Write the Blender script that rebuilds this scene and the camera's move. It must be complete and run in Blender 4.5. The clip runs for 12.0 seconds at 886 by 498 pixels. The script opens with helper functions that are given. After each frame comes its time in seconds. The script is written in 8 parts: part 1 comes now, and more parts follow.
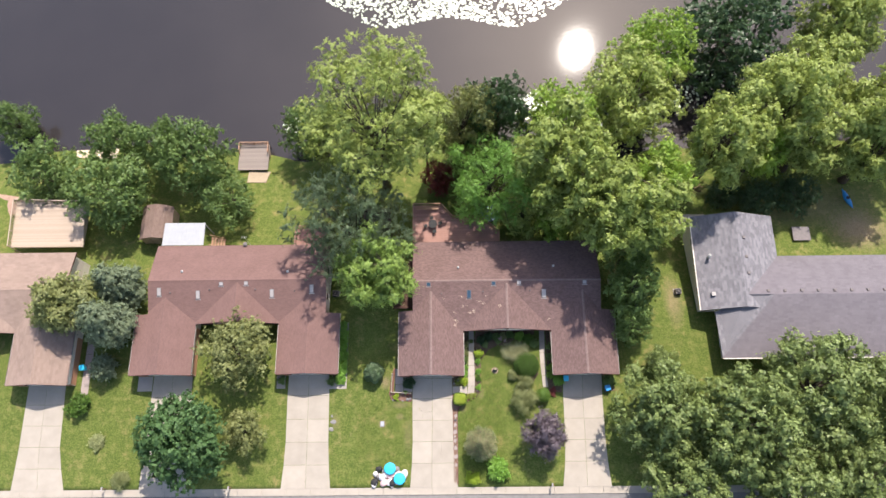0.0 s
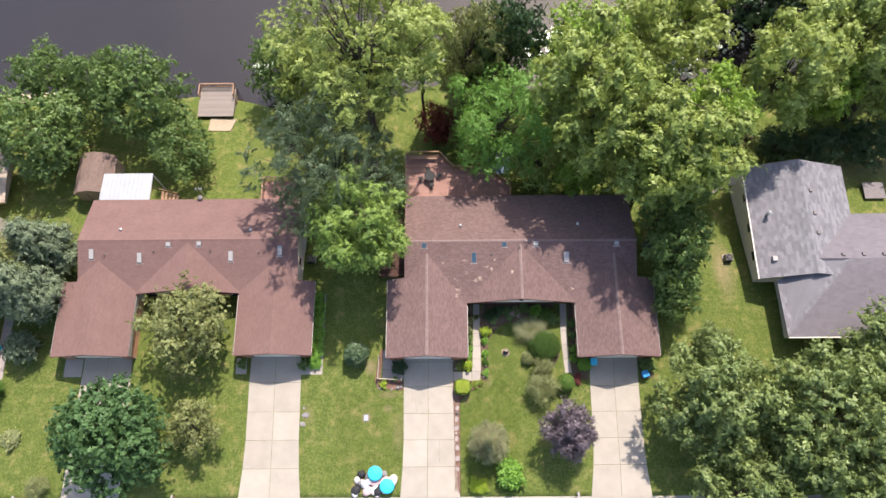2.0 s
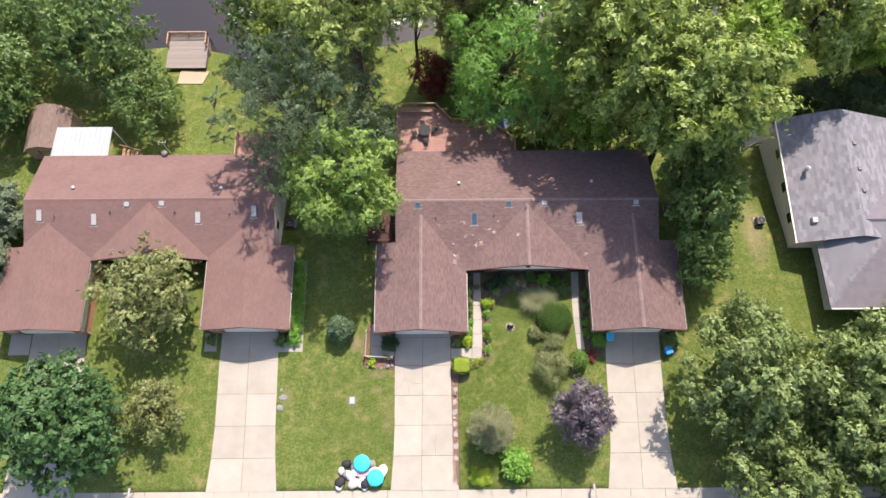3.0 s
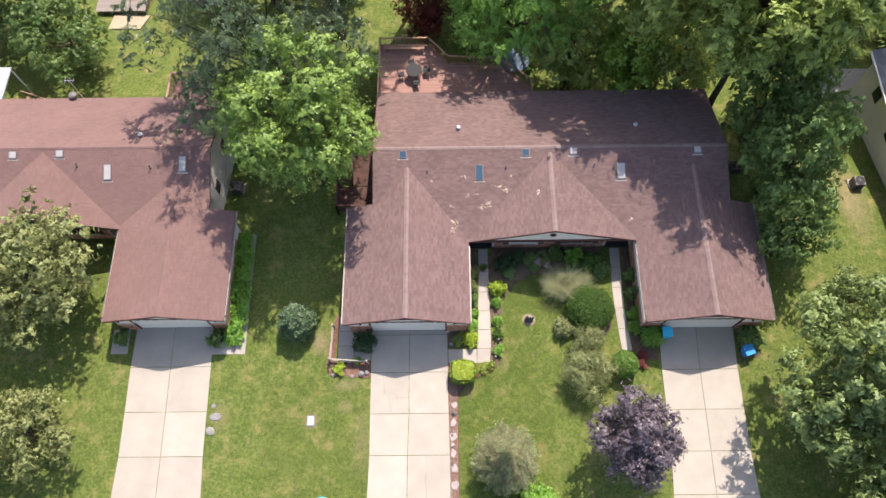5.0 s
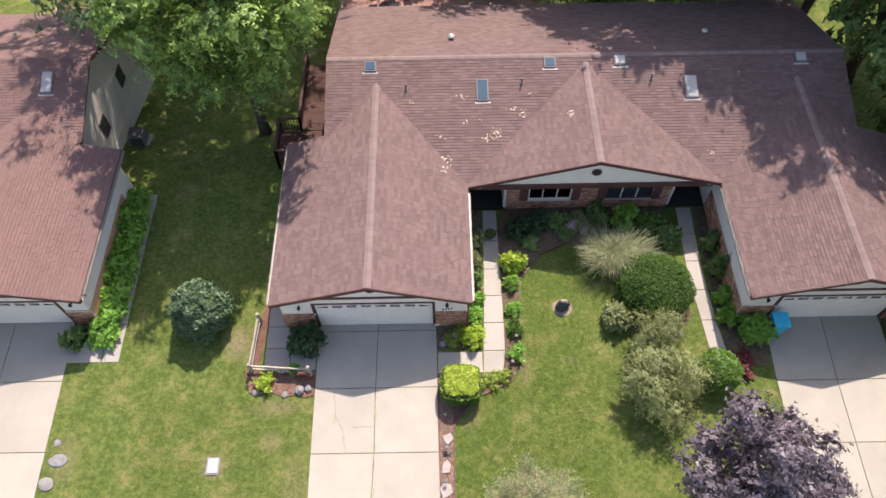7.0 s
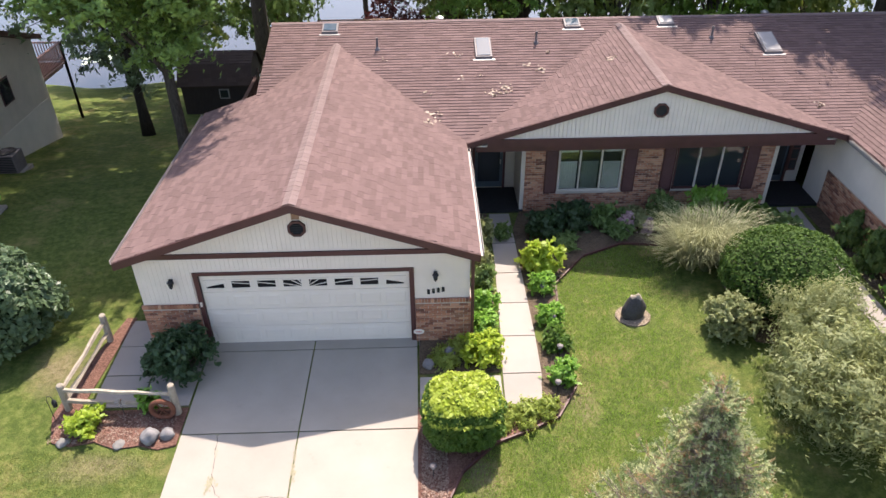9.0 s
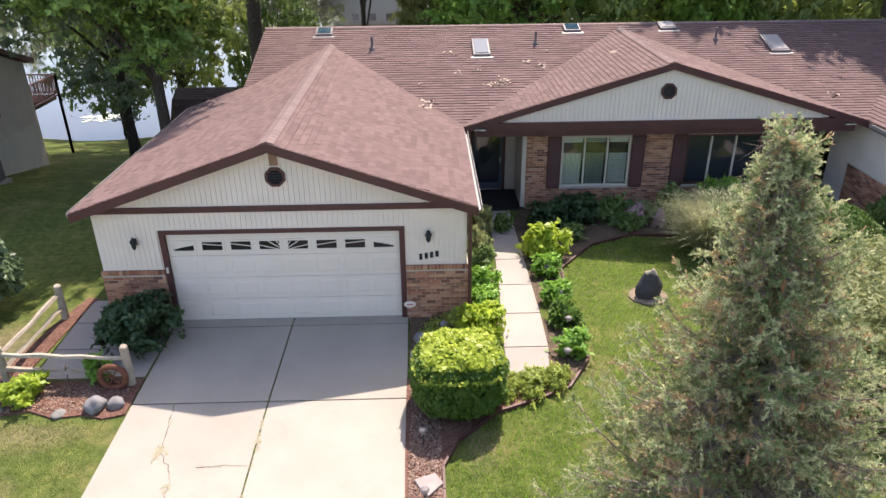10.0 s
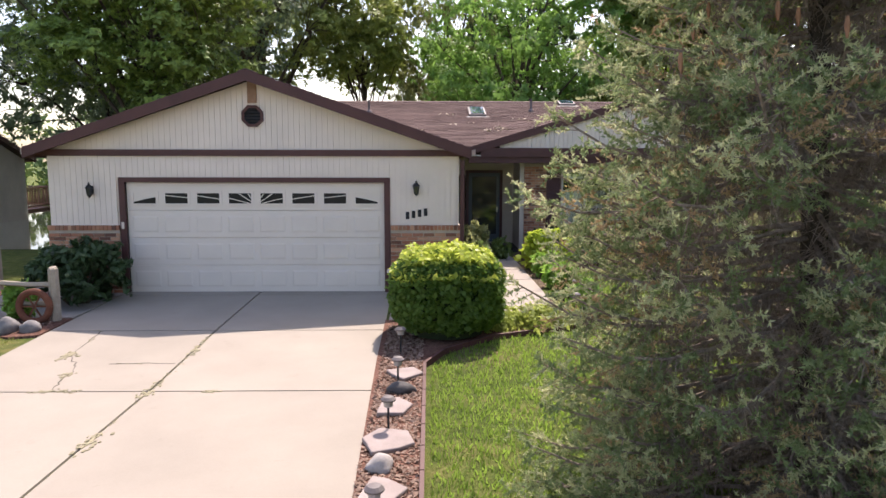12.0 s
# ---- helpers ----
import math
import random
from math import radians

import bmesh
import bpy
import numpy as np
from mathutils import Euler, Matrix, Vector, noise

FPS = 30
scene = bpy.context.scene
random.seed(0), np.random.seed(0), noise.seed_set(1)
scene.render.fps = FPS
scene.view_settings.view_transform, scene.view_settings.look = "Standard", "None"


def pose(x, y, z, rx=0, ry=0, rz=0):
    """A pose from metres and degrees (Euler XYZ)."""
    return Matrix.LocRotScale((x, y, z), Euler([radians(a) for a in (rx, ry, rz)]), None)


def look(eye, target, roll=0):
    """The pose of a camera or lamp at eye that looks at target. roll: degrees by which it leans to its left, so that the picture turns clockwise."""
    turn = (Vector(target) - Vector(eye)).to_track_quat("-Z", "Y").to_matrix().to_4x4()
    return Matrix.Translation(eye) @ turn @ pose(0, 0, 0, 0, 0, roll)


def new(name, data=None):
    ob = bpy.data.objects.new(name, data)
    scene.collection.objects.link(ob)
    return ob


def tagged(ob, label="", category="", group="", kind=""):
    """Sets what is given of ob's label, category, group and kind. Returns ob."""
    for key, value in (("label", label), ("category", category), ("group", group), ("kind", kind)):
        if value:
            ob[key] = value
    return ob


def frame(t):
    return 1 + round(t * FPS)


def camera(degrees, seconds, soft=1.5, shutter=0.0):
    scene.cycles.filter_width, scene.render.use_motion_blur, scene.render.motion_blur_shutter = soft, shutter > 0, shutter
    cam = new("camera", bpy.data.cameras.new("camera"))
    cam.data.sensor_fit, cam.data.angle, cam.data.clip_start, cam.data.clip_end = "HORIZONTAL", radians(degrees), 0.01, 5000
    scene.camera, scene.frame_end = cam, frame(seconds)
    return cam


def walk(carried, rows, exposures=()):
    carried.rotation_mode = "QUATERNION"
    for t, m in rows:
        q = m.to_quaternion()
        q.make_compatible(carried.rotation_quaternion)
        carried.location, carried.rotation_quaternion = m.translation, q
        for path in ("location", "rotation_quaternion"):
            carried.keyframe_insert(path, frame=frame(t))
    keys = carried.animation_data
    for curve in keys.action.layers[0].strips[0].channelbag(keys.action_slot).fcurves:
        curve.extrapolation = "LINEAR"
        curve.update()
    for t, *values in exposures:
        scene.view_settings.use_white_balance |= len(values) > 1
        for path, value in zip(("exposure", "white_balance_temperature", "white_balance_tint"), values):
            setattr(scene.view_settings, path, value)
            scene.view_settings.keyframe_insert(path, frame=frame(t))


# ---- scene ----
cam = camera(64.2, 12.0)
PATH = [
    (0, (2.323, -13.089, 91.429), (2.307, -12.459, 89.531), -2.0),
    (0.5, (2.235, -13.089, 86.838), (2.22, -12.464, 84.939), -1.8),
    (1, (2.111, -13.093, 82.52), (2.097, -12.467, 80.621), -1.9),
    (1.5, (2.028, -13.082, 78.021), (2.016, -12.446, 76.125), -1.4),
    (2, (1.946, -13.096, 73.407), (1.938, -12.445, 71.516), -1.1),
    (2.5, (1.904, -13.112, 68.888), (1.902, -12.483, 66.99), -0.7),
    (3, (1.937, -13.125, 64.222), (1.938, -12.492, 62.325), -0.4),
    (5, (2.61, -13.128, 46.15), (2.599, -12.364, 44.302), -1.4),
    (5.5, (2.766, -13.076, 41.534), (2.753, -12.254, 39.71), -1.6),
    (6, (2.7, -13.114, 36.953), (2.699, -12.214, 35.166), -1.1),
    (6.5, (2.744, -13.123, 32.453), (2.748, -12.159, 30.7), -0.9),
    (7, (2.95, -12.999, 28.079), (2.948, -11.971, 26.363), -1.1),
    (7.2, (2.969, -13.002, 26.152), (2.967, -11.928, 24.465), -1.0),
    (8.8, (2.963, -13.314, 12.298), (2.996, -11.68, 11.144), -0.7),
    (9, (2.953, -13.293, 11.705), (2.988, -11.637, 10.584), -0.7),
    (9.5, (2.97, -13.376, 9.996), (3.01, -11.65, 8.985), -0.6),
    (10, (3.069, -13.462, 8.23), (3.107, -11.665, 7.354), -0.6),
    (10.5, (3.169, -13.566, 6.41), (3.208, -11.694, 5.706), -0.4),
    (11, (3.232, -13.514, 4.541), (3.277, -11.577, 4.048), -0.0),
    (11.5, (3.147, -13.512, 3.269), (3.203, -11.54, 2.939), 0.1),
    (12, (3.28, -13.469, 2.586), (3.321, -11.485, 2.331), 0.1),
]
EXPOSURES = [(0.0, 1.05, 6800, 13), (3.0, 1.16, 6800, 14), (5.5, 1.21, 6825, 14), (7.0, 1.16, 6850, 15), (9.2, 1.38, 6900, 17), (10.5, 1.24, 6950, 18), (12.0, 1.07, 7050, 21)]
walk(cam, [(t, look(eye, target, roll)) for t, eye, target, roll in PATH], EXPOSURES)

# world, sun and exposure
SUN_DIR = Vector((0.213, 0.674, 1.0)).normalized()
world = bpy.data.worlds.new("sky")
scene.world = world
world.use_nodes = True
wn = world.node_tree
sky = wn.nodes.new("ShaderNodeTexSky")
sky.sky_type = "NISHITA"
sky.sun_disc = False
sky.dust_density = 1.6
sky.ozone_density = 0.5
sky.sun_elevation = math.asin(SUN_DIR.z)
sky.sun_rotation = math.atan2(SUN_DIR.x, SUN_DIR.y)
wn.links.new(sky.outputs[0], wn.nodes["Background"].inputs[0])
wn.nodes["Background"].inputs[1].default_value = 0.15
sun_data = bpy.data.lights.new("sun", "SUN")
sun_data.energy = 3.75
sun_data.angle = radians(0.55)
sun_data.color = (1.0, 0.95, 0.87)
sun = new("sun", sun_data)
sun.matrix_world = look(SUN_DIR * 100, (0, 0, 0))


# ---------------------------------------------------------------- materials
class Nodes:
    """A small wrapper that strings nodes together."""

    def __init__(self, name):
        self.mat = bpy.data.materials.new(name)
        self.mat.use_nodes = True
        self.tree = self.mat.node_tree
        self.shader = self.tree.nodes["Principled BSDF"]
        self.out = self.tree.nodes["Material Output"]

    def add(self, kind, **sockets):
        node = self.tree.nodes.new(kind)
        for key, value in sockets.items():
            self.put(node, key, value)
        return node

    def put(self, node, key, value):
        sock = node.inputs[int(key[1:])] if key[0] == "i" and key[1:].isdigit() else node.inputs[key.replace("_", " ")]
        if isinstance(value, bpy.types.NodeSocket):
            self.tree.links.new(value, sock)
        else:
            sock.default_value = value

    def place(self, scale=(1, 1, 1), turn=0):
        geo = self.add("ShaderNodeNewGeometry")
        mp = self.add("ShaderNodeMapping", Vector=geo.outputs["Position"], Scale=scale)
        mp.inputs["Rotation"].default_value = (0, 0, radians(turn))
        return mp.outputs[0]

    def noise(self, scale, detail=3, rough=0.55, vector=None, stretch=(1, 1, 1)):
        n = self.add("ShaderNodeTexNoise", Vector=vector or self.place(stretch), Scale=scale, Detail=detail, Roughness=rough)
        return n.outputs["Fac"]

    def ramp(self, fac, stops):
        r = self.add("ShaderNodeValToRGB", Fac=fac)
        els = r.color_ramp.elements
        while len(els) < len(stops):
            els.new(0.5)
        for e, (p, c) in zip(els, stops):
            e.position, e.color = p, (*c, 1)
        return r.outputs[0]

    def mix(self, fac, a, b, blend="MIX"):
        m = self.add("ShaderNodeMix")
        m.data_type, m.blend_type = "RGBA", blend
        for idx, v in ((0, fac), (6, a), (7, b)):
            if isinstance(v, bpy.types.NodeSocket):
                self.tree.links.new(v, m.inputs[idx])
            else:
                m.inputs[idx].default_value = (*v, 1) if isinstance(v, tuple) and len(v) == 3 else v
        return m.outputs[2]

    def maths(self, op, a, b=0.0):
        m = self.add("ShaderNodeMath")
        m.operation = op
        for idx, v in ((0, a), (1, b)):
            if isinstance(v, bpy.types.NodeSocket):
                self.tree.links.new(v, m.inputs[idx])
            else:
                m.inputs[idx].default_value = v
        return m.outputs[0]

    def bump(self, height, strength=0.3, distance=0.02):
        b = self.add("ShaderNodeBump", Height=height, Strength=strength, Distance=distance)
        self.put(self.shader, "Normal", b.outputs[0])

    def island(self):
        return self.add("ShaderNodeNewGeometry").outputs["Random Per Island"]

    def piece(self):
        return self.add("ShaderNodeObjectInfo").outputs["Random"]

    def end(self, color, rough=0.8, metal=0.0, spec=0.5):
        self.put(self.shader, "Base_Color", (*color, 1) if isinstance(color, tuple) else color)
        self.put(self.shader, "Roughness", rough)
        self.put(self.shader, "Metallic", metal)
        self.put(self.shader, "Specular_IOR_Level", spec)
        return self.mat


def plain(name, color, rough=0.7, var=0.15, scale=6.0, fine=60.0, metal=0.0, bump=0.1, spec=0.4):
    """Paint, plastic, metal or timber with stains at two scales."""
    n = Nodes(name)
    big, small = n.noise(scale, 4), n.noise(fine, 3)
    lo = tuple(c * (1 - var) for c in color)
    hi = tuple(min(1, c * (1 + var)) for c in color)
    c = n.ramp(big, [(0.3, lo), (0.7, hi)])
    c = n.mix(0.25, c, n.ramp(small, [(0.35, lo), (0.65, hi)]))
    n.bump(small, bump, 0.004)
    return n.end(c, rough, metal, spec)


def shingle_mat(name, dark, mid, light, piece=False):
    n = Nodes(name)
    tone = n.ramp(n.piece() if piece else n.island(), [(0.0, dark), (0.45, mid), (1.0, light)])
    patch = n.ramp(n.noise(0.5, 4), [(0.3, tuple(c * 0.7 for c in mid)), (0.7, tuple(c * 1.16 for c in mid))])
    c = n.mix(0.48, tone, patch)
    streak = n.noise(1.0, 4, 0.6, stretch=(2.2, 0.35, 0.35))
    c = n.mix(n.maths("MULTIPLY", streak, 0.35), c, tuple(x * 0.7 for x in dark))
    grit = n.noise(220, 2)
    c = n.mix(0.3, c, n.ramp(grit, [(0.35, dark), (0.65, light)]))
    n.bump(grit, 0.5, 0.004)
    return n.end(c, 0.93, 0, 0.25)


def brick_mat(name, piece=True):
    n = Nodes(name)
    r = n.piece() if piece else n.island()
    c = n.ramp(r, [(0.0, (0.11, 0.048, 0.04)), (0.16, (0.3, 0.115, 0.075)), (0.5, (0.48, 0.22, 0.135)), (0.78, (0.6, 0.34, 0.22)), (1.0, (0.2, 0.085, 0.06))])
    g = n.noise(70, 4)
    c = n.mix(0.16, c, n.ramp(g, [(0.3, (0.2, 0.09, 0.05)), (0.7, (0.58, 0.38, 0.25))]))
    n.bump(g, 0.5, 0.006)
    return n.end(c, 0.9, 0, 0.2)


def leaf_mat(name, dark, light, gloss=0.45, clear=0.45, var_scale=0.9):
    n = Nodes(name)
    r = n.island()
    c = n.ramp(r, [(0.0, dark), (1.0, light)])
    patch = n.noise(var_scale * 2.2, 4)
    c = n.mix(0.5, c, n.ramp(patch, [(0.3, dark), (0.7, light)]))
    n.end(c, gloss, 0, 0.35)
    tr = n.add("ShaderNodeBsdfTranslucent", Color=n.mix(0.6, c, tuple(min(1, v * (2.5 if clear > 0.5 else 2.0)) for v in light)))
    ms = n.add("ShaderNodeMixShader", Fac=clear)
    n.tree.links.new(n.shader.outputs[0], ms.inputs[1])
    n.tree.links.new(tr.outputs[0], ms.inputs[2])
    n.tree.links.new(ms.outputs[0], n.out.inputs[0])
    return n.mat


# worn places in the lawn: centre, half sizes, strength
WORN = (((-5.95, -0.7), (0.95, 1.25), 0.62), ((-4.1, -3.6), (1.5, 0.6), 0.45), ((-4.1, -5.0), (0.75, 0.65), 0.4), ((-6.3, -5.95), (0.75, 0.75), 0.6), ((32.2, 9.8), (1.7, 5.0), 0.55), ((-3.0, -7.4), (0.9, 3.0), 0.28), ((6.3, -2.2), (0.5, 1.0), 0.4), ((3.9, -4.1), (0.5, 0.8), 0.5), ((-12.3, -5.6), (0.8, 1.6), 0.35), ((53.5, 24.4), (15.0, 5.2), 0.42), ((60.0, 20.4), (6.0, 4.6), 0.9), ((37.5, 27.6), (4.0, 2.0), 0.4))


def grass_mat():
    n = Nodes("lawn_grass")
    big = n.noise(0.22, 5, 0.6)
    fine = n.noise(38, 4, 0.7)
    tuft = n.noise(5.5, 5, 0.7)
    c = n.ramp(big, [(0.3, (0.055, 0.085, 0.016)), (0.5, (0.082, 0.12, 0.024)), (0.7, (0.125, 0.15, 0.038))])
    c = n.mix(n.maths("MULTIPLY", n.noise(1.6, 5, 0.65), 0.6), c, (0.06, 0.09, 0.017))
    c = n.mix(0.5, c, n.ramp(fine, [(0.3, (0.03, 0.05, 0.01)), (0.7, (0.15, 0.2, 0.05))]))
    c = n.mix(0.5, c, n.ramp(tuft, [(0.36, (0.026, 0.048, 0.009)), (0.5, (0.08, 0.118, 0.023)), (0.66, (0.18, 0.2, 0.062))]))
    c = n.mix(n.maths("MULTIPLY", n.ramp(n.noise(2.6, 6, 0.8), [(0.46, (0, 0, 0)), (0.64, (1, 1, 1))]), 0.6), c, (0.042, 0.072, 0.015))
    c = n.mix(n.maths("MULTIPLY", n.ramp(n.noise(0.9, 8, 0.8), [(0.5, (0, 0, 0)), (0.68, (1, 1, 1))]), 0.6), c, (0.2, 0.195, 0.068))
    dry = n.ramp(n.noise(0.45, 8, 0.8), [(0.55, (0, 0, 0)), (0.66, (1, 1, 1))])
    c = n.mix(n.maths("MULTIPLY", dry, 0.55), c, (0.2, 0.17, 0.075))
    bald = n.ramp(n.noise(0.33, 9, 0.85), [(0.6, (0, 0, 0)), (0.68, (1, 1, 1))])
    c = n.mix(n.maths("MULTIPLY", bald, 0.45), c, (0.27, 0.2, 0.12))
    c = n.mix(1.0, c, (1.13, 1.05, 1.08), "MULTIPLY")
    pos = n.add("ShaderNodeNewGeometry").outputs["Position"]
    ragged = n.maths("MULTIPLY", n.noise(2.4, 6, 0.8), 1.15)
    earth = n.ramp(n.noise(9, 5, 0.75), [(0.35, (0.15, 0.105, 0.06)), (0.65, (0.33, 0.25, 0.165))])
    for at, size, strength in WORN:
        mp = n.add("ShaderNodeMapping", Vector=pos)
        mp.vector_type = "TEXTURE"
        mp.inputs["Location"].default_value = (*at, 0)
        mp.inputs["Scale"].default_value = (*size, 1000)
        far_off = n.add("ShaderNodeVectorMath", i0=mp.outputs[0])
        far_off.operation = "LENGTH"
        rim = n.ramp(n.maths("MULTIPLY", n.maths("ADD", far_off.outputs["Value"], ragged), 0.5), [(0.38, (1, 1, 1)), (0.72, (0, 0, 0))])
        c = n.mix(n.maths("MULTIPLY", rim, strength), c, earth)
    n.bump(n.mix(0.5, fine, tuft), 1.0, 0.07)
    return n.end(c, 0.95, 0, 0.15)


def concrete_mat(name, base):
    n = Nodes(name)
    hi = tuple(min(1, c * 1.12) for c in base)
    lo = tuple(c * 0.82 for c in base)
    c = n.ramp(n.noise(0.7, 5, 0.6), [(0.3, lo), (0.7, hi)])
    c = n.mix(0.2, c, n.ramp(n.noise(45, 4, 0.7), [(0.35, lo), (0.65, hi)]))
    r = n.piece()
    c = n.mix(0.35, c, n.ramp(r, [(0, lo), (1, hi)]))
    spots = n.ramp(n.noise(3.3, 6, 0.75), [(0.62, (0, 0, 0)), (0.72, (1, 1, 1))])
    c = n.mix(n.maths("MULTIPLY", spots, 0.3), c, tuple(v * 0.6 for v in base))
    n.bump(n.noise(120, 3), 0.25, 0.004)
    return n.end(c, 0.88, 0, 0.25)


def mulch_mat(name, dark, light):
    n = Nodes(name)
    v = n.add("ShaderNodeTexVoronoi", Vector=n.place((1, 1.6, 1)), Scale=28.0)
    c = n.ramp(n.maths("MULTIPLY", v.outputs["Color"], 1.0), [(0.1, dark), (0.9, light)])
    c = n.mix(0.4, c, n.ramp(n.noise(2.5, 4), [(0.3, dark), (0.7, light)]))
    n.bump(v.outputs["Distance"], 0.9, 0.03)
    return n.end(c, 0.95, 0, 0.15)


def water_mat():
    n = Nodes("lake_water")
    fine = n.noise(1.3, 3, 0.5, stretch=(1, 1.6, 1))
    big = n.noise(0.11, 3, 0.5)
    n.bump(n.maths("ADD", fine, n.maths("MULTIPLY", big, 2.0)), 0.04, 0.03)
    c = n.ramp(n.noise(0.025, 4), [(0.3, (0.02, 0.017, 0.018)), (0.7, (0.032, 0.027, 0.027))])
    return n.end(c, 0.03, 0, 0.5)


def glass_mat(name, tint, rough=0.05):
    n = Nodes(name)
    n.end(tint, rough, 0, 0.8)
    n.bump(n.noise(0.9, 2), 0.02, 0.01)
    return n.mat


def wood_mat(name, a, b, stretch=(1, 14, 14), piece=True):
    n = Nodes(name)
    g = n.noise(3.0, 5, 0.6, stretch=stretch)
    c = n.ramp(g, [(0.3, a), (0.7, b)])
    c = n.mix(0.4, c, n.ramp(n.piece() if piece else n.island(), [(0, a), (1, b)]))
    n.bump(g, 0.4, 0.004)
    return n.end(c, 0.85, 0, 0.25)


def bark_mat(name, a, b):
    n = Nodes(name)
    g = n.noise(9.0, 5, 0.7, stretch=(2.5, 2.5, 0.5))
    n.bump(g, 0.9, 0.03)
    return n.end(n.ramp(g, [(0.3, a), (0.7, b)]), 0.95, 0, 0.1)


M_SHINGLE = shingle_mat("roof_shingle_brown", (0.085, 0.055, 0.051), (0.15, 0.096, 0.0895), (0.222, 0.145, 0.135))
M_SHINGLE_PIECE = shingle_mat("roof_shingle_piece", (0.085, 0.055, 0.051), (0.15, 0.096, 0.0895), (0.222, 0.145, 0.135), True)
M_SHINGLE_RED = shingle_mat("roof_shingle_red", (0.135, 0.08, 0.071), (0.168, 0.1, 0.09), (0.2, 0.121, 0.109))
M_SHINGLE_TAN = shingle_mat("roof_shingle_tan", (0.19, 0.135, 0.11), (0.25, 0.182, 0.15), (0.31, 0.23, 0.192))
M_SHINGLE_GREY = shingle_mat("roof_shingle_grey", (0.09, 0.086, 0.098), (0.16, 0.152, 0.167), (0.32, 0.31, 0.33))
M_SHINGLE_SLATE = shingle_mat("roof_shingle_slate", (0.125, 0.112, 0.126), (0.157, 0.14, 0.155), (0.187, 0.168, 0.184))
M_CAP_PIECE = shingle_mat("ridge_cap_piece", (0.15, 0.105, 0.098), (0.2, 0.143, 0.134), (0.25, 0.182, 0.17), True)
M_SHED = shingle_mat("shed_shingle", (0.055, 0.036, 0.03), (0.08, 0.052, 0.043), (0.11, 0.075, 0.062))
M_SHEDROOF = shingle_mat("shed_shingle_brown", (0.13, 0.088, 0.072), (0.18, 0.125, 0.105), (0.23, 0.165, 0.14))
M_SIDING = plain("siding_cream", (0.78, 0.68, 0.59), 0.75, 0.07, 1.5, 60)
# Beige siding; in the porch it serves as the shaded copy of the cream.
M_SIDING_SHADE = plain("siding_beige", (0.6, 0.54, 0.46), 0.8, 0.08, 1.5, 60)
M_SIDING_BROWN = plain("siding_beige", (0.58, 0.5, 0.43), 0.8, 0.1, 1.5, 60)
# White paint warmed in its colour for light bounced off the driveway.
M_WHITE = plain("white_paint_bounce", (0.74, 0.665, 0.585), 0.55, 0.05, 1.2, 70)
M_AWNING = plain("awning_white", (0.3, 0.31, 0.33), 0.6, 0.08, 1.2, 60)
M_BROWN = plain("trim_brown", (0.088, 0.034, 0.031), 0.55, 0.2, 2.0, 50)
M_DARK = plain("dark_plastic", (0.02, 0.02, 0.022), 0.75, 0.3, 8, 80)
M_BRICK = brick_mat("brick_blend", True)
M_BRICKS = brick_mat("brick_blend_joined", False)
M_MORTAR = plain("mortar", (0.47, 0.41, 0.34), 0.95, 0.12, 5, 90, bump=0.4)
M_CONC = concrete_mat("driveway_concrete", (0.326, 0.29, 0.246))
M_WALKWAY = concrete_mat("walk_concrete", (0.325, 0.288, 0.256))
M_JOINT = plain("joint_dirt", (0.045, 0.038, 0.03), 0.95, 0.3, 6, 60)
M_ROAD = plain("road_asphalt", (0.17, 0.16, 0.155), 0.95, 0.15, 1.5, 120, bump=0.5)
M_GRASS = grass_mat()
M_MULCH = mulch_mat("mulch_red_brown", (0.075, 0.036, 0.027), (0.26, 0.14, 0.105))
M_SOIL = mulch_mat("garden_soil", (0.05, 0.036, 0.025), (0.19, 0.14, 0.095))
M_WATER = water_mat()
M_GLASS = glass_mat("window_glass", (0.03, 0.035, 0.04))
def clear_mat():
    n = Nodes("clear_window_glass")
    tr = n.add("ShaderNodeBsdfTransparent")
    tr.inputs[0].default_value = (0.9, 0.93, 0.92, 1)
    gl = n.add("ShaderNodeBsdfGlossy", Roughness=0.03)
    ms = n.add("ShaderNodeMixShader", Fac=n.maths("ADD", n.maths("MULTIPLY", n.add("ShaderNodeFresnel", IOR=1.5).outputs[0], 1.6), 0.03))
    n.tree.links.new(tr.outputs[0], ms.inputs[1])
    n.tree.links.new(gl.outputs[0], ms.inputs[2])
    n.tree.links.new(ms.outputs[0], n.out.inputs[0])
    return n.mat


M_CLEAR = clear_mat()
M_CURTAIN = plain("curtain_cloth", (0.78, 0.78, 0.74), 0.9, 0.12, 6, 40)
M_SHEER = plain("curtain_sheer", (0.3, 0.33, 0.31), 0.9, 0.15, 6, 40)
M_BLACKGLASS = glass_mat("dark_pane", (0.012, 0.012, 0.014), 0.25)
M_BLACKGLASS.node_tree.nodes["Principled BSDF"].inputs["Specular IOR Level"].default_value = 0.25
M_SKYGLASS = glass_mat("skylight_glass", (0.03, 0.06, 0.09), 0.04)
# Pale grey; on skylight panes it stands for the white reflection of the sky.
M_SKYWHITE = plain("pale_grey_sky_glare", (0.33, 0.31, 0.3), 0.2, 0.08, 3, 40)
M_METAL = plain("galvanised_metal", (0.45, 0.44, 0.43), 0.4, 0.15, 5, 60, metal=0.7)
M_LEAD = plain("grey_vent_metal", (0.14, 0.12, 0.12), 0.6, 0.2, 5, 60)
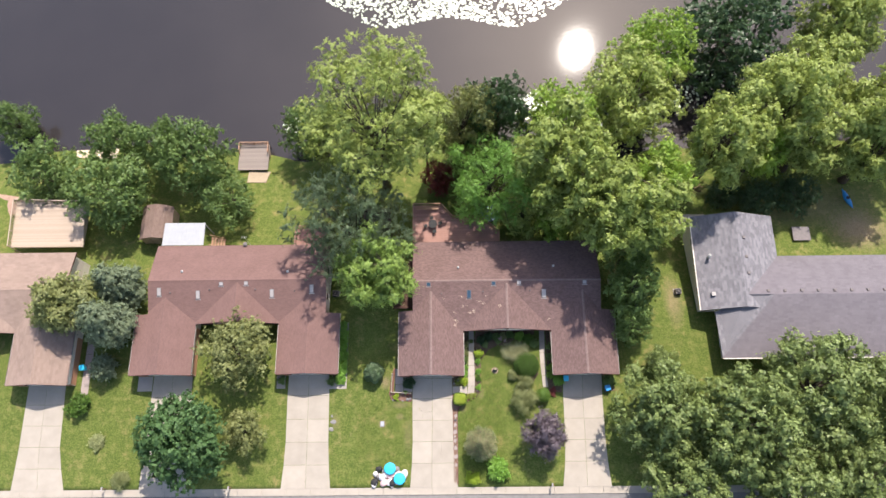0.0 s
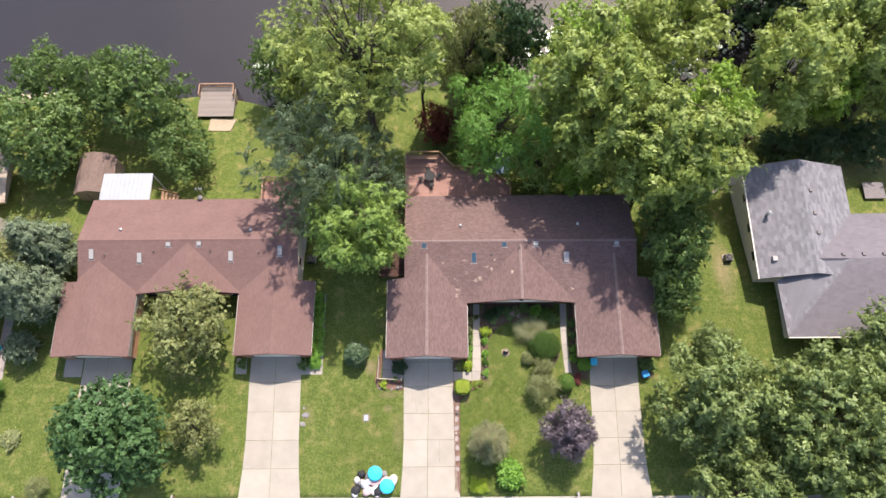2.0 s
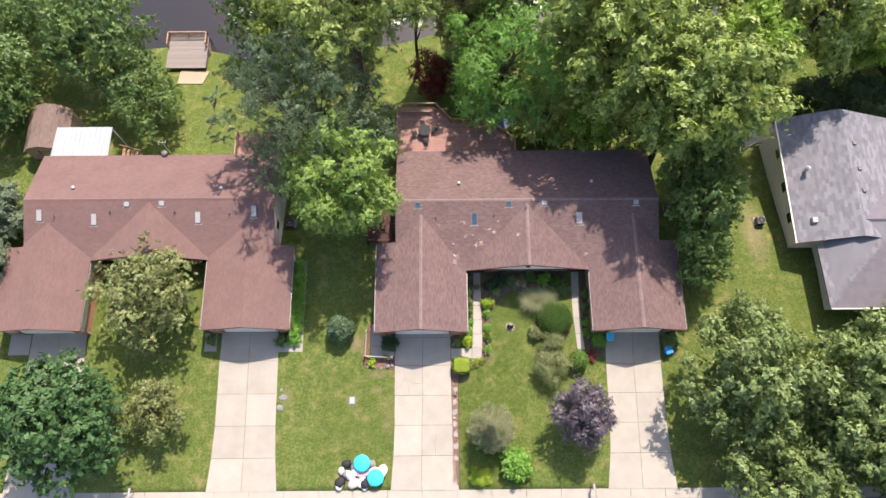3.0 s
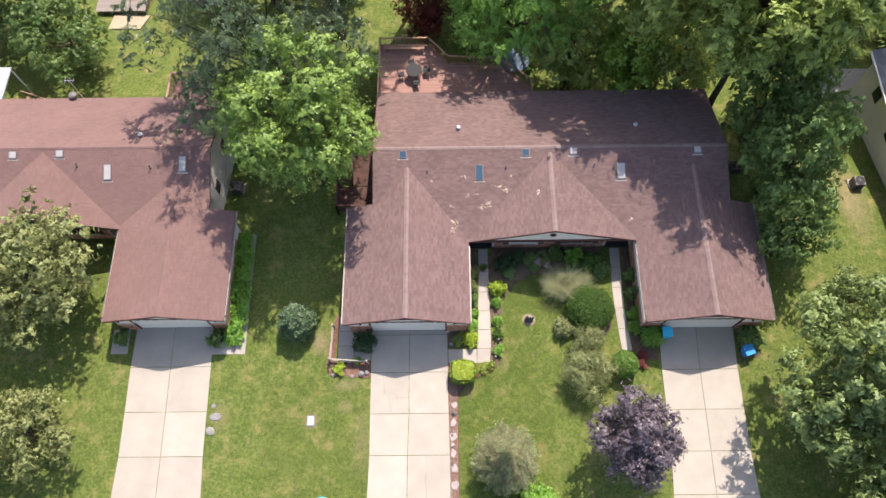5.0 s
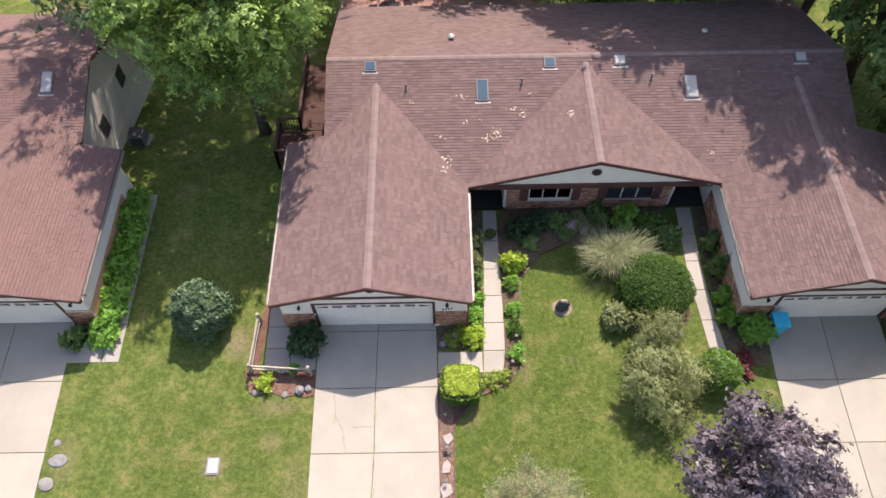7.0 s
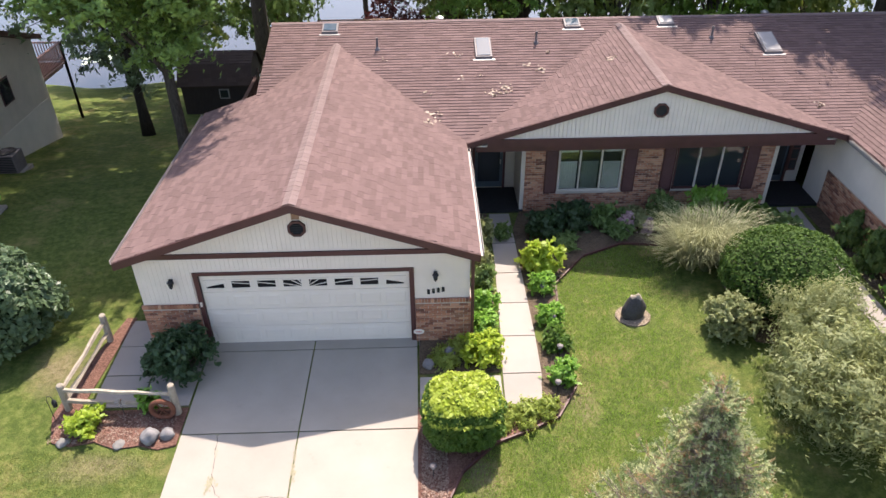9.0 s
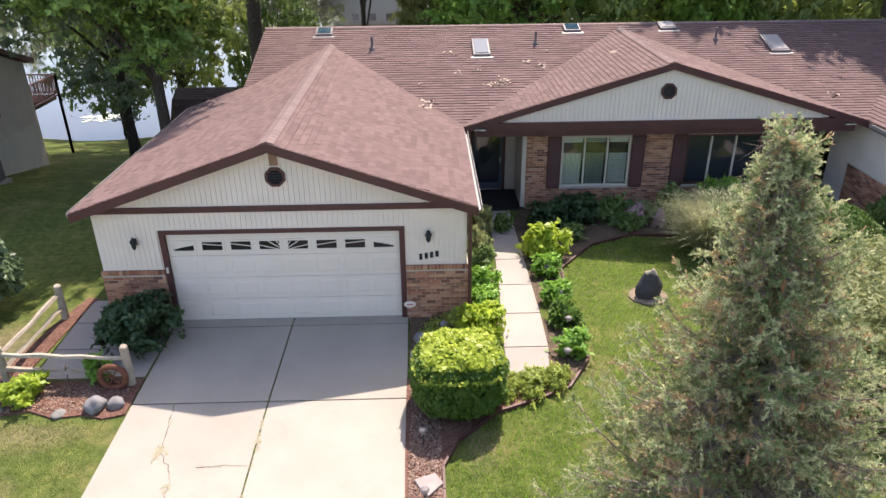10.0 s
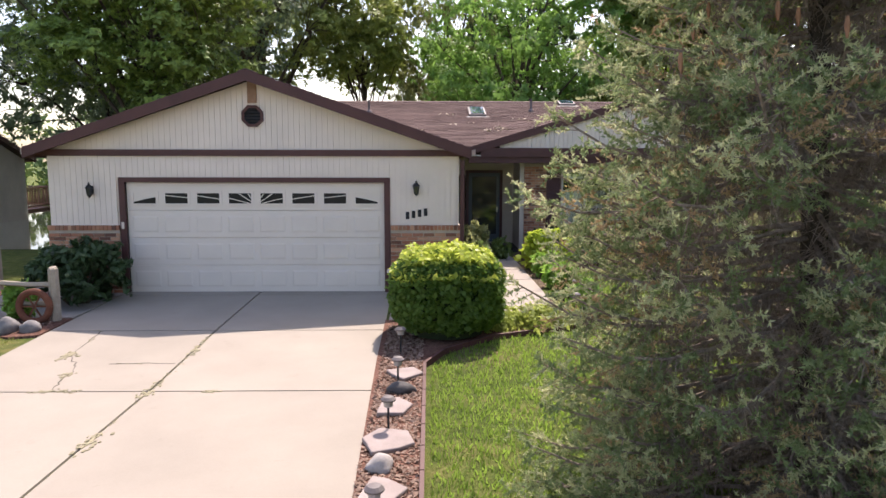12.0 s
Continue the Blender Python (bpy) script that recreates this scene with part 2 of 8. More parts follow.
M_DECK = wood_mat("deck_board_stain", (0.22, 0.12, 0.1), (0.37, 0.215, 0.18), (14, 1, 14))
# Dark brown boards; the shade over the side deck is in their colour.
M_DECKDARK = wood_mat("deck_board_shaded", (0.045, 0.024, 0.02), (0.1, 0.052, 0.042), (14, 1, 14))
M_DECKRAIL = wood_mat("deck_rail_wood", (0.24, 0.14, 0.09), (0.4, 0.25, 0.17), (3, 3, 3))
M_DECKTAN = wood_mat("deck_board_tan", (0.3, 0.235, 0.18), (0.43, 0.345, 0.275), (14, 1, 14))
M_FENCE = wood_mat("split_rail_wood", (0.24, 0.2, 0.155), (0.44, 0.38, 0.3), (3, 3, 3))
M_BARK = bark_mat("bark_brown", (0.045, 0.035, 0.028), (0.14, 0.11, 0.085))
M_BARK_DARK = bark_mat("bark_dark", (0.025, 0.02, 0.017), (0.075, 0.06, 0.05))
M_STONE = plain("boulder_grey", (0.19, 0.18, 0.178), 0.9, 0.3, 7, 60, bump=0.6)
M_GREYSTONE = plain("flat_grey_stone", (0.19, 0.18, 0.165), 0.9, 0.3, 3, 60, bump=0.6)
M_STONE_DARK = plain("boulder_dark", (0.08, 0.075, 0.075), 0.85, 0.35, 7, 60, bump=0.6)
M_PALEROCK = plain("pale_rock", (0.36, 0.33, 0.31), 0.9, 0.2, 9, 60, bump=0.6)
M_FLAG = plain("flagstone_pink", (0.3, 0.25, 0.235), 0.9, 0.18, 4, 60, bump=0.5)
M_BLUE = plain("recycling_bin_blue", (0.02, 0.22, 0.5), 0.45, 0.12, 5, 60)
M_CYAN = plain("bin_lid_cyan", (0.02, 0.42, 0.62), 0.4, 0.12, 5, 60)
M_LILY = leaf_mat("lily_pad", (0.34, 0.4, 0.28), (0.62, 0.66, 0.54), 0.3, 0.1)

L_WILLOW = leaf_mat("leaf_willow", (0.08, 0.13, 0.028), (0.41, 0.47, 0.13), 0.5, 0.22, 0.6)
L_MAPLE = leaf_mat("leaf_maple", (0.034, 0.078, 0.02), (0.2, 0.285, 0.082), 0.5, 0.18)
L_STREET = leaf_mat("leaf_street_maple", (0.036, 0.07, 0.02), (0.28, 0.345, 0.115), 0.5, 0.14)
L_LACY = leaf_mat("leaf_dark_maple", (0.05, 0.085, 0.042), (0.17, 0.225, 0.125), 0.4, 0.35)
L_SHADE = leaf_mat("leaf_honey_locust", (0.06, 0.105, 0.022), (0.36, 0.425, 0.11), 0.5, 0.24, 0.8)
L_BACK = leaf_mat("leaf_back_maple", (0.06, 0.14, 0.028), (0.25, 0.42, 0.1), 0.5, 0.36)
L_BRIGHT = leaf_mat("leaf_bright", (0.07, 0.17, 0.022), (0.28, 0.47, 0.085), 0.5, 0.33)
L_LOCUST = leaf_mat("leaf_locust", (0.07, 0.14, 0.02), (0.33, 0.46, 0.075), 0.5, 0.26)
L_DARK = leaf_mat("leaf_dark", (0.022, 0.05, 0.02), (0.075, 0.13, 0.055), 0.4, 0.3)
L_ROUND = leaf_mat("leaf_round_maple", (0.024, 0.07, 0.022), (0.115, 0.205, 0.07), 0.65, 0.22)
L_OLIVE = leaf_mat("leaf_olive", (0.075, 0.095, 0.03), (0.31, 0.33, 0.125), 0.55, 0.18)
L_PLUM = leaf_mat("leaf_plum", (0.04, 0.028, 0.038), (0.21, 0.17, 0.195), 0.4, 0.15)
L_GRASSDRY = leaf_mat("grass_blade_dry", (0.085, 0.125, 0.02), (0.24, 0.26, 0.07), 0.6, 0.4, 0.8)
L_SPRUCE = leaf_mat("needle_spruce", (0.07, 0.105, 0.04), (0.28, 0.345, 0.16), 0.85, 0.28, 1.5)
M_TWIG = bark_mat("dead_twig", (0.15, 0.118, 0.095), (0.38, 0.305, 0.25))
L_BLUE = leaf_mat("needle_blue", (0.07, 0.1, 0.055), (0.24, 0.29, 0.18), 0.75, 0.2)
L_LIME = leaf_mat("leaf_lime", (0.16, 0.26, 0.02), (0.42, 0.5, 0.07), 0.5, 0.4, 2.0)
L_HEDGE = leaf_mat("leaf_hedge", (0.045, 0.1, 0.015), (0.12, 0.21, 0.035), 0.6, 0.35, 2.0)
L_FEATHER = leaf_mat("leaf_feathery_locust", (0.04, 0.09, 0.022), (0.3, 0.42, 0.085), 0.5, 0.1)
L_VIBURNUM = leaf_mat("leaf_viburnum", (0.04, 0.075, 0.032), (0.15, 0.215, 0.11), 0.4, 0.3, 2.0)
L_YEW = leaf_mat("leaf_yew", (0.022, 0.055, 0.008), (0.075, 0.135, 0.02), 0.85, 0.2, 2.0)
L_BOX = leaf_mat("leaf_boxwood", (0.05, 0.11, 0.015), (0.14, 0.24, 0.04), 0.45, 0.3, 2.0)
# Shade deep inside the shrubs, given as a dark colour.
M_SHADE_CORE = plain("inner_leaf_shade", (0.02, 0.032, 0.012), 0.95, 0.3, 8, 40)
L_COVER = leaf_mat("leaf_ground_cover", (0.16, 0.22, 0.04), (0.38, 0.43, 0.11), 0.6, 0.4, 2.0)
L_GOLD = leaf_mat("leaf_hedge_tips", (0.24, 0.33, 0.03), (0.46, 0.52, 0.1), 0.45, 0.4, 2.0)
L_GREY = leaf_mat("leaf_willow_shrub", (0.075, 0.1, 0.035), (0.35, 0.37, 0.17), 0.6, 0.3, 2.0)
L_REED = leaf_mat("blade_fountain_grass", (0.125, 0.14, 0.06), (0.38, 0.38, 0.21), 0.6, 0.3, 2.0)
L_RED = leaf_mat("leaf_japanese_maple", (0.07, 0.012, 0.012), (0.19, 0.04, 0.035), 0.5, 0.3)
L_PINK = leaf_mat("petal_pink", (0.42, 0.22, 0.26), (0.7, 0.5, 0.52), 0.6, 0.3, 2.0)
L_GRASS = leaf_mat("grass_blade", (0.085, 0.15, 0.018), (0.19, 0.29, 0.05), 0.6, 0.5, 1.5)
L_TIP = leaf_mat("needle_tip", (0.26, 0.285, 0.13), (0.57, 0.58, 0.32), 0.85, 0.28)
L_BROWN = leaf_mat("needle_dead", (0.2, 0.135, 0.07), (0.52, 0.37, 0.21), 0.85, 0.25)


# ---------------------------------------------------------------- mesh tools
class Mesh:
    """Collects vertices and faces of one part."""

    def __init__(self):
        self.v, self.f = [], []

    def poly(self, pts):
        i = len(self.v)
        self.v += [tuple(p) for p in pts]
        self.f.append(tuple(range(i, i + len(pts))))

    def box(self, x0, x1, y0, y1, z0, z1):
        i = len(self.v)
        self.v += [(x0, y0, z0), (x1, y0, z0), (x1, y1, z0), (x0, y1, z0), (x0, y0, z1), (x1, y0, z1), (x1, y1, z1), (x0, y1, z1)]
        self.f += [tuple(i + k for k in q) for q in ((3, 2, 1, 0), (4, 5, 6, 7), (0, 1, 5, 4), (1, 2, 6, 5), (2, 3, 7, 6), (3, 0, 4, 7))]
        return self

    def prism(self, pts, off):
        """A solid between the polygon pts and the same polygon moved by off."""
        i, n = len(self.v), len(pts)
        a = [Vector(p) for p in pts]
        b = [p + Vector(off) for p in a]
        normal = (a[1] - a[0]).cross(a[2] - a[1])
        if normal.dot(Vector(off)) > 0:
            a.reverse(), b.reverse()
        self.v += [tuple(p) for p in a + b]
        self.f.append(tuple(range(i, i + n)))
        self.f.append(tuple(range(i + 2 * n - 1, i + n - 1, -1)))
        for k in range(n):
            m = (k + 1) % n
            self.f.append((i + m, i + k, i + n + k, i + n + m))
        return self

    def beam(self, a, b, w, h, up=(0, 0, 1)):
        """A bar of width w and height h from a to b."""
        a, b = Vector(a), Vector(b)
        d = (b - a).normalized()
        s = d.cross(Vector(up))
        s = s.normalized() if s.length > 1e-4 else Vector((1, 0, 0))
        u = s.cross(d).normalized()
        p = [s * (w / 2) * i + u * (h / 2) * j for i, j in ((-1, -1), (1, -1), (1, 1), (-1, 1))]
        return self.prism([a + q for q in p], b - a)

    def tube(self, pts, radii, sides=8, cap=True):
        i = len(self.v)
        pts = [Vector(p) for p in pts]
        for k, p in enumerate(pts):
            d = (pts[min(k + 1, len(pts) - 1)] - pts[max(k - 1, 0)]).normalized()
            s = d.cross(Vector((0.31, 0.95, 0.05)))
            s = s.normalized() if s.length > 1e-3 else Vector((1, 0, 0))
            u = s.cross(d)
            for a in range(sides):
                t = 2 * math.pi * a / sides
                self.v.append(tuple(p + (s * math.cos(t) + u * math.sin(t)) * radii[k]))
        for k in range(len(pts) - 1):
            for a in range(sides):
                b = (a + 1) % sides
                self.f.append((i + k * sides + a, i + k * sides + b, i + (k + 1) * sides + b, i + (k + 1) * sides + a))
        if cap:
            self.f.append(tuple(i + (len(pts) - 1) * sides + a for a in range(sides)))
            self.f.append(tuple(i + a for a in reversed(range(sides))))
        return self

    def lathe(self, x, y, profile, sides=16):
        """A turned shape: profile rows of (radius, z)."""
        i = len(self.v)
        for r, z in profile:
            for a in range(sides):
                t = 2 * math.pi * a / sides
                self.v.append((x + r * math.cos(t), y + r * math.sin(t), z))
        for k in range(len(profile) - 1):
            for a in range(sides):
                b = (a + 1) % sides
                self.f.append((i + k * sides + a, i + k * sides + b, i + (k + 1) * sides + b, i + (k + 1) * sides + a))
        self.f.append(tuple(i + (len(profile) - 1) * sides + a for a in range(sides)))
        self.f.append(tuple(i + a for a in reversed(range(sides))))
        return self

    def data(self, name):
        me = bpy.data.meshes.new(name)
        me.from_pydata(self.v, [], self.f)
        me.update()
        return me


def part(name, mesh, material, parent=None, label="", bevel=0.0, smooth=False):
    """One mesh object under a thing or a part."""
    me = mesh.data(name) if isinstance(mesh, Mesh) else mesh
    if not me.materials:
        me.materials.append(material)
    if smooth:
        me.shade_smooth()
    ob = new(name, me)
    if parent:
        ob.parent = parent
    if label:
        tagged(ob, label)
    if bevel:
        mod = ob.modifiers.new("bevel", "BEVEL")
        mod.width, mod.segments, mod.limit_method = bevel, 2, "ANGLE"
    return ob


def thing(name, label, category, group="", kind="", at=(0, 0, 0)):
    ob = new(name)
    ob.empty_display_size = 0.2
    ob.location = at
    return tagged(ob, label, category, group, kind)


def setting(name, mesh, material, label, category, bevel=0.0):
    return tagged(part(name, mesh, material, None, "", bevel), label, category, "", "structure")


def quads(name, pts):
    """A mesh of loose faces from an array (n, corners, 3)."""
    n, k = len(pts), len(pts[0])
    me = bpy.data.meshes.new(name)
    me.vertices.add(k * n)
    me.vertices.foreach_set("co", np.ascontiguousarray(pts, dtype=np.float32).ravel())
    me.loops.add(k * n)
    me.loops.foreach_set("vertex_index", np.arange(k * n, dtype=np.int32))
    me.polygons.add(n)
    me.polygons.foreach_set("loop_start", np.arange(0, k * n, k, dtype=np.int32))
    me.polygons.foreach_set("loop_total", np.full(n, k, dtype=np.int32))
    me.update()
    me.validate()
    return me


# ---------------------------------------------------------------- ground
GY = (-13.4, 0.0, 6.0, 9.0, 13.0, 17.0, 24.0, 30.0, 35.5, 39.0, 120.0, 128.0, 300.0)
GZ = (-0.3, 0.0, 0.0, -0.3, -1.2, -2.0, -3.2, -4.6, -6.05, -7.2, -7.2, -5.2, -3.0)
LAKE = -6.0


def shore(x):
    return 1.2 * math.sin(x * 0.13 + 1.0) + 0.6 * math.sin(x * 0.41)


def gz(x, y):
    """Height of the ground."""
    if y < -13.55:
        return -0.55 if y > -23 else -0.3
    yy = y - shore(x) * max(0.0, min(1.0, (y - 20) / 14)) if y > 20 else y
    z = float(np.interp(yy, GY, GZ))
    return z + (0.04 * math.sin(x * 0.9) * math.sin(y * 0.7) if y > 18 else 0.0)


def sheet():
    xs = sorted(set([float(v) for v in np.arange(-70, 71, 1.0)] + [-900, -600, -400, -250, -160, -110, -85, 85, 110, 160, 250, 400, 600, 900]))
    ys = sorted(set([float(v) for v in np.arange(-26, 46, 1.0)] + [-13.54, -13.56, -900, -400, -150, -60, -35, 60, 90, 119, 121, 124, 128, 140, 170, 220, 300, 420, 650, 950]))
    m = Mesh()
    m.v = [(x, y, gz(x, y)) for y in ys for x in xs]
    w = len(xs)
    m.f = [(j * w + i, j * w + i + 1, (j + 1) * w + i + 1, (j + 1) * w + i) for j in range(len(ys) - 1) for i in range(w - 1)]
    return m


ground = setting("ground", sheet(), M_GRASS, "green mown lawn falling to a lake", "lawn")
ground.data.shade_smooth()
setting("water", Mesh().box(-900, 900, 33, 126, LAKE - 0.6, LAKE), M_WATER, "dark still lake water with light ripples", "lake")
road = setting("road", Mesh().box(-300, 300, -22.6, -14.35, -0.8, -0.42), M_ROAD, "pale grey asphalt street", "road")
kerb = Mesh()
for k in range(-40, 40):
    kerb.box(k * 3.0 + 0.01, k * 3.0 + 2.99, -14.4, -13.55, -0.8, -0.31)
setting("kerb", kerb, M_CONC, "light concrete kerb along the street", "kerb", 0.02)


# ---------------------------------------------------------------- roofs
M_FOUND = plain("foundation_cream", (0.62, 0.56, 0.48), 0.85, 0.08, 1.5, 60)
M_GUTTER = plain("gutter_metal", (0.33, 0.3, 0.28), 0.5, 0.15, 3, 50, metal=0.2)
RS = np.random.RandomState(7)


def slab(m, pts, th=0.11):
    m.prism(pts, (0, 0, -th))


def shingles(pts, course=0.145, width=0.32, pick=None):
    """Overlapping shingle tabs over a convex sloped polygon; rows run level. Returns the joined rest and the picked ones."""
    P = [Vector(p) for p in pts]
    n = (P[1] - P[0]).cross(P[2] - P[0]).normalized()
    if n.z < 0:
        n = -n
    up = (Vector((0, 0, 1)) - n * n.z).normalized()
    al = up.cross(n).normalized()
    o = min(P, key=lambda p: p.z)
    uv = [((p - o).dot(al), (p - o).dot(up)) for p in P]
    v0, v1 = min(q[1] for q in uv), max(q[1] for q in uv)
    rest, picked = [], []
    row = 0
    v = v0
    while v < v1 - 0.03:
        cuts = []
        vm = min(v + course * 0.5, v1 - 0.01)
        for k in range(len(uv)):
            (ua, va), (ub, vb) = uv[k], uv[(k + 1) % len(uv)]
            if (va - vm) * (vb - vm) < 0:
                cuts.append(ua + (ub - ua) * (vm - va) / (vb - va))
        if len(cuts) >= 2:
            ua, ub = min(cuts), max(cuts)
            u = ua - (row % 2) * width * 0.5 - RS.uniform(0, 0.1)
            while u < ub:
                w = width * RS.uniform(0.82, 1.18)
                a, b = max(u, ua), min(u + w, ub)
                u += w
                if b - a < 0.05:
                    continue
                top = min(v + course * 1.12, v1)
                lift = 0.017 + RS.uniform(0, 0.008)
                drop = RS.uniform(-0.006, 0.006)
                q = []
                for (uu, vv, h) in ((a + 0.004, v + drop, 0.0), (b - 0.004, v + drop, 0.0), (b - 0.004, v + drop, lift), (a + 0.004, v + drop, lift), (a + 0.004, top, 0.004), (b - 0.004, top, 0.004)):
                    q.append(o + al * uu + up * vv + n * h)
                (picked if pick and pick(q[3]) else rest).append(q)
        v += course
        row += 1
    return rest, picked


SH_FACES = ((0, 1, 2, 3), (3, 2, 5, 4), (0, 3, 4), (1, 5, 2))


def shingle_mesh(sets):
    m = Mesh()
    for q in sets:
        i = len(m.v)
        m.v += [tuple(p) for p in q]
        m.f += [tuple(i + k for k in f) for f in SH_FACES]
    return m


def caps(m, a, b, slope, w=0.15, step=0.2):
    """Ridge cap shingles bent over a ridge from a to b; slope of the two sides."""
    a, b = Vector(a), Vector(b)
    d = (b - a).normalized()
    s = d.cross(Vector((0, 0, 1))).normalized()
    n = int((b - a).length / step)
    for k in range(n):
        p, q = a + d * (k * step), a + d * (k * step + step * 1.15)
        for sg in (-1, 1):
            e = s * (w * sg) - Vector((0, 0, w * slope))
            lift = Vector((0, 0, 0.034 + 0.003 * RS.rand()))
            low = Vector((0, 0, 0.029))
            m.poly([p + lift, q + low, q + e + low, p + e + lift] if sg > 0 else [p + lift, p + e + lift, q + e + low, q + low])


def duplex(name, xc, mat, label, hx=13.75, hin=5.6, hm=12.0, yf=-0.35, yv=5.9, yc=5.55, ys=7.9, yr=12.0, yb=17.4, ze=2.75, zr=4.2, zb=2.75, zg=4.1, zc=4.14, fine=True, pick=None, sides=(-1, 1)):
    """Roof, walls and gables of a pair of mirrored one-storey homes. Returns the thing and the garage axes."""
    house = thing(name, label, "house")
    mslope = (zr - ze) / (yr - yv)
    gx = (hx + hin) / 2
    roof = Mesh()
    planes = []
    planes.append([(xc - hm, yv, ze), (xc + hm, yv, ze), (xc + hm, yr, zr), (xc - hm, yr, zr)])
    planes.append([(xc - hm, yr, zr), (xc + hm, yr, zr), (xc + hm, yb, zb), (xc - hm, yb, zb)])
    ygr = yr - (zr - zg) / mslope
    ycr = yr - (zr - zc) / mslope
    pg = (zg - ze) / (hx - gx)
    for s in sides:
        planes.append([(xc, yc, zc), (xc + s * hin, yc, ze), (xc + s * hin, yv, ze), (xc, ycr, zc)])
        planes.append([(xc + s * gx, yf, zg), (xc + s * hin, yf, ze), (xc + s * hin, yv, ze), (xc + s * gx, ygr, zg)])
        zm = zg - pg * (hm - gx)
        ym = yr - (zr - zm) / mslope
        planes.append([(xc + s * gx, yf, zg), (xc + s * hx, yf, ze), (xc + s * hx, ys, ze), (xc + s * hm, max(ys, ym - 0.3), zm), (xc + s * hm, ym, zm), (xc + s * gx, ygr, zg)])
    rest, chosen = [], []
    for p in planes:
        slab(roof, [(x, y, z - 0.005) for x, y, z in p])
        a, b = shingles(p, 0.145 if fine else 0.29, 0.32 if fine else 0.6, pick)
        rest += a
        chosen += b
    r = part("roof", roof, mat, house, "shingled low gable roof")
    tagged(part("shingle_field", shingle_mesh(rest), mat, r), kind="stuff")
    lines = [((xc + s * gx, yf, zg), (xc + s * gx, ygr, zg), pg, 0.15) for s in sides]
    lines += [((xc, yc, zc), (xc, ycr, zc), (zc - ze) / hin, 0.15), ((xc - hm, yr, zr), (xc + hm, yr, zr), mslope, 0.13)]
    for a, b, sl, wd in lines:
        cm = Mesh()
        caps(cm, a, b, sl, wd)
        if pick:
            for k in range(0, len(cm.f), 2):
                one = Mesh()
                for f in cm.f[k:k + 2]:
                    one.prism([cm.v[i] for i in f], (0, 0, -0.012))
                part("cap_shingle", one, M_CAP_PIECE, r)
        else:
            tagged(part("ridge_cap", cm, mat, r, "lighter ridge cap shingles"), kind="stuff")
    for q in chosen:
        part("shingle", shingle_mesh([q]), M_SHINGLE_PIECE, r)
    # fascia and rake boards
    for s in sides:
        g = xc + s * gx
        for e in (hin, hx):
            part("rake_board", Mesh().prism([(xc + s * e, yf - 0.03, ze + 0.0), (g, yf - 0.03, zg + 0.01), (g, yf - 0.03, zg - 0.19), (xc + s * e, yf - 0.03, ze - 0.19)], (0, 0.028, 0)), M_BROWN, house, "dark brown rake board")
            y1 = yv if e == hin else ys
            sg = s * (1 if e == hx else -1)
            part("fascia", Mesh().box(min(xc + s * e, xc + s * e + sg * 0.025), max(xc + s * e, xc + s * e + sg * 0.025), yf, y1, ze - 0.19, ze - 0.012), M_BROWN, house, "dark brown fascia board")
        part("rake_board", Mesh().prism([(xc + s * hin, yc - 0.03, ze), (xc, yc - 0.03, zc + 0.01), (xc, yc - 0.03, zc - 0.18), (xc + s * hin, yc - 0.03, ze - 0.18)], (0, 0.028, 0)), M_BROWN, house, "dark brown rake board")
        part("rake_board", Mesh().prism([(xc + s * (hm + 0.003), yr, zr - 0.01), (xc + s * (hm + 0.003), yb, zb - 0.01), (xc + s * (hm + 0.003), yb, zb - 0.2), (xc + s * (hm + 0.003), yr, zr - 0.2)], (s * 0.025, 0, 0)), M_BROWN, house, "dark brown rake board")
    part("fascia", Mesh().box(xc - hm, xc + hm, yb, yb + 0.03, zb - 0.2, zb - 0.01), M_BROWN, house, "dark brown fascia board")
    # gutters along the garage eaves
    for s in sides:
        for e in (hin, hx):
            sg = s * (1 if e == hx else -1)
            gm = Mesh()
            x = xc + s * e + sg * 0.03
            y1 = yv - 0.4 if e == hin else ys
            for x0, x1, z0, z1 in ((0, 0.08, -0.13, -0.12), (0.072, 0.08, -0.13, -0.02), (0, 0.008, -0.13, -0.03)):
                gm.box(min(x + sg * x0, x + sg * x1), max(x + sg * x0, x + sg * x1), yf + 0.12, y1, ze + z0, ze + z1)
            part("gutter", gm, M_GUTTER, house, "pale metal rain gutter")
    # back part of the shell
    iw = hm - 0.25
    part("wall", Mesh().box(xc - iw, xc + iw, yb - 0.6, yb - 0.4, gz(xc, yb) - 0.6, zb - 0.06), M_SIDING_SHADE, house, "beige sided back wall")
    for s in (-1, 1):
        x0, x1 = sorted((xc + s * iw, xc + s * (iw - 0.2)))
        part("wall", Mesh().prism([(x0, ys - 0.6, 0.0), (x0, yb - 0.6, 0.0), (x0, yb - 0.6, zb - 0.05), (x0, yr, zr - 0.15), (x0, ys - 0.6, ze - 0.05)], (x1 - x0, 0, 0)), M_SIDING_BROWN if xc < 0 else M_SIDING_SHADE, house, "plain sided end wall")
        part("foundation", Mesh().box(x0 - 0.01, x1 + 0.01, ys - 0.6, yb - 0.59, gz(xc, yb) - 0.8, -0.003), M_FOUND, house, "cream painted foundation wall")
        xo = x1 if s > 0 else x0
        for y in (ys + 2.2, ys + 5.6):
            win = part("window", Mesh().box(xo - 0.03, xo + 0.03, y, y + 0.8, 0.9, 1.9), M_BROWN, house, "small dark end wall window")
            part("pane", Mesh().box(xo + s * 0.03 - 0.004, xo + s * 0.03 + 0.004, y + 0.06, y + 0.74, 0.96, 1.84), M_GLASS, win)
    return house, gx, zg


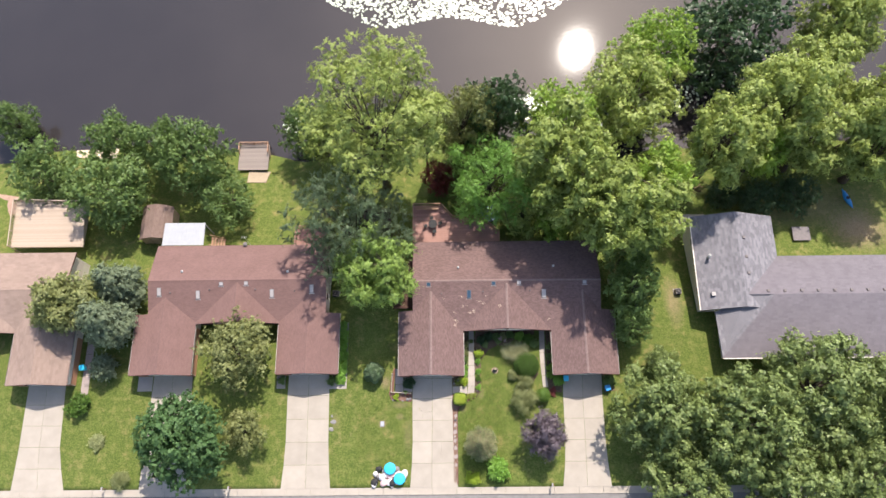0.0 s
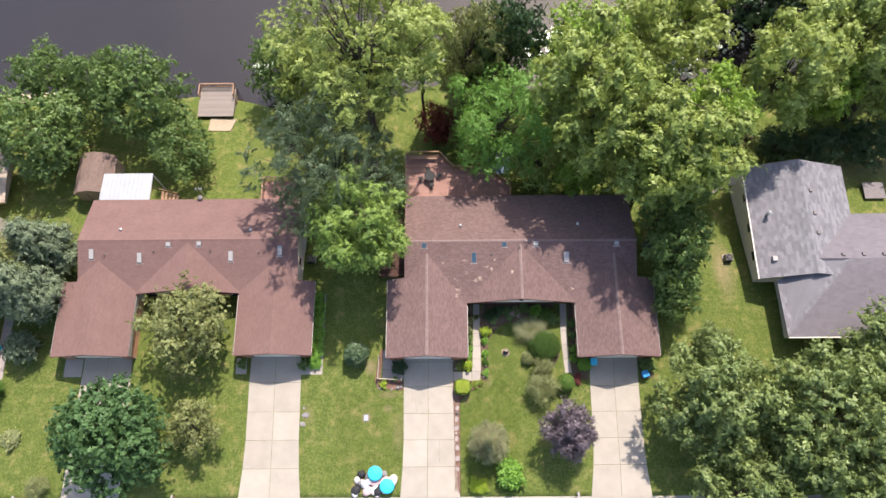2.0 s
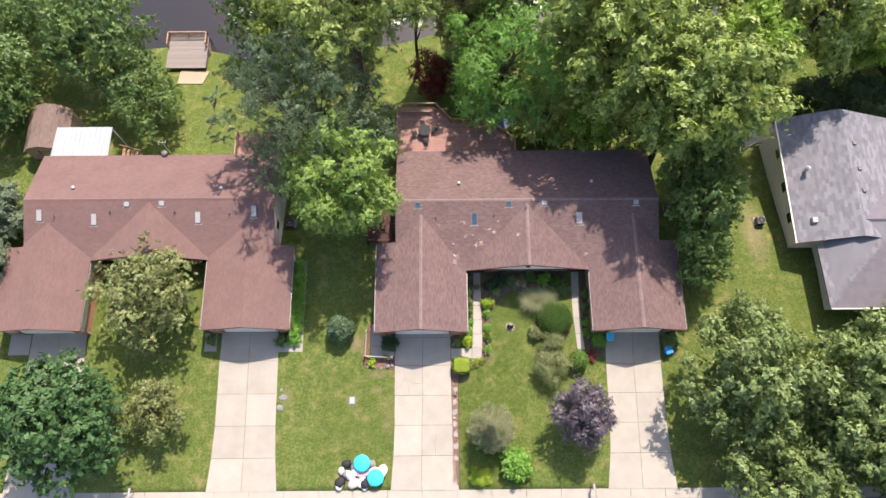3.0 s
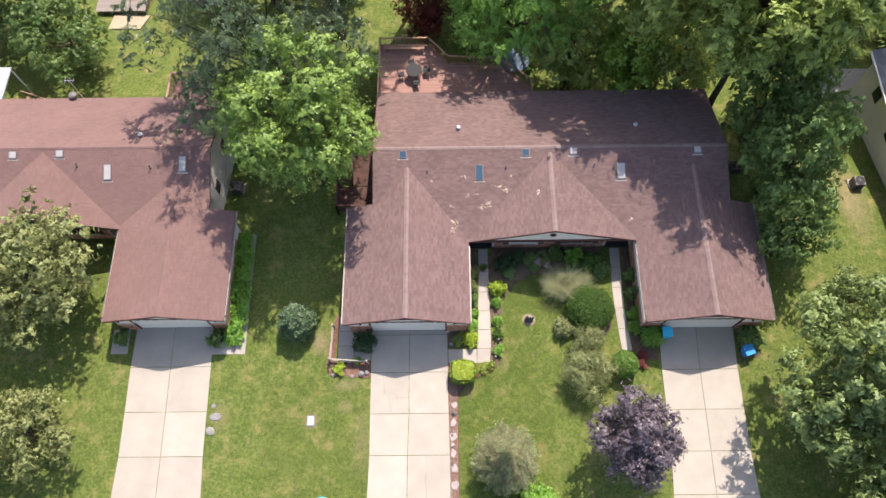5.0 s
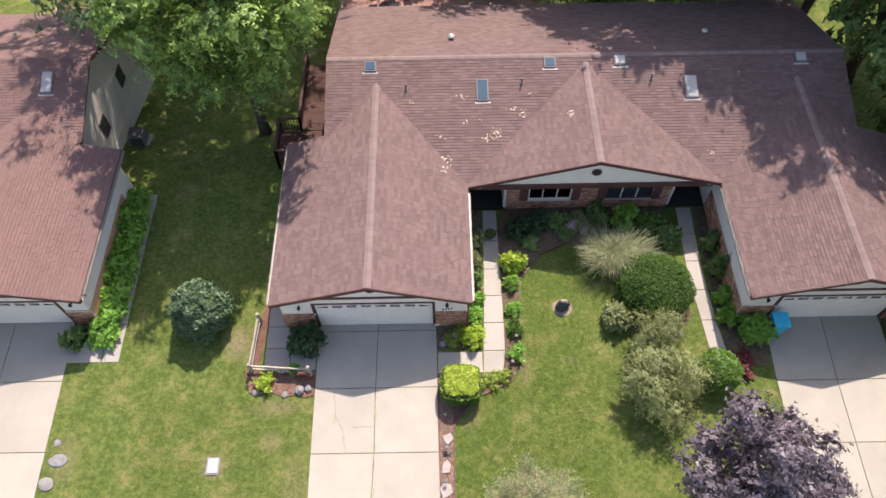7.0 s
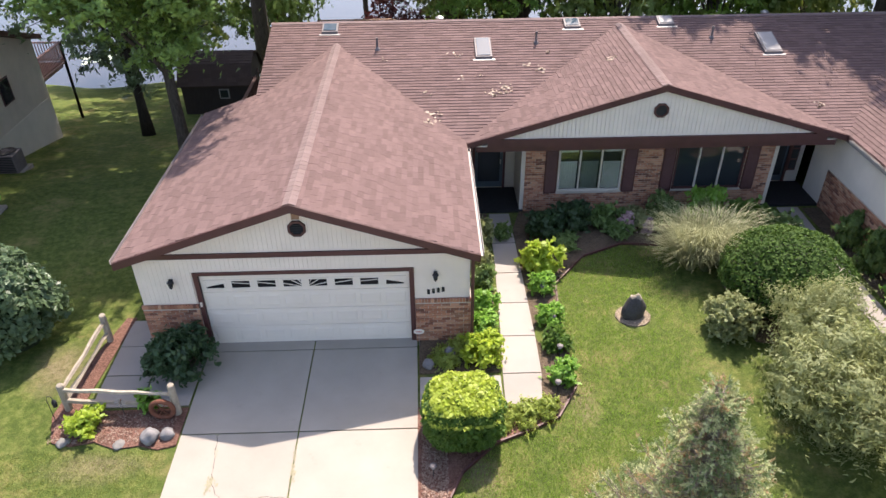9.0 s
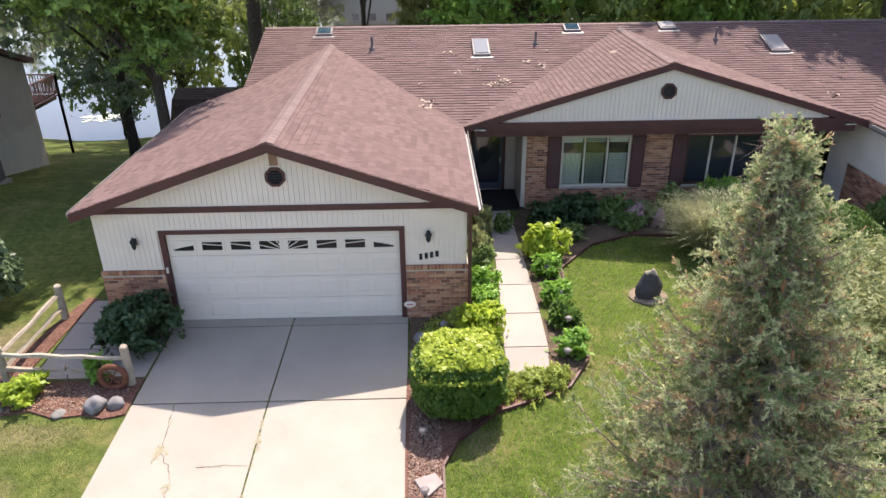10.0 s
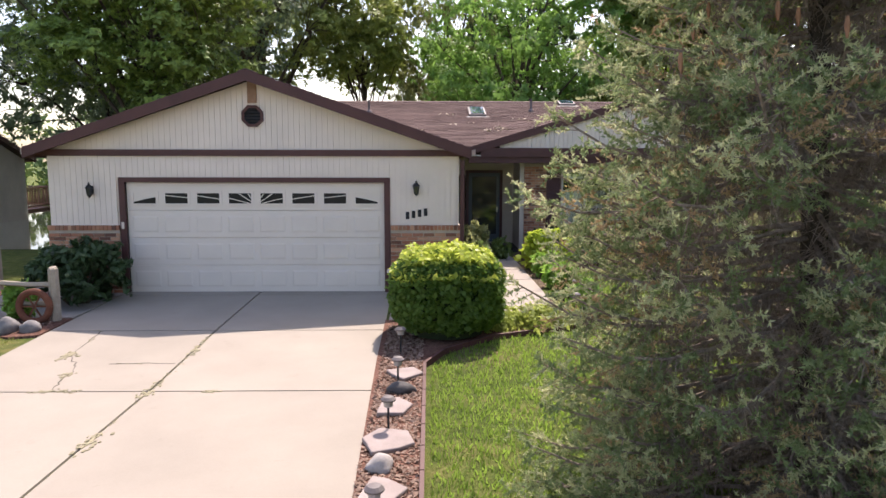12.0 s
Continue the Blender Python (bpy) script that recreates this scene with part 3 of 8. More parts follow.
def brick_course(x0, x1, z0, z1, skip=()):
    """Places (x, z, width) of running-bond bricks that fill a field, less the rectangles in skip."""
    out = []
    row, z = 0, z0
    while z + 0.05 < z1:
        x = x0 - (0.105 if row % 2 else 0.0)
        while x < x1 - 0.02:
            a, b = max(x, x0), min(x + 0.2, x1)
            x += 0.21
            segs = [(a, b)]
            for sx0, sx1, sz0, sz1 in skip:
                if z + 0.06 > sz0 and z < sz1:
                    new_segs = []
                    for p, q in segs:
                        if q <= sx0 or p >= sx1:
                            new_segs.append((p, q))
                        else:
                            if sx0 - p > 0.03:
                                new_segs.append((p, sx0 - 0.01))
                            if q - sx1 > 0.03:
                                new_segs.append((sx1 + 0.01, q))
                    segs = new_segs
            out += [(p, z, q - p) for p, q in segs if q - p > 0.03]
        z += 0.072
        row += 1
    return out


BRICK_CACHE = {}


def brick_data(w, name="brick"):
    key = round(w, 2)
    if key not in BRICK_CACHE:
        m = Mesh()
        e = 0.004
        a, h, d = key / 2, 0.031, 0.014
        m.v = [(-a, 0, -h), (a, 0, -h), (a, 0, h), (-a, 0, h), (-a + e, -d, -h + e), (a - e, -d, -h + e), (a - e, -d, h - e), (-a + e, -d, h - e)]
        m.f = [(4, 5, 6, 7), (0, 1, 5, 4), (1, 2, 6, 5), (2, 3, 7, 6), (3, 0, 4, 7)]
        me = m.data(name)
        me.materials.append(M_BRICK)
        BRICK_CACHE[key] = me
    return BRICK_CACHE[key]


def brick_parts(parent, y, x0, x1, z0, z1):
    for x, z, w in brick_course(x0, x1, z0, z1):
        ob = new("brick", brick_data(w))
        ob.parent = parent
        ob.location = (x + w / 2, y - RS.uniform(0, 0.004), z + 0.031)


def brick_joined(name, parent, y, fields, side=None):
    """Joined bricks on a wall that faces the street, or on one that faces west where side gives its x."""
    m = Mesh()
    for x, z, w in fields:
        me = brick_data(w)
        i = len(m.v)
        m.v += [(v.co.x + x + w / 2, v.co.y + y, v.co.z + z + 0.031) for v in me.vertices]
        m.f += [tuple(i + k for k in p.vertices) for p in me.polygons]
    if side is not None:
        m.v = [(side + v[1], v[0], v[2]) for v in m.v]
        m.f = [f[::-1] for f in m.f]
    return tagged(part(name, m, M_BRICKS, parent), kind="stuff")


def octagon(m, x, y, z, r0, r1, depth):
    """An eight-sided ring between the radii r0 and r1 in a wall that faces -y."""
    for k in range(8):
        a, b = radians(22.5 + 45 * k), radians(67.5 + 45 * k)
        m.prism([(x + r0 * math.cos(a), y, z + r0 * math.sin(a)), (x + r1 * math.cos(a), y, z + r1 * math.sin(a)), (x + r1 * math.cos(b), y, z + r1 * math.sin(b)), (x + r0 * math.cos(b), y, z + r0 * math.sin(b))], (0, -depth, 0))


def garage_front(house, xg, zg, half=3.86, y=0.0, near=True, pg=0.317, ze=2.75):
    """Front wall of a garage: siding boards, brick wainscot, band, vent and panelled door."""
    def slope(x):
        return zg - pg * abs(x - xg) - 0.17

    wall = part("wall", Mesh().prism([(xg - half, y + 0.02, 2.62), (xg + half, y + 0.02, 2.62), (xg + half, y + 0.02, slope(xg + half) + 0.05), (xg, y + 0.02, zg - 0.14), (xg - half, y + 0.02, slope(xg - half) + 0.05)], (0, 0.18, 0)), M_SIDING, house, "cream garage gable wall")
    zb0 = gz(xg, y) - 0.4
    for x0, x1, y0, y1, z0 in ((xg - half, xg - 2.44, y + 0.02, y + 0.2, zb0), (xg + 2.44, xg + half, y + 0.02, y + 0.2, zb0), (xg - 2.44, xg + 2.44, y + 0.02, y + 0.2, 2.13), (xg - half, xg - half + 0.2, y + 0.2, y + 7.1, -0.9), (xg + half - 0.2, xg + half, y + 0.2, y + 7.1, -0.9)):
        part("wall", Mesh().box(x0, x1, y0, y1, z0, 2.62), M_SIDING, house, "cream garage wall")
    for s in (-1, 1):
        a, b = sorted((xg + s * half, xg + s * (half + 0.03)))
        sw = part("side_wainscot", Mesh().box(a, b, y + 0.02, y + 6.0, -0.4, 1.3), M_MORTAR if near else M_BRICKS, house, "brick wainscot along the side wall")
        if near and s < 0:
            brick_joined("brick_field", sw, 0, brick_course(y + 0.03, y + 5.98, -0.15, 1.28), a)
    pitch = 0.105 if near else 0.3
    k = 0
    x = xg - half
    while x < xg + half - 0.01:
        a, b = x + 0.0025, min(x + pitch, xg + half) - 0.0025
        x += pitch
        low = Mesh()
        door = abs((a + b) / 2 - xg) < 2.55
        low.box(a, b, y - 0.003, y + 0.018, 2.22 if door else 1.31, 2.62)
        part("siding_board", low, M_SIDING, wall)
        za, zb = slope(a), slope(b)
        if min(za, zb) > 2.77:
            up = Mesh().prism([(a, y + 0.018, 2.74), (b, y + 0.018, 2.74), (b, y + 0.018, zb), (a, y + 0.018, za)], (0, -0.02, 0))
            part("siding_board", up, M_SIDING, wall)
    # band, door casing
    tr = Mesh()
    tr.box(xg - 4.05, xg + 4.05, y - 0.05, y + 0.01, 2.62, 2.74)
    part("trim_band", tr, M_BROWN, wall, "dark brown band under the gable")
    for x0, x1, z0, z1 in ((xg - 2.55, xg - 2.44, -0.02, 2.22), (xg + 2.44, xg + 2.55, -0.02, 2.22), (xg - 2.44, xg + 2.44, 2.13, 2.22)):
        part("door_casing", Mesh().box(x0, x1, y - 0.035, y + 0.1, z0, z1), M_BROWN, wall, "dark brown door casing")
    # vent and its small block
    vent = Mesh()
    octagon(vent, xg, y - 0.004, 3.36, 0.16, 0.215, 0.05)
    v = part("gable_vent", vent, M_BROWN, wall, "octagonal brown gable vent")
    hole = Mesh()
    hole.prism([(xg + 0.17 * math.cos(radians(22.5 + 45 * k)), y - 0.006, 3.36 + 0.17 * math.sin(radians(22.5 + 45 * k))) for k in range(8)], (0, -0.004, 0))
    part("louvre_back", hole, M_DARK, v)
    for k in range(5):
        z = 3.24 + 0.058 * k
        hw = 0.15 if abs(z - 3.36) < 0.08 else 0.1
        part("louvre", Mesh().prism([(xg - hw, y - 0.012, z), (xg - hw, y - 0.04, z - 0.02), (xg - hw, y - 0.04, z - 0.012), (xg - hw, y - 0.012, z + 0.008)], (2 * hw, 0, 0)), M_DARK, v)
    part("king_post", Mesh().box(xg - 0.085, xg + 0.085, y - 0.04, y - 0.004, 3.6, zg - 0.17), M_DECKRAIL, wall, "short bare timber post in the gable", 0.006)
    # brick wainscot
    for s in (-1, 1):
        a, b = sorted((xg + s * 2.56, xg + s * (half + 0.03)))
        back = part("mortar_bed", Mesh().box(a, b, y - 0.045, y + 0.02, -0.3, 1.3), M_MORTAR, wall)
        if near:
            brick_parts(back, y - 0.045, a, b, -0.05, 1.22)
            m = Mesh()
            x = a
            while x < b - 0.03:
                m.box(x, min(x + 0.066, b), y - 0.08, y - 0.02, 1.225, 1.315)
                x += 0.075
            tagged(part("sill_brick", m, M_BRICKS, back, "rowlock brick course"), kind="stuff")
        else:
            brick_joined("brick_field", back, y - 0.045, brick_course(a, b, -0.05, 1.22))
    # sectional door
    door = part("garage_door", Mesh().box(xg - 2.44, xg + 2.44, y + 0.07, y + 0.11, -0.02, 2.13), M_WHITE, house, "closed white panelled double garage door")
    for r in range(4):
        z0 = 0.02 + r * 0.527
        sec = part("door_section", Mesh().box(xg - 2.435, xg + 2.435, y + 0.05, y + 0.07, z0, z0 + 0.517), M_WHITE, door, "", 0.004)
        for c in range(8):
            x0 = xg - 2.4 + c * 0.6 + 0.05
            if r == 3:
                continue
            p = Mesh()
            za, zb = z0 + 0.1, z0 + 0.42
            o = [(x0, za), (x0 + 0.5, za), (x0 + 0.5, zb), (x0, zb)]
            inner = [(x0 + 0.035, za + 0.035), (x0 + 0.465, za + 0.035), (x0 + 0.465, zb - 0.035), (x0 + 0.035, zb - 0.035)]
            for k in range(4):
                j = (k + 1) % 4
                p.poly([(o[k][0], y + 0.051, o[k][1]), (o[j][0], y + 0.051, o[j][1]), (inner[j][0], y + 0.041, inner[j][1]), (inner[k][0], y + 0.041, inner[k][1])])
            p.poly([(a, y + 0.041, b) for a, b in inner])
            part("door_panel", p, M_WHITE, door)
    # sunburst lights of the top section: dark panes cut by white rays
    z0 = 1.72
    for c in range(8):
        xa = xg - 2.4 + c * 0.6 + 0.09
        xb = xa + 0.42
        frame_ob = Mesh()
        for bx0, bx1, bz0, bz1 in ((xa - 0.05, xb + 0.05, z0 + 0.2, z0 + 0.24), (xa - 0.05, xb + 0.05, z0 - 0.03, z0 + 0.005), (xa - 0.05, xa, z0 + 0.005, z0 + 0.2), (xb, xb + 0.05, z0 + 0.005, z0 + 0.2)):
            frame_ob.box(bx0, bx1, y + 0.034, y + 0.052, bz0, bz1)
        wpart = part("door_window", frame_ob, M_WHITE, door)
        # outline of the glass follows a low arch
        def arch(x):
            t = (x - xg) / 2.4
            return z0 + 0.005 + 0.195 * max(0.06, 1 - 1.0 * t * t * t * t) if abs(t) > 0.72 else z0 + 0.2
        pane = Mesh()
        ts = [xa + (xb - xa) * k / 6 for k in range(7)]
        pane.prism([(xa, y + 0.046, z0 + 0.006), (xb, y + 0.046, z0 + 0.006)] + [(x, y + 0.046, arch(x)) for x in reversed(ts)], (0, -0.004, 0))
        part("pane", pane, M_BLACKGLASS, wpart)
        side = -1 if c < 4 else 1
        hub = Vector((xg, y + 0.038, z0 - 0.02))
        rays = (14, 34, 55, 76) if c in (3, 4) else ((9, 21) if c in (2, 5) else ((6, 12) if c in (1, 6) else ()))
        for deg in rays:
            d = Vector((side * math.cos(radians(deg)), 0, math.sin(radians(deg))))
            ts2 = [k * 0.01 for k in range(0, 260)]
            ins = [hub + d * t for t in ts2 if xa <= (hub + d * t).x <= xb and z0 + 0.01 < (hub + d * t).z < z0 + 0.195]
            if len(ins) > 4:
                part("muntin", Mesh().beam(ins[0], ins[-1], 0.014, 0.022, (0, 1, 0)), M_WHITE, wpart)
    part("weather_seal", Mesh().box(xg - 2.44, xg + 2.44, y + 0.03, y + 0.12, -0.03, 0.015), M_DARK, door, "black rubber bottom seal")
    part("keypad", Mesh().box(xg - 2.52, xg - 2.47, y - 0.06, y - 0.036, 1.25, 1.38), M_WHITE, wall, "small white door keypad", 0.006)
    return wall


def shuttered_window(wall, x0, x1, z0, z1, y, white=True, panes=3, blinds=True):
    """A wide window with glass, frame, sill and dark shutters."""
    fm = M_SIDING_SHADE if white else M_BROWN
    # The dark back sheet stands for the unlit room behind the panes.
    win = part("window", Mesh().box(x0, x1, y + 0.1, y + 0.14, z0, z1), M_DARK, wall, "wide window with dark shutters")
    fr = Mesh()
    for a, b, c, d in ((x0, x1, z1 - 0.045, z1), (x0, x1, z0, z0 + 0.045), (x0, x0 + 0.045, z0 + 0.045, z1 - 0.045), (x1 - 0.045, x1, z0 + 0.045, z1 - 0.045)):
        fr.box(a, b, y - 0.01, y + 0.09, c, d)
    w = (x1 - x0) / panes
    for k in range(1, panes):
        part("mullion", Mesh().box(x0 + w * k - 0.024, x0 + w * k + 0.024, y + 0.0, y + 0.08, z0 + 0.045, z1 - 0.045), M_SIDING_SHADE, win)
    part("window_frame", fr, fm, win)
    for k in range(panes):
        part("pane", Mesh().box(x0 + w * k + 0.03, x0 + w * (k + 1) - 0.03, y + 0.05, y + 0.055, z0 + 0.06, z1 - 0.06), M_CLEAR if blinds else M_GLASS, win)
        if blinds:
            if k < 2:
                cm = Mesh()
                for j in range(7):
                    a, b = x0 + w * k + 0.07 + (w - 0.14) * j / 7, x0 + w * k + 0.07 + (w - 0.14) * (j + 1) / 7
                    cm.prism([(a, y + 0.09, z0 + 0.06), ((a + b) / 2, y + 0.065, z0 + 0.06), (b, y + 0.09, z0 + 0.06), ((a + b) / 2, y + 0.1, z0 + 0.06)], (0, 0, 0.93))
                part("curtain", cm, M_CURTAIN if k == 0 else M_SHEER, win, "pale gathered half curtain behind the pane")
            else:
                for j in range(13):
                    zz = z0 + 0.08 + j * 0.07
                    part("blind_slat", Mesh().prism([(x0 + w * k + 0.07, y + 0.065, zz), (x0 + w * k + 0.07, y + 0.095, zz + 0.045), (x0 + w * k + 0.07, y + 0.095, zz + 0.052), (x0 + w * k + 0.07, y + 0.065, zz + 0.008)], (w - 0.13, 0, 0)), M_CURTAIN, win)
            part("valance", Mesh().box(x0 + w * k + 0.07, x0 + w * (k + 1) - 0.06, y + 0.07, y + 0.085, z1 - 0.2, z1 - 0.06), M_SHEER if k == 1 else M_CURTAIN, win, "pale short valance")
    part("window_sill", Mesh().box(x0 - 0.04, x1 + 0.04, y - 0.06, y + 0.02, z0 - 0.06, z0 - 0.003), M_MORTAR, win)
    for a in (x0 - 0.42, x1 + 0.03):
        sh = part("shutter", Mesh().box(a, a + 0.39, y - 0.045, y - 0.015, z0 - 0.05, z1 + 0.02), M_BROWN, wall, "dark brown louvred shutter", 0.005)
        lv = Mesh()
        n = int((z1 - z0) / 0.06)
        for k in range(n):
            z = z0 + 0.02 + k * (z1 - z0 - 0.04) / n
            lv.prism([(a + 0.05, y - 0.046, z), (a + 0.05, y - 0.058, z + 0.008), (a + 0.05, y - 0.046, z + 0.045)], (0.29, 0, 0))
        part("louvre", lv, M_BROWN, sh)
    return win


def court_front(house, xc, y=6.02, zc=4.12, hin=5.6, half=3.83, near=True, yc=5.55):
    """Brick front between the garages with two windows, porch recesses, beam and gable."""
    ze = 2.75
    pc = (zc - ze) / hin
    core = Mesh()
    xw = xc + 0.1
    x0, x1 = xw - half, xw + half
    core.box(x0, x1, y + 0.15, y + 0.3, -0.3, 2.6)
    wall = part("wall", core, M_MORTAR, house, "brick front wall between the garages")
    wins = ((xw - 2.8, xw - 0.82), (xw + 0.82, xw + 2.95))
    xs = [x0] + [v for w in wins for v in w] + [x1]
    for a, b in ((xs[0], xs[1]), (xs[2], xs[3]), (xs[4], xs[5])):
        bd = part("mortar_bed", Mesh().box(a, b, y + 0.015, y + 0.15, -0.3, 2.42), M_MORTAR, wall)
    for a, b in wins:
        part("mortar_bed", Mesh().box(a, b, y + 0.015, y + 0.15, -0.3, 0.72), M_MORTAR, wall)
        part("mortar_bed", Mesh().box(a, b, y + 0.015, y + 0.15, 2.23, 2.42), M_MORTAR, wall)
    brick_joined("brick_field", bd, y + 0.015, brick_course(x0, x1, -0.15, 2.38, [(a - 0.005, b + 0.005, 0.72, 2.23) for a, b in wins]))
    shuttered_window(wall, wins[0][0], wins[0][1], 0.72, 2.23, y, True)
    shuttered_window(wall, wins[1][0], wins[1][1], 0.72, 2.23, y, False, 3, False)
    # beam and gable of boards
    part("beam", Mesh().box(xc - 5.3, xc + 5.3, yc + 0.06, yc + 0.22, 2.46, 2.64), M_BROWN, wall, "dark brown porch beam")
    part("beam_trim", Mesh().box(xc - 4.98, xc + 4.98, yc + 0.0, yc + 0.06, 2.62, 2.86), M_BROWN, wall)
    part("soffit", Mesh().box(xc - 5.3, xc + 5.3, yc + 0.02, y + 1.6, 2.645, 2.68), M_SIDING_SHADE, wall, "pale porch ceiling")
    pitch = 0.12 if near else 0.35
    x = xc - 5.2
    while x < xc + 5.2:
        a, b = x + 0.004, x + pitch - 0.004
        x += pitch
        za, zb = zc - pc * abs(a - xc) - 0.15, zc - pc * abs(b - xc) - 0.15
        if min(za, zb) > 2.9:
            part("siding_board", Mesh().prism([(a, yc + 0.12, 2.83), (b, yc + 0.12, 2.83), (b, yc + 0.12, zb), (a, yc + 0.12, za)], (0, -0.05, 0)), M_SIDING, wall)
    gb = Mesh().prism([(xc - 5.0, yc + 0.125, 2.7), (xc + 5.0, yc + 0.125, 2.7), (xc, yc + 0.125, zc - 0.14)], (0, 0.05, 0))
    part("gable_back", gb, M_SIDING, wall)
    v = Mesh()
    octagon(v, xc - 0.05, yc + 0.06, 3.66, 0.17, 0.225, 0.05)
    vo = part("gable_vent", v, M_BROWN, wall, "octagonal brown gable vent")
    part("louvre_back", Mesh().prism([(xc - 0.05 + 0.18 * math.cos(radians(22.5 + 45 * k)), yc + 0.055, 3.66 + 0.18 * math.sin(radians(22.5 + 45 * k))) for k in range(8)], (0, -0.004, 0)), M_DARK, vo)
    for s in (-1, 1):
        # porch recess: back wall, side wall, door with storm door, side light, step
        a, b = sorted((xw + s * half, xc + s * 5.75))
        # Darker than the front siding: the porch's shade is in this colour.
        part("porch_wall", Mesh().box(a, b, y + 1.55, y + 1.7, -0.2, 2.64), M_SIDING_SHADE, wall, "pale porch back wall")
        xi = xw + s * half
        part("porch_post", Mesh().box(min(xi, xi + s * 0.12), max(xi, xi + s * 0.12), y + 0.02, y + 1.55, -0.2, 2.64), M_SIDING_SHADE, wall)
        dx = xc + s * 4.72
        dr = part("front_door", Mesh().box(dx - 0.46, dx + 0.46, y + 1.47, y + 1.54, 0.12, 2.16), plain_dark_green, wall, "dark green front door behind a glass storm door", 0.006)
        part("door_frame", Mesh().box(dx - 0.54, dx - 0.46, y + 1.42, y + 1.55, 0.1, 2.24).box(dx + 0.46, dx + 0.54, y + 1.42, y + 1.55, 0.1, 2.24).box(dx - 0.46, dx + 0.46, y + 1.42, y + 1.55, 2.16, 2.24), M_BROWN, dr)
        part("storm_pane", Mesh().box(dx - 0.36, dx + 0.36, y + 1.43, y + 1.44, 0.35, 2.05), M_GLASS, dr, "storm door glass")
        part("door_handle", Mesh().box(dx - s * 0.38 - 0.02, dx - s * 0.38 + 0.02, y + 1.39, y + 1.43, 1.0, 1.16), M_METAL, dr)
        sl = xc + s * 5.42
        slw = part("side_light", Mesh().box(sl - 0.14, sl + 0.14, y + 1.46, y + 1.54, 0.5, 2.1), M_BROWN, wall, "narrow side light with small panes")
        for k in range(4):
            part("pane", Mesh().box(sl - 0.1, sl + 0.1, y + 1.445, y + 1.459, 0.56 + k * 0.39, 0.88 + k * 0.39), M_GLASS, slw)
        part("porch_step", Mesh().box(a, b, y - 0.05, y + 1.5, -0.2, 0.08), M_DARK, wall, "dark porch mat and step", 0.01)
    return wall


plain_dark_green = plain("front_door_green", (0.07, 0.095, 0.115), 0.4, 0.15, 3, 50)


def skylight(parent, x, y, w, d, z, slope, glass):
    """A framed roof window that lies on a slope rising with y."""
    sk = part("skylight", Mesh().prism([(x - w / 2, y - d / 2, z - slope * d / 2), (x + w / 2, y - d / 2, z - slope * d / 2), (x + w / 2, y + d / 2, z + slope * d / 2), (x - w / 2, y + d / 2, z + slope * d / 2)], (0, 0, 0.1)), M_LEAD, parent, "low framed roof skylight", 0.01)
    e = 0.06
    part("skylight_pane", Mesh().prism([(x - w / 2 + e, y - d / 2 + e, z + 0.1 - slope * (d / 2 - e)), (x + w / 2 - e, y - d / 2 + e, z + 0.1 - slope * (d / 2 - e)), (x + w / 2 - e, y + d / 2 - e, z + 0.1 + slope * (d / 2 - e)), (x - w / 2 + e, y + d / 2 - e, z + 0.1 + slope * (d / 2 - e))], (0, 0, 0.02)), glass, sk)
    part("skylight_flashing", Mesh().prism([(x - w / 2 - 0.08, y - d / 2 - 0.09, z + 0.02 - slope * (d / 2 + 0.09)), (x + w / 2 + 0.08, y - d / 2 - 0.09, z + 0.02 - slope * (d / 2 + 0.09)), (x + w / 2 + 0.08, y - d / 2 - 0.01, z + 0.02 - slope * (d / 2 + 0.01)), (x - w / 2 - 0.08, y - d / 2 - 0.01, z + 0.02 - slope * (d / 2 + 0.01))], (0, 0, 0.012)), M_GUTTER, sk)


def pipe(parent, x, y, z, h=0.4, r=0.04, mat=None):
    m = Mesh().tube([(x, y, z - 0.05), (x, y, z + h)], [r, r], 10)
    m.lathe(x, y, [(r * 2.6, z - 0.03), (r * 2.2, z + 0.04), (r * 1.05, z + 0.09)], 12)
    part("vent_pipe", m, mat or M_LEAD, parent, "roof vent pipe")


def cowl(parent, x, y, z):
    m = Mesh().lathe(x, y, [(0.09, z - 0.08), (0.09, z + 0.16), (0.16, z + 0.17), (0.16, z + 0.22), (0.05, z + 0.28)], 14)
    part("roof_cowl", m, M_METAL, parent, "round metal roof vent")


MAIN = dict(yv=5.45, yc=5.3, yr=11.5, yb=17.4, zr=4.52, ze=2.77, zb=2.5, zg=4.16, zc=4.42)
MS = (MAIN["zr"] - MAIN["ze"]) / (MAIN["yr"] - MAIN["yv"])


def zmain(y):
    return 4.52 - MS * (11.5 - y) if y < 11.5 else 4.52 - (y - 11.5) * 2.02 / 5.9


# ---------------------------------------------------------------- houses
main_house, GX, ZG = duplex("house", 9.65, M_SHINGLE, "brown-shingled one-storey duplex with cream garages and brick court", **MAIN, pick=lambda p: p.y < 1.15 and abs(p.x) < 4.2)
garage_front(main_house, 0.0, ZG, pg=0.341)
garage_front(main_house, 19.3, ZG, pg=0.341)
court_front(main_house, 9.65, zc=4.42, yc=5.3)
# Panes in M_SKYWHITE carry the sky's white reflection as plain colour.
for x, y, w, d, g in ((-0.3, 11.05, 0.55, 0.5, M_SKYGLASS), (4.85, 9.8, 0.55, 1.05, M_SKYGLASS), (8.0, 11.1, 0.55, 0.5, M_SKYGLASS), (11.25, 11.15, 0.55, 0.5, M_SKYWHITE), (14.4, 9.8, 0.6, 1.1, M_SKYWHITE), (19.6, 11.15, 0.55, 0.5, M_SKYWHITE)):
    skylight(main_house, x, y, w, d, zmain(y), MS, g)
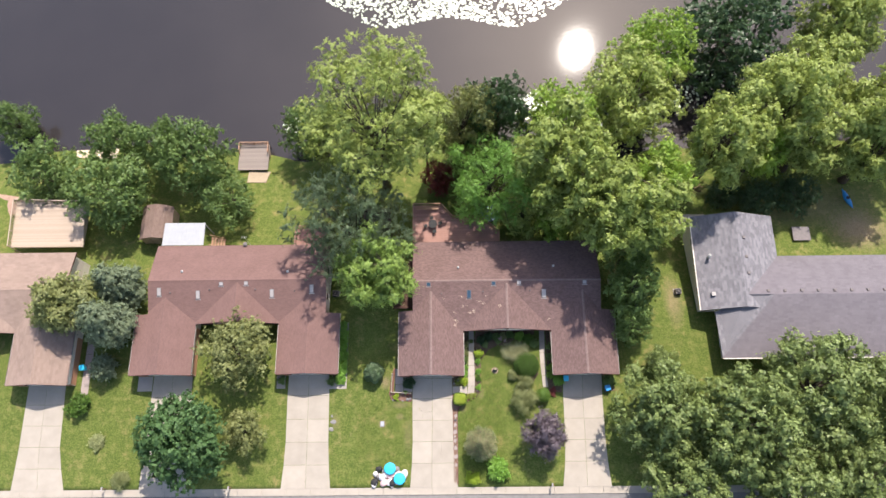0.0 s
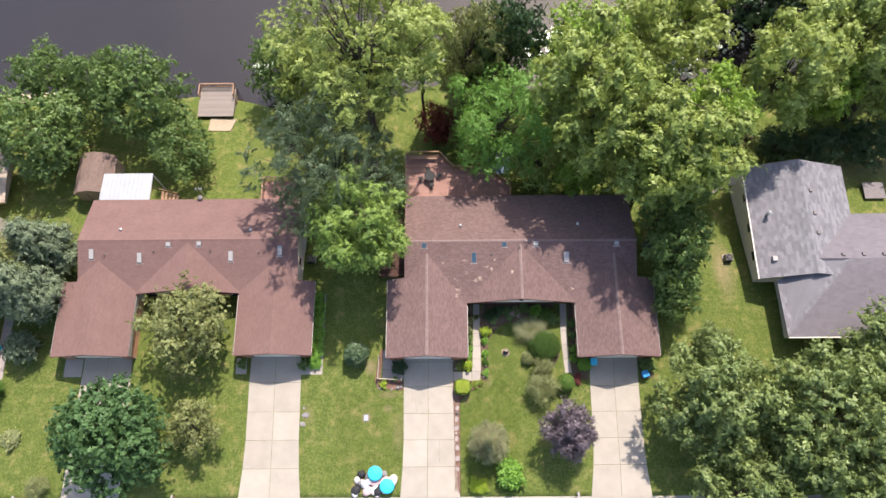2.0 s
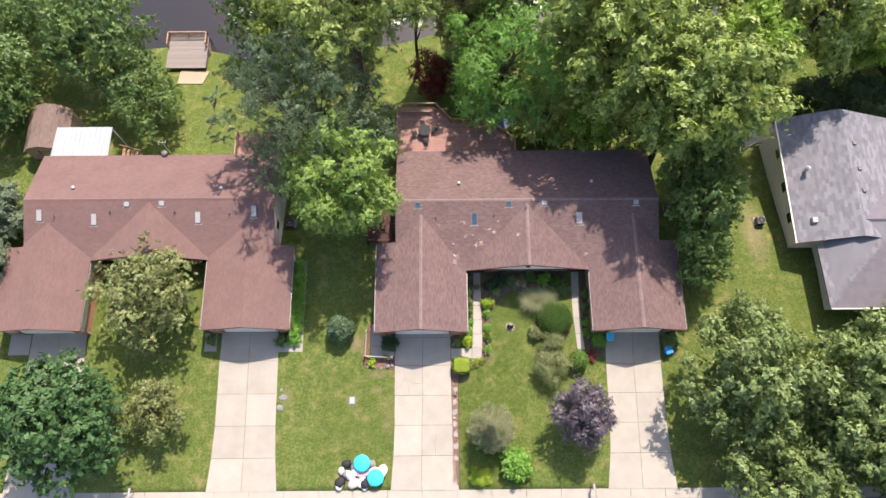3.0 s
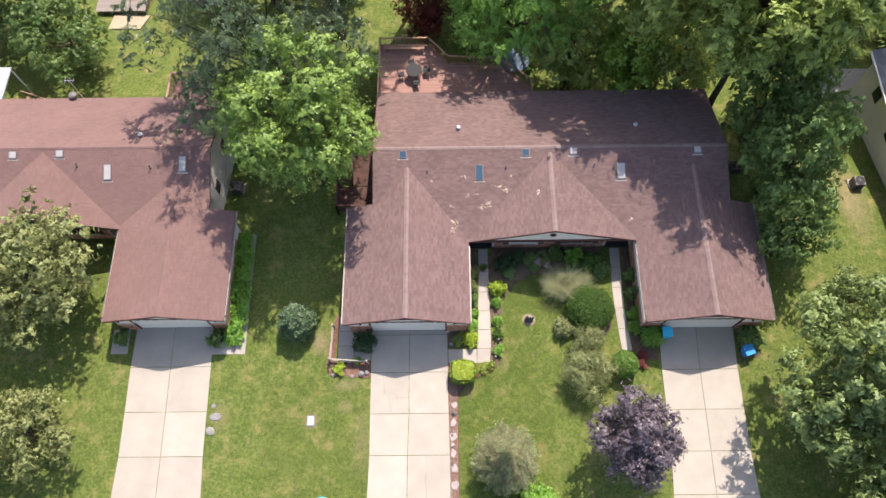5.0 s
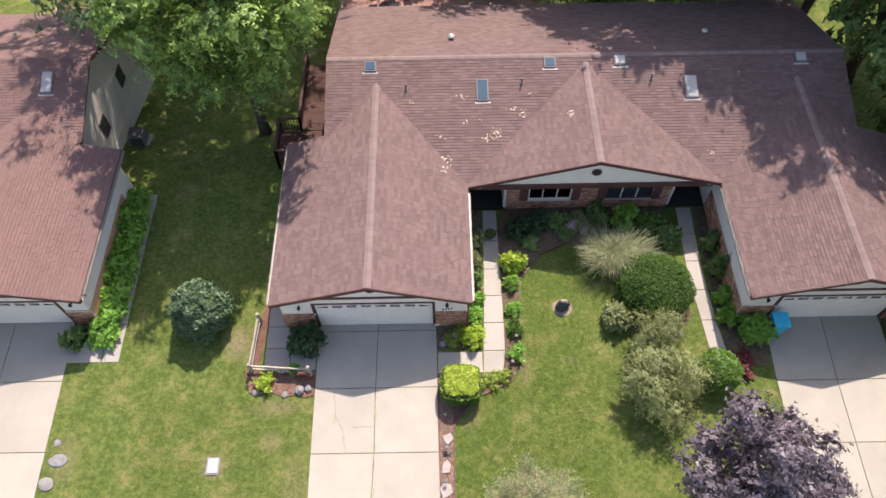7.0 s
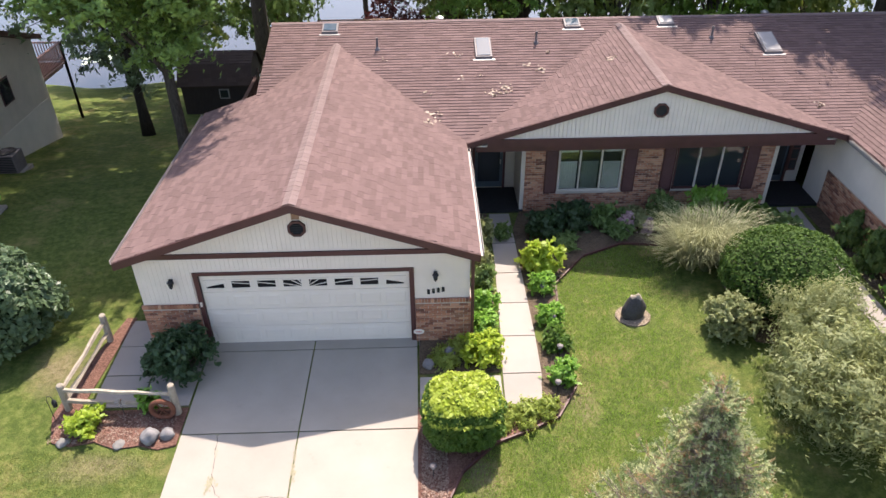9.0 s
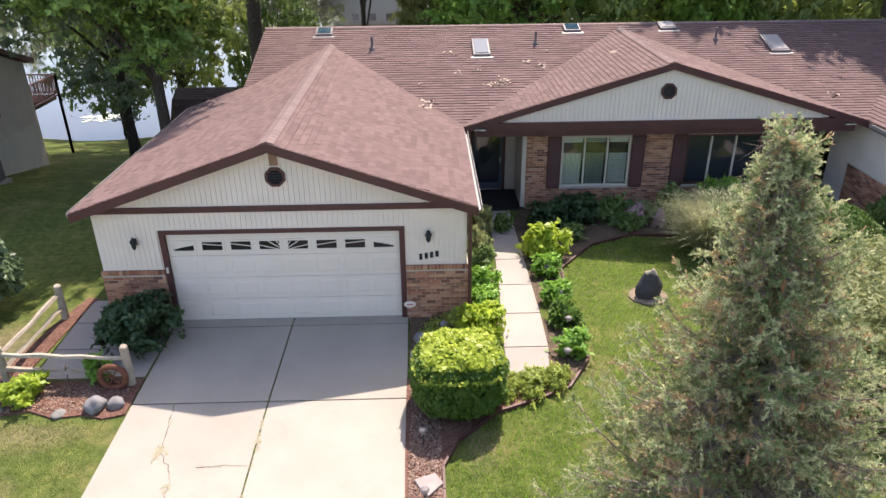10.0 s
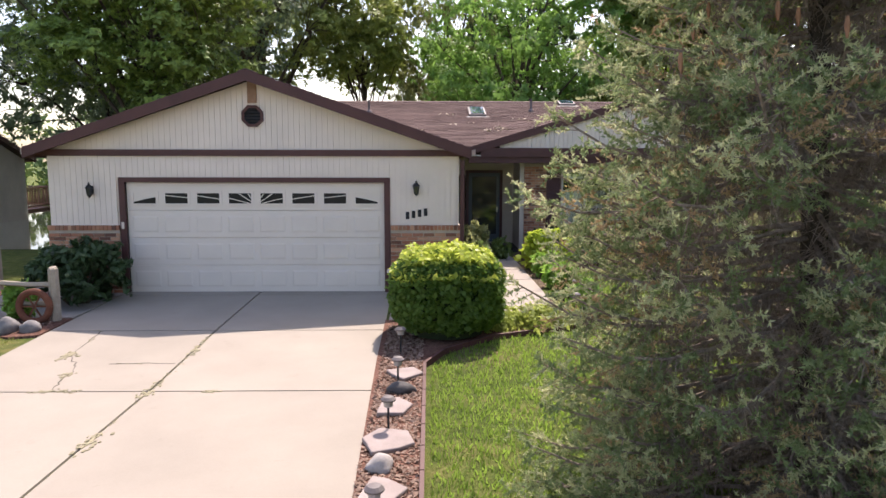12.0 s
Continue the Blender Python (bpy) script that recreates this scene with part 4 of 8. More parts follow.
for x, y in ((1.35, 9.9), (6.65, 10.1), (12.6, 10.2)):
    pipe(main_house, x, y, zmain(y))
for x, y in ((3.5, 13.4), (15.8, 13.5)):
    cowl(main_house, x, y, zmain(y))

left_house, LGX, LZG = duplex("house", -24.9, M_SHINGLE_RED, "red-brown shingled one-storey duplex beside a deep court", hx=13.13, hin=5.36, hm=11.45, yv=6.75, yc=6.55, ys=7.8, yf=0.02, yr=11.9, yb=17.2, zr=4.5, zb=2.6, zg=3.8, zc=4.4)
for s in (-1, 1):
    garage_front(left_house, -24.9 + s * LGX, LZG, 3.6, 0.35, False, (LZG - 2.75) / (13.13 - LGX))
court_front(left_house, -24.9, 7.1, 4.4, 5.36, 3.7, False, 6.55)
MS2 = (4.5 - 2.75) / (11.9 - 6.75)
for x, y, w, d, g in ((-34.9, 10.5, 0.55, 1.05, M_SKYWHITE), (-29.9, 10.1, 0.55, 1.05, M_SKYWHITE), (-26.9, 11.4, 0.55, 0.5, M_SKYWHITE), (-23.7, 11.45, 0.55, 0.5, M_SKYWHITE), (-20.4, 10.2, 0.55, 1.05, M_SKYWHITE), (-15.3, 10.7, 0.55, 1.05, M_SKYWHITE)):
    skylight(left_house, x, y, w, d, 4.5 - MS2 * (11.9 - y), MS2, g)
for x, y in ((-33.5, 10.4), (-28.4, 10.7), (-22.5, 10.7), (-17.5, 10.5)):
    pipe(left_house, x, y, 4.5 - MS2 * (11.9 - y))
for x, y in ((-32.2, 13.2), (-18.5, 13.0)):
    cowl(left_house, x, y, 4.5 - (y - 11.9) * 1.9 / 5.3)

far_house, FGX, FZG = duplex("house", -58.9, M_SHINGLE_TAN, "tan-shingled one-storey duplex at the street's bend", hx=13.2, hin=5.5, hm=11.75, yv=6.0, yc=5.6, ys=7.0, yf=-1.1, yr=11.0, yb=16.4, fine=False)
garage_front(far_house, -58.9 + FGX, FZG, 3.6, -0.75, False, (FZG - 2.75) / (13.2 - FGX))


# ---------------------------------------------------------------- plants
def unit(rs, n):
    d = rs.normal(size=(n, 3))
    return d / np.linalg.norm(d, axis=1)[:, None]


def leaf_quads(rs, pos, out, size, long=1.9, up=0.5, jitter=0.7):
    """Rhombic leaves at pos that face out and up with some jitter."""
    n = len(pos)
    nrm = out * (1 - up) + np.array((0, 0, up)) + rs.normal(size=(n, 3)) * jitter
    nrm /= np.linalg.norm(nrm, axis=1)[:, None] + 1e-9
    a = np.cross(nrm, rs.normal(size=(n, 3)))
    a /= np.linalg.norm(a, axis=1)[:, None] + 1e-9
    b = np.cross(nrm, a)
    s = size * rs.uniform(0.6, 1.35, size=(n, 1))
    L, W = a * s * 0.5 * long, b * s * 0.5
    return np.stack([pos - L, pos + W - L * 0.1 + nrm * s * 0.08, pos + L, pos - W - L * 0.1 + nrm * s * 0.08], axis=1)


def leaf_tris(rs, pos, out, size, long=1.9, up=0.5, jitter=0.7):
    """Small pointed leaves, one face each."""
    n = len(pos)
    nrm = out * (1 - up) + np.array((0, 0, up)) + rs.normal(size=(n, 3)) * jitter
    nrm /= np.linalg.norm(nrm, axis=1)[:, None] + 1e-9
    a = np.cross(nrm, rs.normal(size=(n, 3)))
    a /= np.linalg.norm(a, axis=1)[:, None] + 1e-9
    b = np.cross(nrm, a)
    s = size * rs.uniform(0.6, 1.35, size=(n, 1))
    L, W = a * s * 0.5 * long, b * s * 0.5
    return np.stack([pos - L, pos + W + L * 0.3, pos + L * 0.8 - W * 0.8], axis=1)


def crown_mesh(name, seed, R, H, lobes=40, clumps=900, per=22, size=0.3, clump=0.55, shape="round", droop=0.0, up=0.45, long=1.9, small=0.16, big=0.34, fine=False, flat=0.1, keep=0.2):
    """A crown of lobes that carry sprays of leaves, centred on the axis, from z=0 to z=H. Returns mesh and lobe centres."""
    rs = np.random.RandomState(seed)
    c = []
    k = 0
    lean = rs.normal(size=3) * 0.12
    while len(c) < lobes and k < 6000:
        k += 1
        d = unit(rs, 1)[0]
        r = rs.uniform(0.3, 1.0) ** 0.7
        t = 0.5 + 0.5 * d[2] * r
        wide = {"round": math.sqrt(max(0.05, 1 - (2 * t - 1) ** 2 * 0.75)), "cone": max(0.08, 1.05 - t), "vase": 0.45 + 0.6 * t - 0.5 * max(0, t - 0.75), "tall": 0.75 + 0.25 * math.sin(t * 3.1)}[shape]
        q = r * wide * 0.86
        p = np.array((d[0] * q * R + lean[0] * R * t, d[1] * q * R + lean[1] * R * t, H * t * 0.93))
        if all(np.linalg.norm((p - e[0]) / (R, R, H * 0.6)) > 0.15 for e in c):
            c.append((p, rs.uniform(small, big) * R))
    cen = np.array([e[0] for e in c])
    rad = np.array([e[1] for e in c])
    pick = rs.choice(len(c), size=clumps, p=rad ** 2 / np.sum(rad ** 2))
    d = unit(rs, clumps)
    d[:, 2] = np.abs(d[:, 2]) * np.where(rs.rand(clumps) < 0.72, 1, -1)
    rr = rs.uniform(0.6, 1.12, size=(clumps, 1))
    cp = cen[pick] + d * rad[pick][:, None] * np.array((1, 1, 0.8)) * rr
    depth = np.min(np.linalg.norm((cp[:, None, :] - cen[None]) / (rad[None, :, None] * 0.55), axis=2), axis=1)
    ok = (depth > 1) | (rs.rand(clumps) < keep)
    cp, d = cp[ok], d[ok]
    n = len(cp)
    own = rs.uniform(0.5, 1.5, size=(n, 1))
    along = d * np.array((1, 1, 0.35)) + rs.normal(size=(n, 3)) * 0.45
    along[:, 2] -= droop
    along /= np.linalg.norm(along, axis=1)[:, None] + 1e-9
    t = rs.normal(size=(n, per, 1)) * 0.66
    off = along[:, None, :] * t * clump * own[:, :, None]
    off += rs.normal(size=(n, per, 3)) * clump * own[:, :, None] * np.array((0.155, 0.155, flat))
    off[:, :, 2] -= 0.25 * clump * t[:, :, 0] ** 2
    pos = (cp[:, None, :] + off).reshape(-1, 3)
    pos[:, 2] = np.maximum(pos[:, 2], 0.04)
    out = np.repeat(d, per, axis=0)
    if fine:
        tuft = off.reshape(-1, 3) / (np.linalg.norm(off.reshape(-1, 3), axis=1)[:, None] + 1e-6)
        out = out * 1.0 + tuft * np.array((0.4, 0.4, 0.45))
    return quads(name, leaf_tris(rs, pos, out, size, long, up * 0.25, 0.3) if fine else leaf_quads(rs, pos, out, size, long, up)), cen, cp


def trunk_mesh(seed, base, top, r, targets, tips=()):
    """A tapered trunk from base up to the height top, with limbs that bend to the targets and twigs that end at the tips."""
    rs = np.random.RandomState(seed)
    m = Mesh()
    pts, rad = [], []
    for k in range(7):
        t = k / 6
        pts.append((rs.normal() * 0.12 * t * r * 3, rs.normal() * 0.12 * t * r * 3, base + (top - base) * t))
        rad.append(r * (1.5 if k == 0 else 1.0) * (1 - 0.68 * t))
    m.tube(pts, rad, 10)
    knots = []
    for tg in targets:
        f = rs.uniform(0.35, 0.85)
        a = Vector(pts[0]).lerp(Vector(pts[-1]), f)
        b = Vector(tg)
        mid = a.lerp(b, 0.5) + Vector((rs.normal() * 0.2, rs.normal() * 0.2, 0.08 * (b - a).length))
        r0 = r * (1 - 0.6 * f) * 0.5
        m.tube([a, a.lerp(mid, 0.5), mid, mid.lerp(b, 0.55), b], [r0, r0 * 0.8, r0 * 0.55, r0 * 0.36, r0 * 0.14], 6, False)
        knots += [mid, mid.lerp(b, 0.55), b]
    for tp in tips:
        b = Vector(tp)
        a = min(knots, key=lambda q: (q - b).length + max(0, q.z - b.z))
        if (b - a).length < 4.5:
            m.tube([a, a.lerp(b, 0.5) + Vector((0, 0, 0.12)), b], [0.03, 0.02, 0.008], 4, False)
    return m


KINDS = {}


def tree(label, x, y, H, R, style, leaf, seed=1, bare=0.22, category="tree", group="", trunk_r=None, turn=0.0, bark=None, ground_z=None, limbs=16, twigs=0):
    """A tree that stands on the ground at x, y. H: top above the ground, R: crown radius, bare: share of clear trunk."""
    z = gz(x, y) if ground_z is None else ground_z
    t = thing("tree", label, category, group, "", (x, y, z))
    t.rotation_euler = (0, 0, turn)
    key = (style, seed)
    ch = H * (1 - bare)
    if key not in KINDS:
        kw = dict(STYLES[style])
        KINDS[key] = crown_mesh("crown", seed * 13 + 5, kw.pop("R"), kw.pop("H"), **kw)
        KINDS[key][0].materials.append(leaf)
    me, cen, tufts = KINDS[key]
    if me.materials[0] is not leaf:
        me = me.copy()
        me.materials[0] = leaf
    sx, sz = R / STYLES[style]["R"], ch / STYLES[style]["H"]
    cr = new("crown", me)
    cr.parent = t
    cr.location = (0, 0, H * bare)
    cr.scale = (sx, sx, sz)
    r = trunk_r or 0.028 * H
    rs = np.random.RandomState(seed + 99)
    idx = rs.choice(len(cen), size=min(limbs, len(cen)), replace=False)
    tg = [(cen[i][0] * sx, cen[i][1] * sx, cen[i][2] * sz + H * bare) for i in idx]
    tw = [(p[0] * sx, p[1] * sx, p[2] * sz + H * bare) for p in tufts[:twigs]]
    part("trunk", trunk_mesh(seed, -0.3, H * (bare + 0.5 * (1 - bare)), r, tg, tw), bark or M_BARK, t, "", 0, True)
    return t


STYLES = {
    "willow": dict(R=8.0, H=20.0, lobes=80, clumps=1700, per=18, size=0.25, clump=0.5, shape="tall", droop=0.35, up=0.5, long=2.0, small=0.12, big=0.25, fine=True, keep=0.08),
    "locust": dict(R=6.0, H=11.0, lobes=56, clumps=1500, per=24, size=0.19, clump=0.45, shape="vase", droop=0.2, up=0.55, long=2.0, small=0.13, big=0.26, fine=True, keep=0.08),
    "maple": dict(R=6.0, H=10.0, lobes=64, clumps=1350, per=15, size=0.235, clump=0.4, shape="round", droop=0.15, up=0.5, long=1.7, small=0.13, big=0.27, fine=True, keep=0.08),
    "dense": dict(R=5.0, H=8.0, lobes=54, clumps=1700, per=15, size=0.185, clump=0.3, shape="round", droop=0.1, up=0.5, long=1.6, small=0.15, big=0.29, fine=True, keep=0.05),
    "willow_fine": dict(R=8.0, H=20.0, lobes=96, clumps=2300, per=36, size=0.125, clump=0.42, shape="tall", droop=0.4, up=0.5, long=2.2, small=0.11, big=0.22, fine=True, keep=0.06),
    "locust_fine": dict(R=6.0, H=11.0, lobes=84, clumps=2150, per=48, size=0.096, clump=0.38, shape="vase", droop=0.12, up=0.6, long=2.1, small=0.08, big=0.175, fine=True, flat=0.06, keep=0.02),
    "locust_airy": dict(R=6.0, H=11.0, lobes=58, clumps=1500, per=22, size=0.17, clump=0.4, shape="vase", droop=0.15, up=0.6, long=2.1, small=0.1, big=0.2, fine=True, keep=0.04),
    "maple_fine": dict(R=6.0, H=10.0, lobes=64, clumps=1700, per=38, size=0.115, clump=0.36, shape="round", droop=0.15, up=0.5, long=1.7, small=0.12, big=0.24, fine=True, keep=0.06),
    "tufted": dict(R=6.0, H=11.0, lobes=96, clumps=2000, per=26, size=0.17, clump=0.42, shape="vase", droop=0.1, up=0.6, long=2.0, small=0.08, big=0.16, fine=True, keep=0.3),
    "lacy": dict(R=6.0, H=10.0, lobes=90, clumps=1050, per=48, size=0.088, clump=0.4, shape="round", droop=0.2, up=0.5, long=2.0, small=0.08, big=0.18, fine=True, keep=0.0, flat=0.06),
    "ball": dict(R=5.0, H=8.0, lobes=90, clumps=2900, per=14, size=0.26, clump=0.27, shape="round", droop=0.1, up=0.5, long=1.6, small=0.2, big=0.32, fine=True, keep=0.05),
    "street": dict(R=6.0, H=10.0, lobes=120, clumps=2200, per=15, size=0.2, clump=0.36, shape="round", droop=0.05, up=0.5, long=1.9, small=0.08, big=0.17, fine=True, keep=0.02),
    "pine": dict(R=3.5, H=8.0, lobes=40, clumps=1300, per=30, size=0.14, clump=0.5, shape="cone", droop=0.0, up=0.4, long=3.4, small=0.16, big=0.3, fine=True),
    "plum": dict(R=2.75, H=5.4, lobes=46, clumps=1500, per=20, size=0.12, clump=0.3, shape="round", droop=0.0, up=0.5, long=1.7, small=0.16, big=0.28, fine=True),
    "shrub": dict(R=1.0, H=1.4, lobes=30, clumps=560, per=11, size=0.09, clump=0.13, shape="round", droop=0.05, up=0.45, small=0.2, big=0.38),
    "wispy": dict(R=1.5, H=2.2, lobes=30, clumps=1300, per=26, size=0.035, clump=0.28, shape="round", droop=-0.5, up=0.15, long=3.2, small=0.2, big=0.38, fine=True),
    "cover": dict(R=0.5, H=0.2, lobes=18, clumps=240, per=12, size=0.055, clump=0.1, shape="round", droop=0.0, up=0.7, long=1.6, small=0.2, big=0.4, fine=True),
    "leafy": dict(R=0.5, H=0.6, lobes=16, clumps=190, per=11, size=0.075, clump=0.1, shape="round", droop=0.1, up=0.6, long=1.8, small=0.2, big=0.4),
}


def shrub(name, label, x, y, H, R, leaf, seed=1, style="shrub", category="shrub", group="", dz=0.0):
    z = gz(x, y) + dz
    t = thing(name, label, category, group, "", (x, y, z))
    key = (style, seed)
    if key not in KINDS:
        kw = dict(STYLES[style])
        KINDS[key] = crown_mesh("foliage", seed * 17 + 3, kw.pop("R"), kw.pop("H"), **kw)
        KINDS[key][0].materials.append(leaf)
    me, cen, _ = KINDS[key]
    if me.materials[0] is not leaf:
        me = me.copy()
        me.materials[0] = leaf
    cr = new("foliage", me)
    cr.parent = t
    s, sz = R / STYLES[style]["R"], H / STYLES[style]["H"]
    cr.scale = (s, s, sz)
    cr.rotation_euler = (0, 0, seed * 1.3)
    for k in range(7):
        c = cen[k % len(cen)]
        part("stem", Mesh().tube([(c[0] * 0.1 * s, c[1] * 0.1 * s, -0.1), (c[0] * 0.5 * s, c[1] * 0.5 * s, c[2] * sz * 0.5), (c[0] * s, c[1] * s, c[2] * sz)], [0.03, 0.02, 0.008], 5, False), M_BARK, t)
    return t


BACK = "trees along the lake shore"
tree("tall yellow-green willow between the house and the lake", -6.6, 28.4, 31.5, 10.0, "willow_fine", L_WILLOW, 1, 0.33, group=BACK, bark=M_BARK, trunk_r=0.5, limbs=40, twigs=260)
tree("dark broad maple beside the end of the house", -9.8, 16.8, 20.5, 9.0, "lacy", L_LACY, 3, 0.1, group=BACK, bark=M_BARK_DARK, trunk_r=0.22, limbs=40, twigs=300)
tree("bright feathery locust over the roof corner", -6.4, 11.8, 15.4, 7.0, "locust_fine", L_FEATHER, 4, 0.26, trunk_r=0.25, limbs=30, twigs=120)
tree("bright green maple behind the deck", 7.9, 24.6, 17.0, 7.4, "maple_fine", L_BACK, 5, 0.18, group=BACK, limbs=30, twigs=160)
tree("dark round tree at the water", 8.8, 35.2, 20.5, 5.8, "dense", L_DARK, 6, 0.12, group=BACK)
tree("olive green tree beside the shore path", 4.6, 33.2, 20.5, 5.4, "maple_fine", L_OLIVE, 5, 0.12, group=BACK)
tree("leaning green shore tree", -13.0, 33.5, 14.0, 5.0, "maple", L_WILLOW, 7, 0.15, group=BACK)
tree("tall honey locust behind the house", 17.2, 22.0, 24.5, 9.0, "tufted", L_SHADE, 8, 0.3, group=BACK, trunk_r=0.3, limbs=30, twigs=160)
tree("tall honey locust above the back lawn", 23.2, 18.2, 22.5, 8.6, "tufted", L_SHADE, 9, 0.36, group=BACK, trunk_r=0.3, limbs=30, twigs=160)
tree("pale green cottonwood near the water", 18.0, 33.5, 20.0, 6.2, "willow", L_LOCUST, 2, 0.2, group=BACK)
tree("tall yellow-green locust beside the grey house", 29.0, 22.5, 22.0, 5.6, "locust_airy", L_LOCUST, 8, 0.3, group=BACK, turn=2.0)
tree("tall pale locust at the shore", 37.5, 27.8, 22.0, 7.6, "locust_airy", L_WILLOW, 9, 0.3, group=BACK, turn=1.0)
tree("tall locust over the grey house's yard", 47.0, 33.0, 24.0, 9.0, "locust_airy", L_WILLOW, 9, 0.25, group=BACK, turn=3.0)
tree("broad cottonwood over the water", 28.6, 38.0, 21.5, 8.2, "willow", L_WILLOW, 1, 0.15, group=BACK, ground_z=-6.2, turn=2.2)
tree("tall locust behind the grey house", 60.5, 33.5, 22.0, 8.0, "locust_airy", L_WILLOW, 8, 0.3, group=BACK, turn=4.0)
tree("dark shade tree at the far shore corner", 43.5, 48.5, 17.0, 9.6, "dense", L_DARK, 6, 0.12, group=BACK, ground_z=-6.4, turn=1.0)
tree("pale tree standing at the water", 60.0, 50.0, 18.0, 8.0, "locust", L_WILLOW, 9, 0.12, group=BACK, ground_z=-6.4, turn=2.0)
tree("small leafy tree beside the duplex's end wall", 25.4, 5.6, 8.4, 3.0, "maple", L_MAPLE, 6, 0.1, turn=3.0)
tree("leafy tree between the houses", 25.7, 10.3, 12.5, 4.1, "maple", L_MAPLE, 3, 0.12, turn=2.0)
tree("green leafy tree behind the end wall", 25.9, 15.6, 13.5, 4.2, "maple", L_MAPLE, 5, 0.15, turn=2.5)
tree("dark green tree behind the neighbouring deck", -43.4, 25.0, 11.5, 6.4, "maple", L_MAPLE, 3, 0.12, group=BACK, turn=1.0)
tree("dark maple on the lake bank", -33.6, 30.3, 13.5, 6.0, "dense", L_MAPLE, 21, 0.15, group=BACK)
tree("yellow-green tree on the lake bank", -45.3, 34.2, 11.0, 4.8, "maple", L_MAPLE, 5, 0.12, group=BACK, turn=4.0)
tree("green tree beside the boat house", -38.8, 32.5, 12.5, 4.4, "maple", L_MAPLE, 7, 0.15, group=BACK, turn=4.0)
tree("small maple on the back lawn", -27.8, 24.6, 7.4, 4.2, "dense", L_MAPLE, 25, 0.1, group=BACK)
tree("wide dark tree beside the tan house's yard", -54.8, 28.8, 10.5, 5.4, "dense", L_MAPLE, 6, 0.1, group=BACK, turn=2.0)
tree("pale shore tree beside a jetty", -62.5, 38.8, 9.0, 3.6, "maple", L_MAPLE, 7, 0.1, group=BACK, turn=1.0)
tree("rounded dense maple on the front lawn", -29.0, -7.9, 10.4, 5.6, "ball", L_ROUND, 25, 0.12)
tree("small yellowing tree beside the rounded maple", -23.0, -6.9, 5.6, 3.0, "maple", L_OLIVE, 7, 0.1)
tree("olive ornamental tree in the duplex's court", -24.3, 2.8, 8.8, 5.2, "maple", L_OLIVE, 5, 0.12, turn=0.6)
tree("olive feathery tree beside the tan house", -46.6, 9.0, 10.6, 5.6, "locust", L_OLIVE, 9, 0.12)
tree("blue-green pine between the houses", -40.4, 6.0, 11.0, 4.4, "pine", L_BLUE, 29, 0.06)
tree("second blue-green pine between the houses", -40.3, 11.8, 11.0, 4.0, "pine", L_BLUE, 30, 0.06)
tree("purple-leaved plum tree on the front lawn", 13.3, -7.6, 6.6, 2.85, "plum", L_PLUM, 31, 0.2)
FRONT = "street maples"
tree("large green maple over the street lawn", 27.6, -5.4, 11.8, 6.4, "street", L_STREET, 3, 0.12, group=FRONT)
tree("very large maple in front of the grey house", 36.8, -7.0, 15.0, 7.4, "street", L_STREET, 5, 0.12, group=FRONT, turn=2.0)
tree("dense maple before the grey roof", 45.8, -2.6, 13.5, 7.6, "street", L_STREET, 7, 0.12, group=FRONT)
tree("large green street maple", 29.5, -13.5, 10.5, 5.6, "street", L_STREET, 7, 0.12, group=FRONT, turn=3.0, ground_z=-0.4)
tree("broad dark street maple", 40.5, -14.0, 12.5, 6.5, "street", L_STREET, 3, 0.12, group=FRONT, turn=4.0, ground_z=-0.4)
tree("broad street maple at the far end", 51.0, -13.0, 12.0, 6.5, "street", L_STREET, 5, 0.12, group=FRONT, turn=4.0, ground_z=-0.3)
tree("broad street maple beside the grey house's lawn", 56.5, -5.0, 12.5, 7.2, "street", L_STREET, 3, 0.12, group=FRONT, turn=1.0)
for x, y, H, R, leaf, sd, tn in ((51.5, 30.5, 17.5, 7.4, L_WILLOW, 8, 0.4), (60.0, 28.5, 17.0, 7.2, L_WILLOW, 9, 2.6), (44.5, 29.0, 15.5, 4.6, L_LOCUST, 9, 4.4), (55.0, 40.5, 20.0, 7.5, L_WILLOW, 8, 1.1), (66.5, 37.0, 19.0, 7.5, L_WILLOW, 9, 5.0)):
    tree("tall yellow-green locust in the grey house's back yard", x, y, H, R, "locust_airy", leaf, sd, 0.25, group=BACK, turn=tn, limbs=20)
tree("tall thin locust with a high crown at the shore", -0.6, 31.0, 21.0, 5.4, "locust_airy", L_WILLOW, 8, 0.5, group=BACK, turn=0.9, trunk_r=0.2, limbs=24)
tree("olive understorey tree behind the house", 12.4, 21.6, 10.0, 3.6, "maple", L_WILLOW, 7, 0.1, group=BACK, turn=1.2)
tree("green understorey tree behind the house", 17.0, 20.6, 9.5, 3.4, "maple", L_LOCUST, 3, 0.1, group=BACK, turn=2.2)
tree("leafy understorey tree behind the end wall", 21.0, 20.2, 9.5, 3.4, "maple", L_WILLOW, 5, 0.1, group=BACK, turn=3.2)
tree("green shore tree beside the willow", -18.0, 35.5, 12.0, 4.4, "maple", L_MAPLE, 5, 0.12, group=BACK, turn=2.2)
tree("light green shore willow beside the lily pads", 31.5, 45.0, 19.0, 7.0, "willow", L_LOCUST, 2, 0.1, group=BACK, ground_z=-6.4, turn=2.0)
tree("yellow-green tree in the strip beside the grey house", 29.0, 1.2, 4.6, 2.3, "maple", L_STREET, 7, 0.12, turn=0.7)
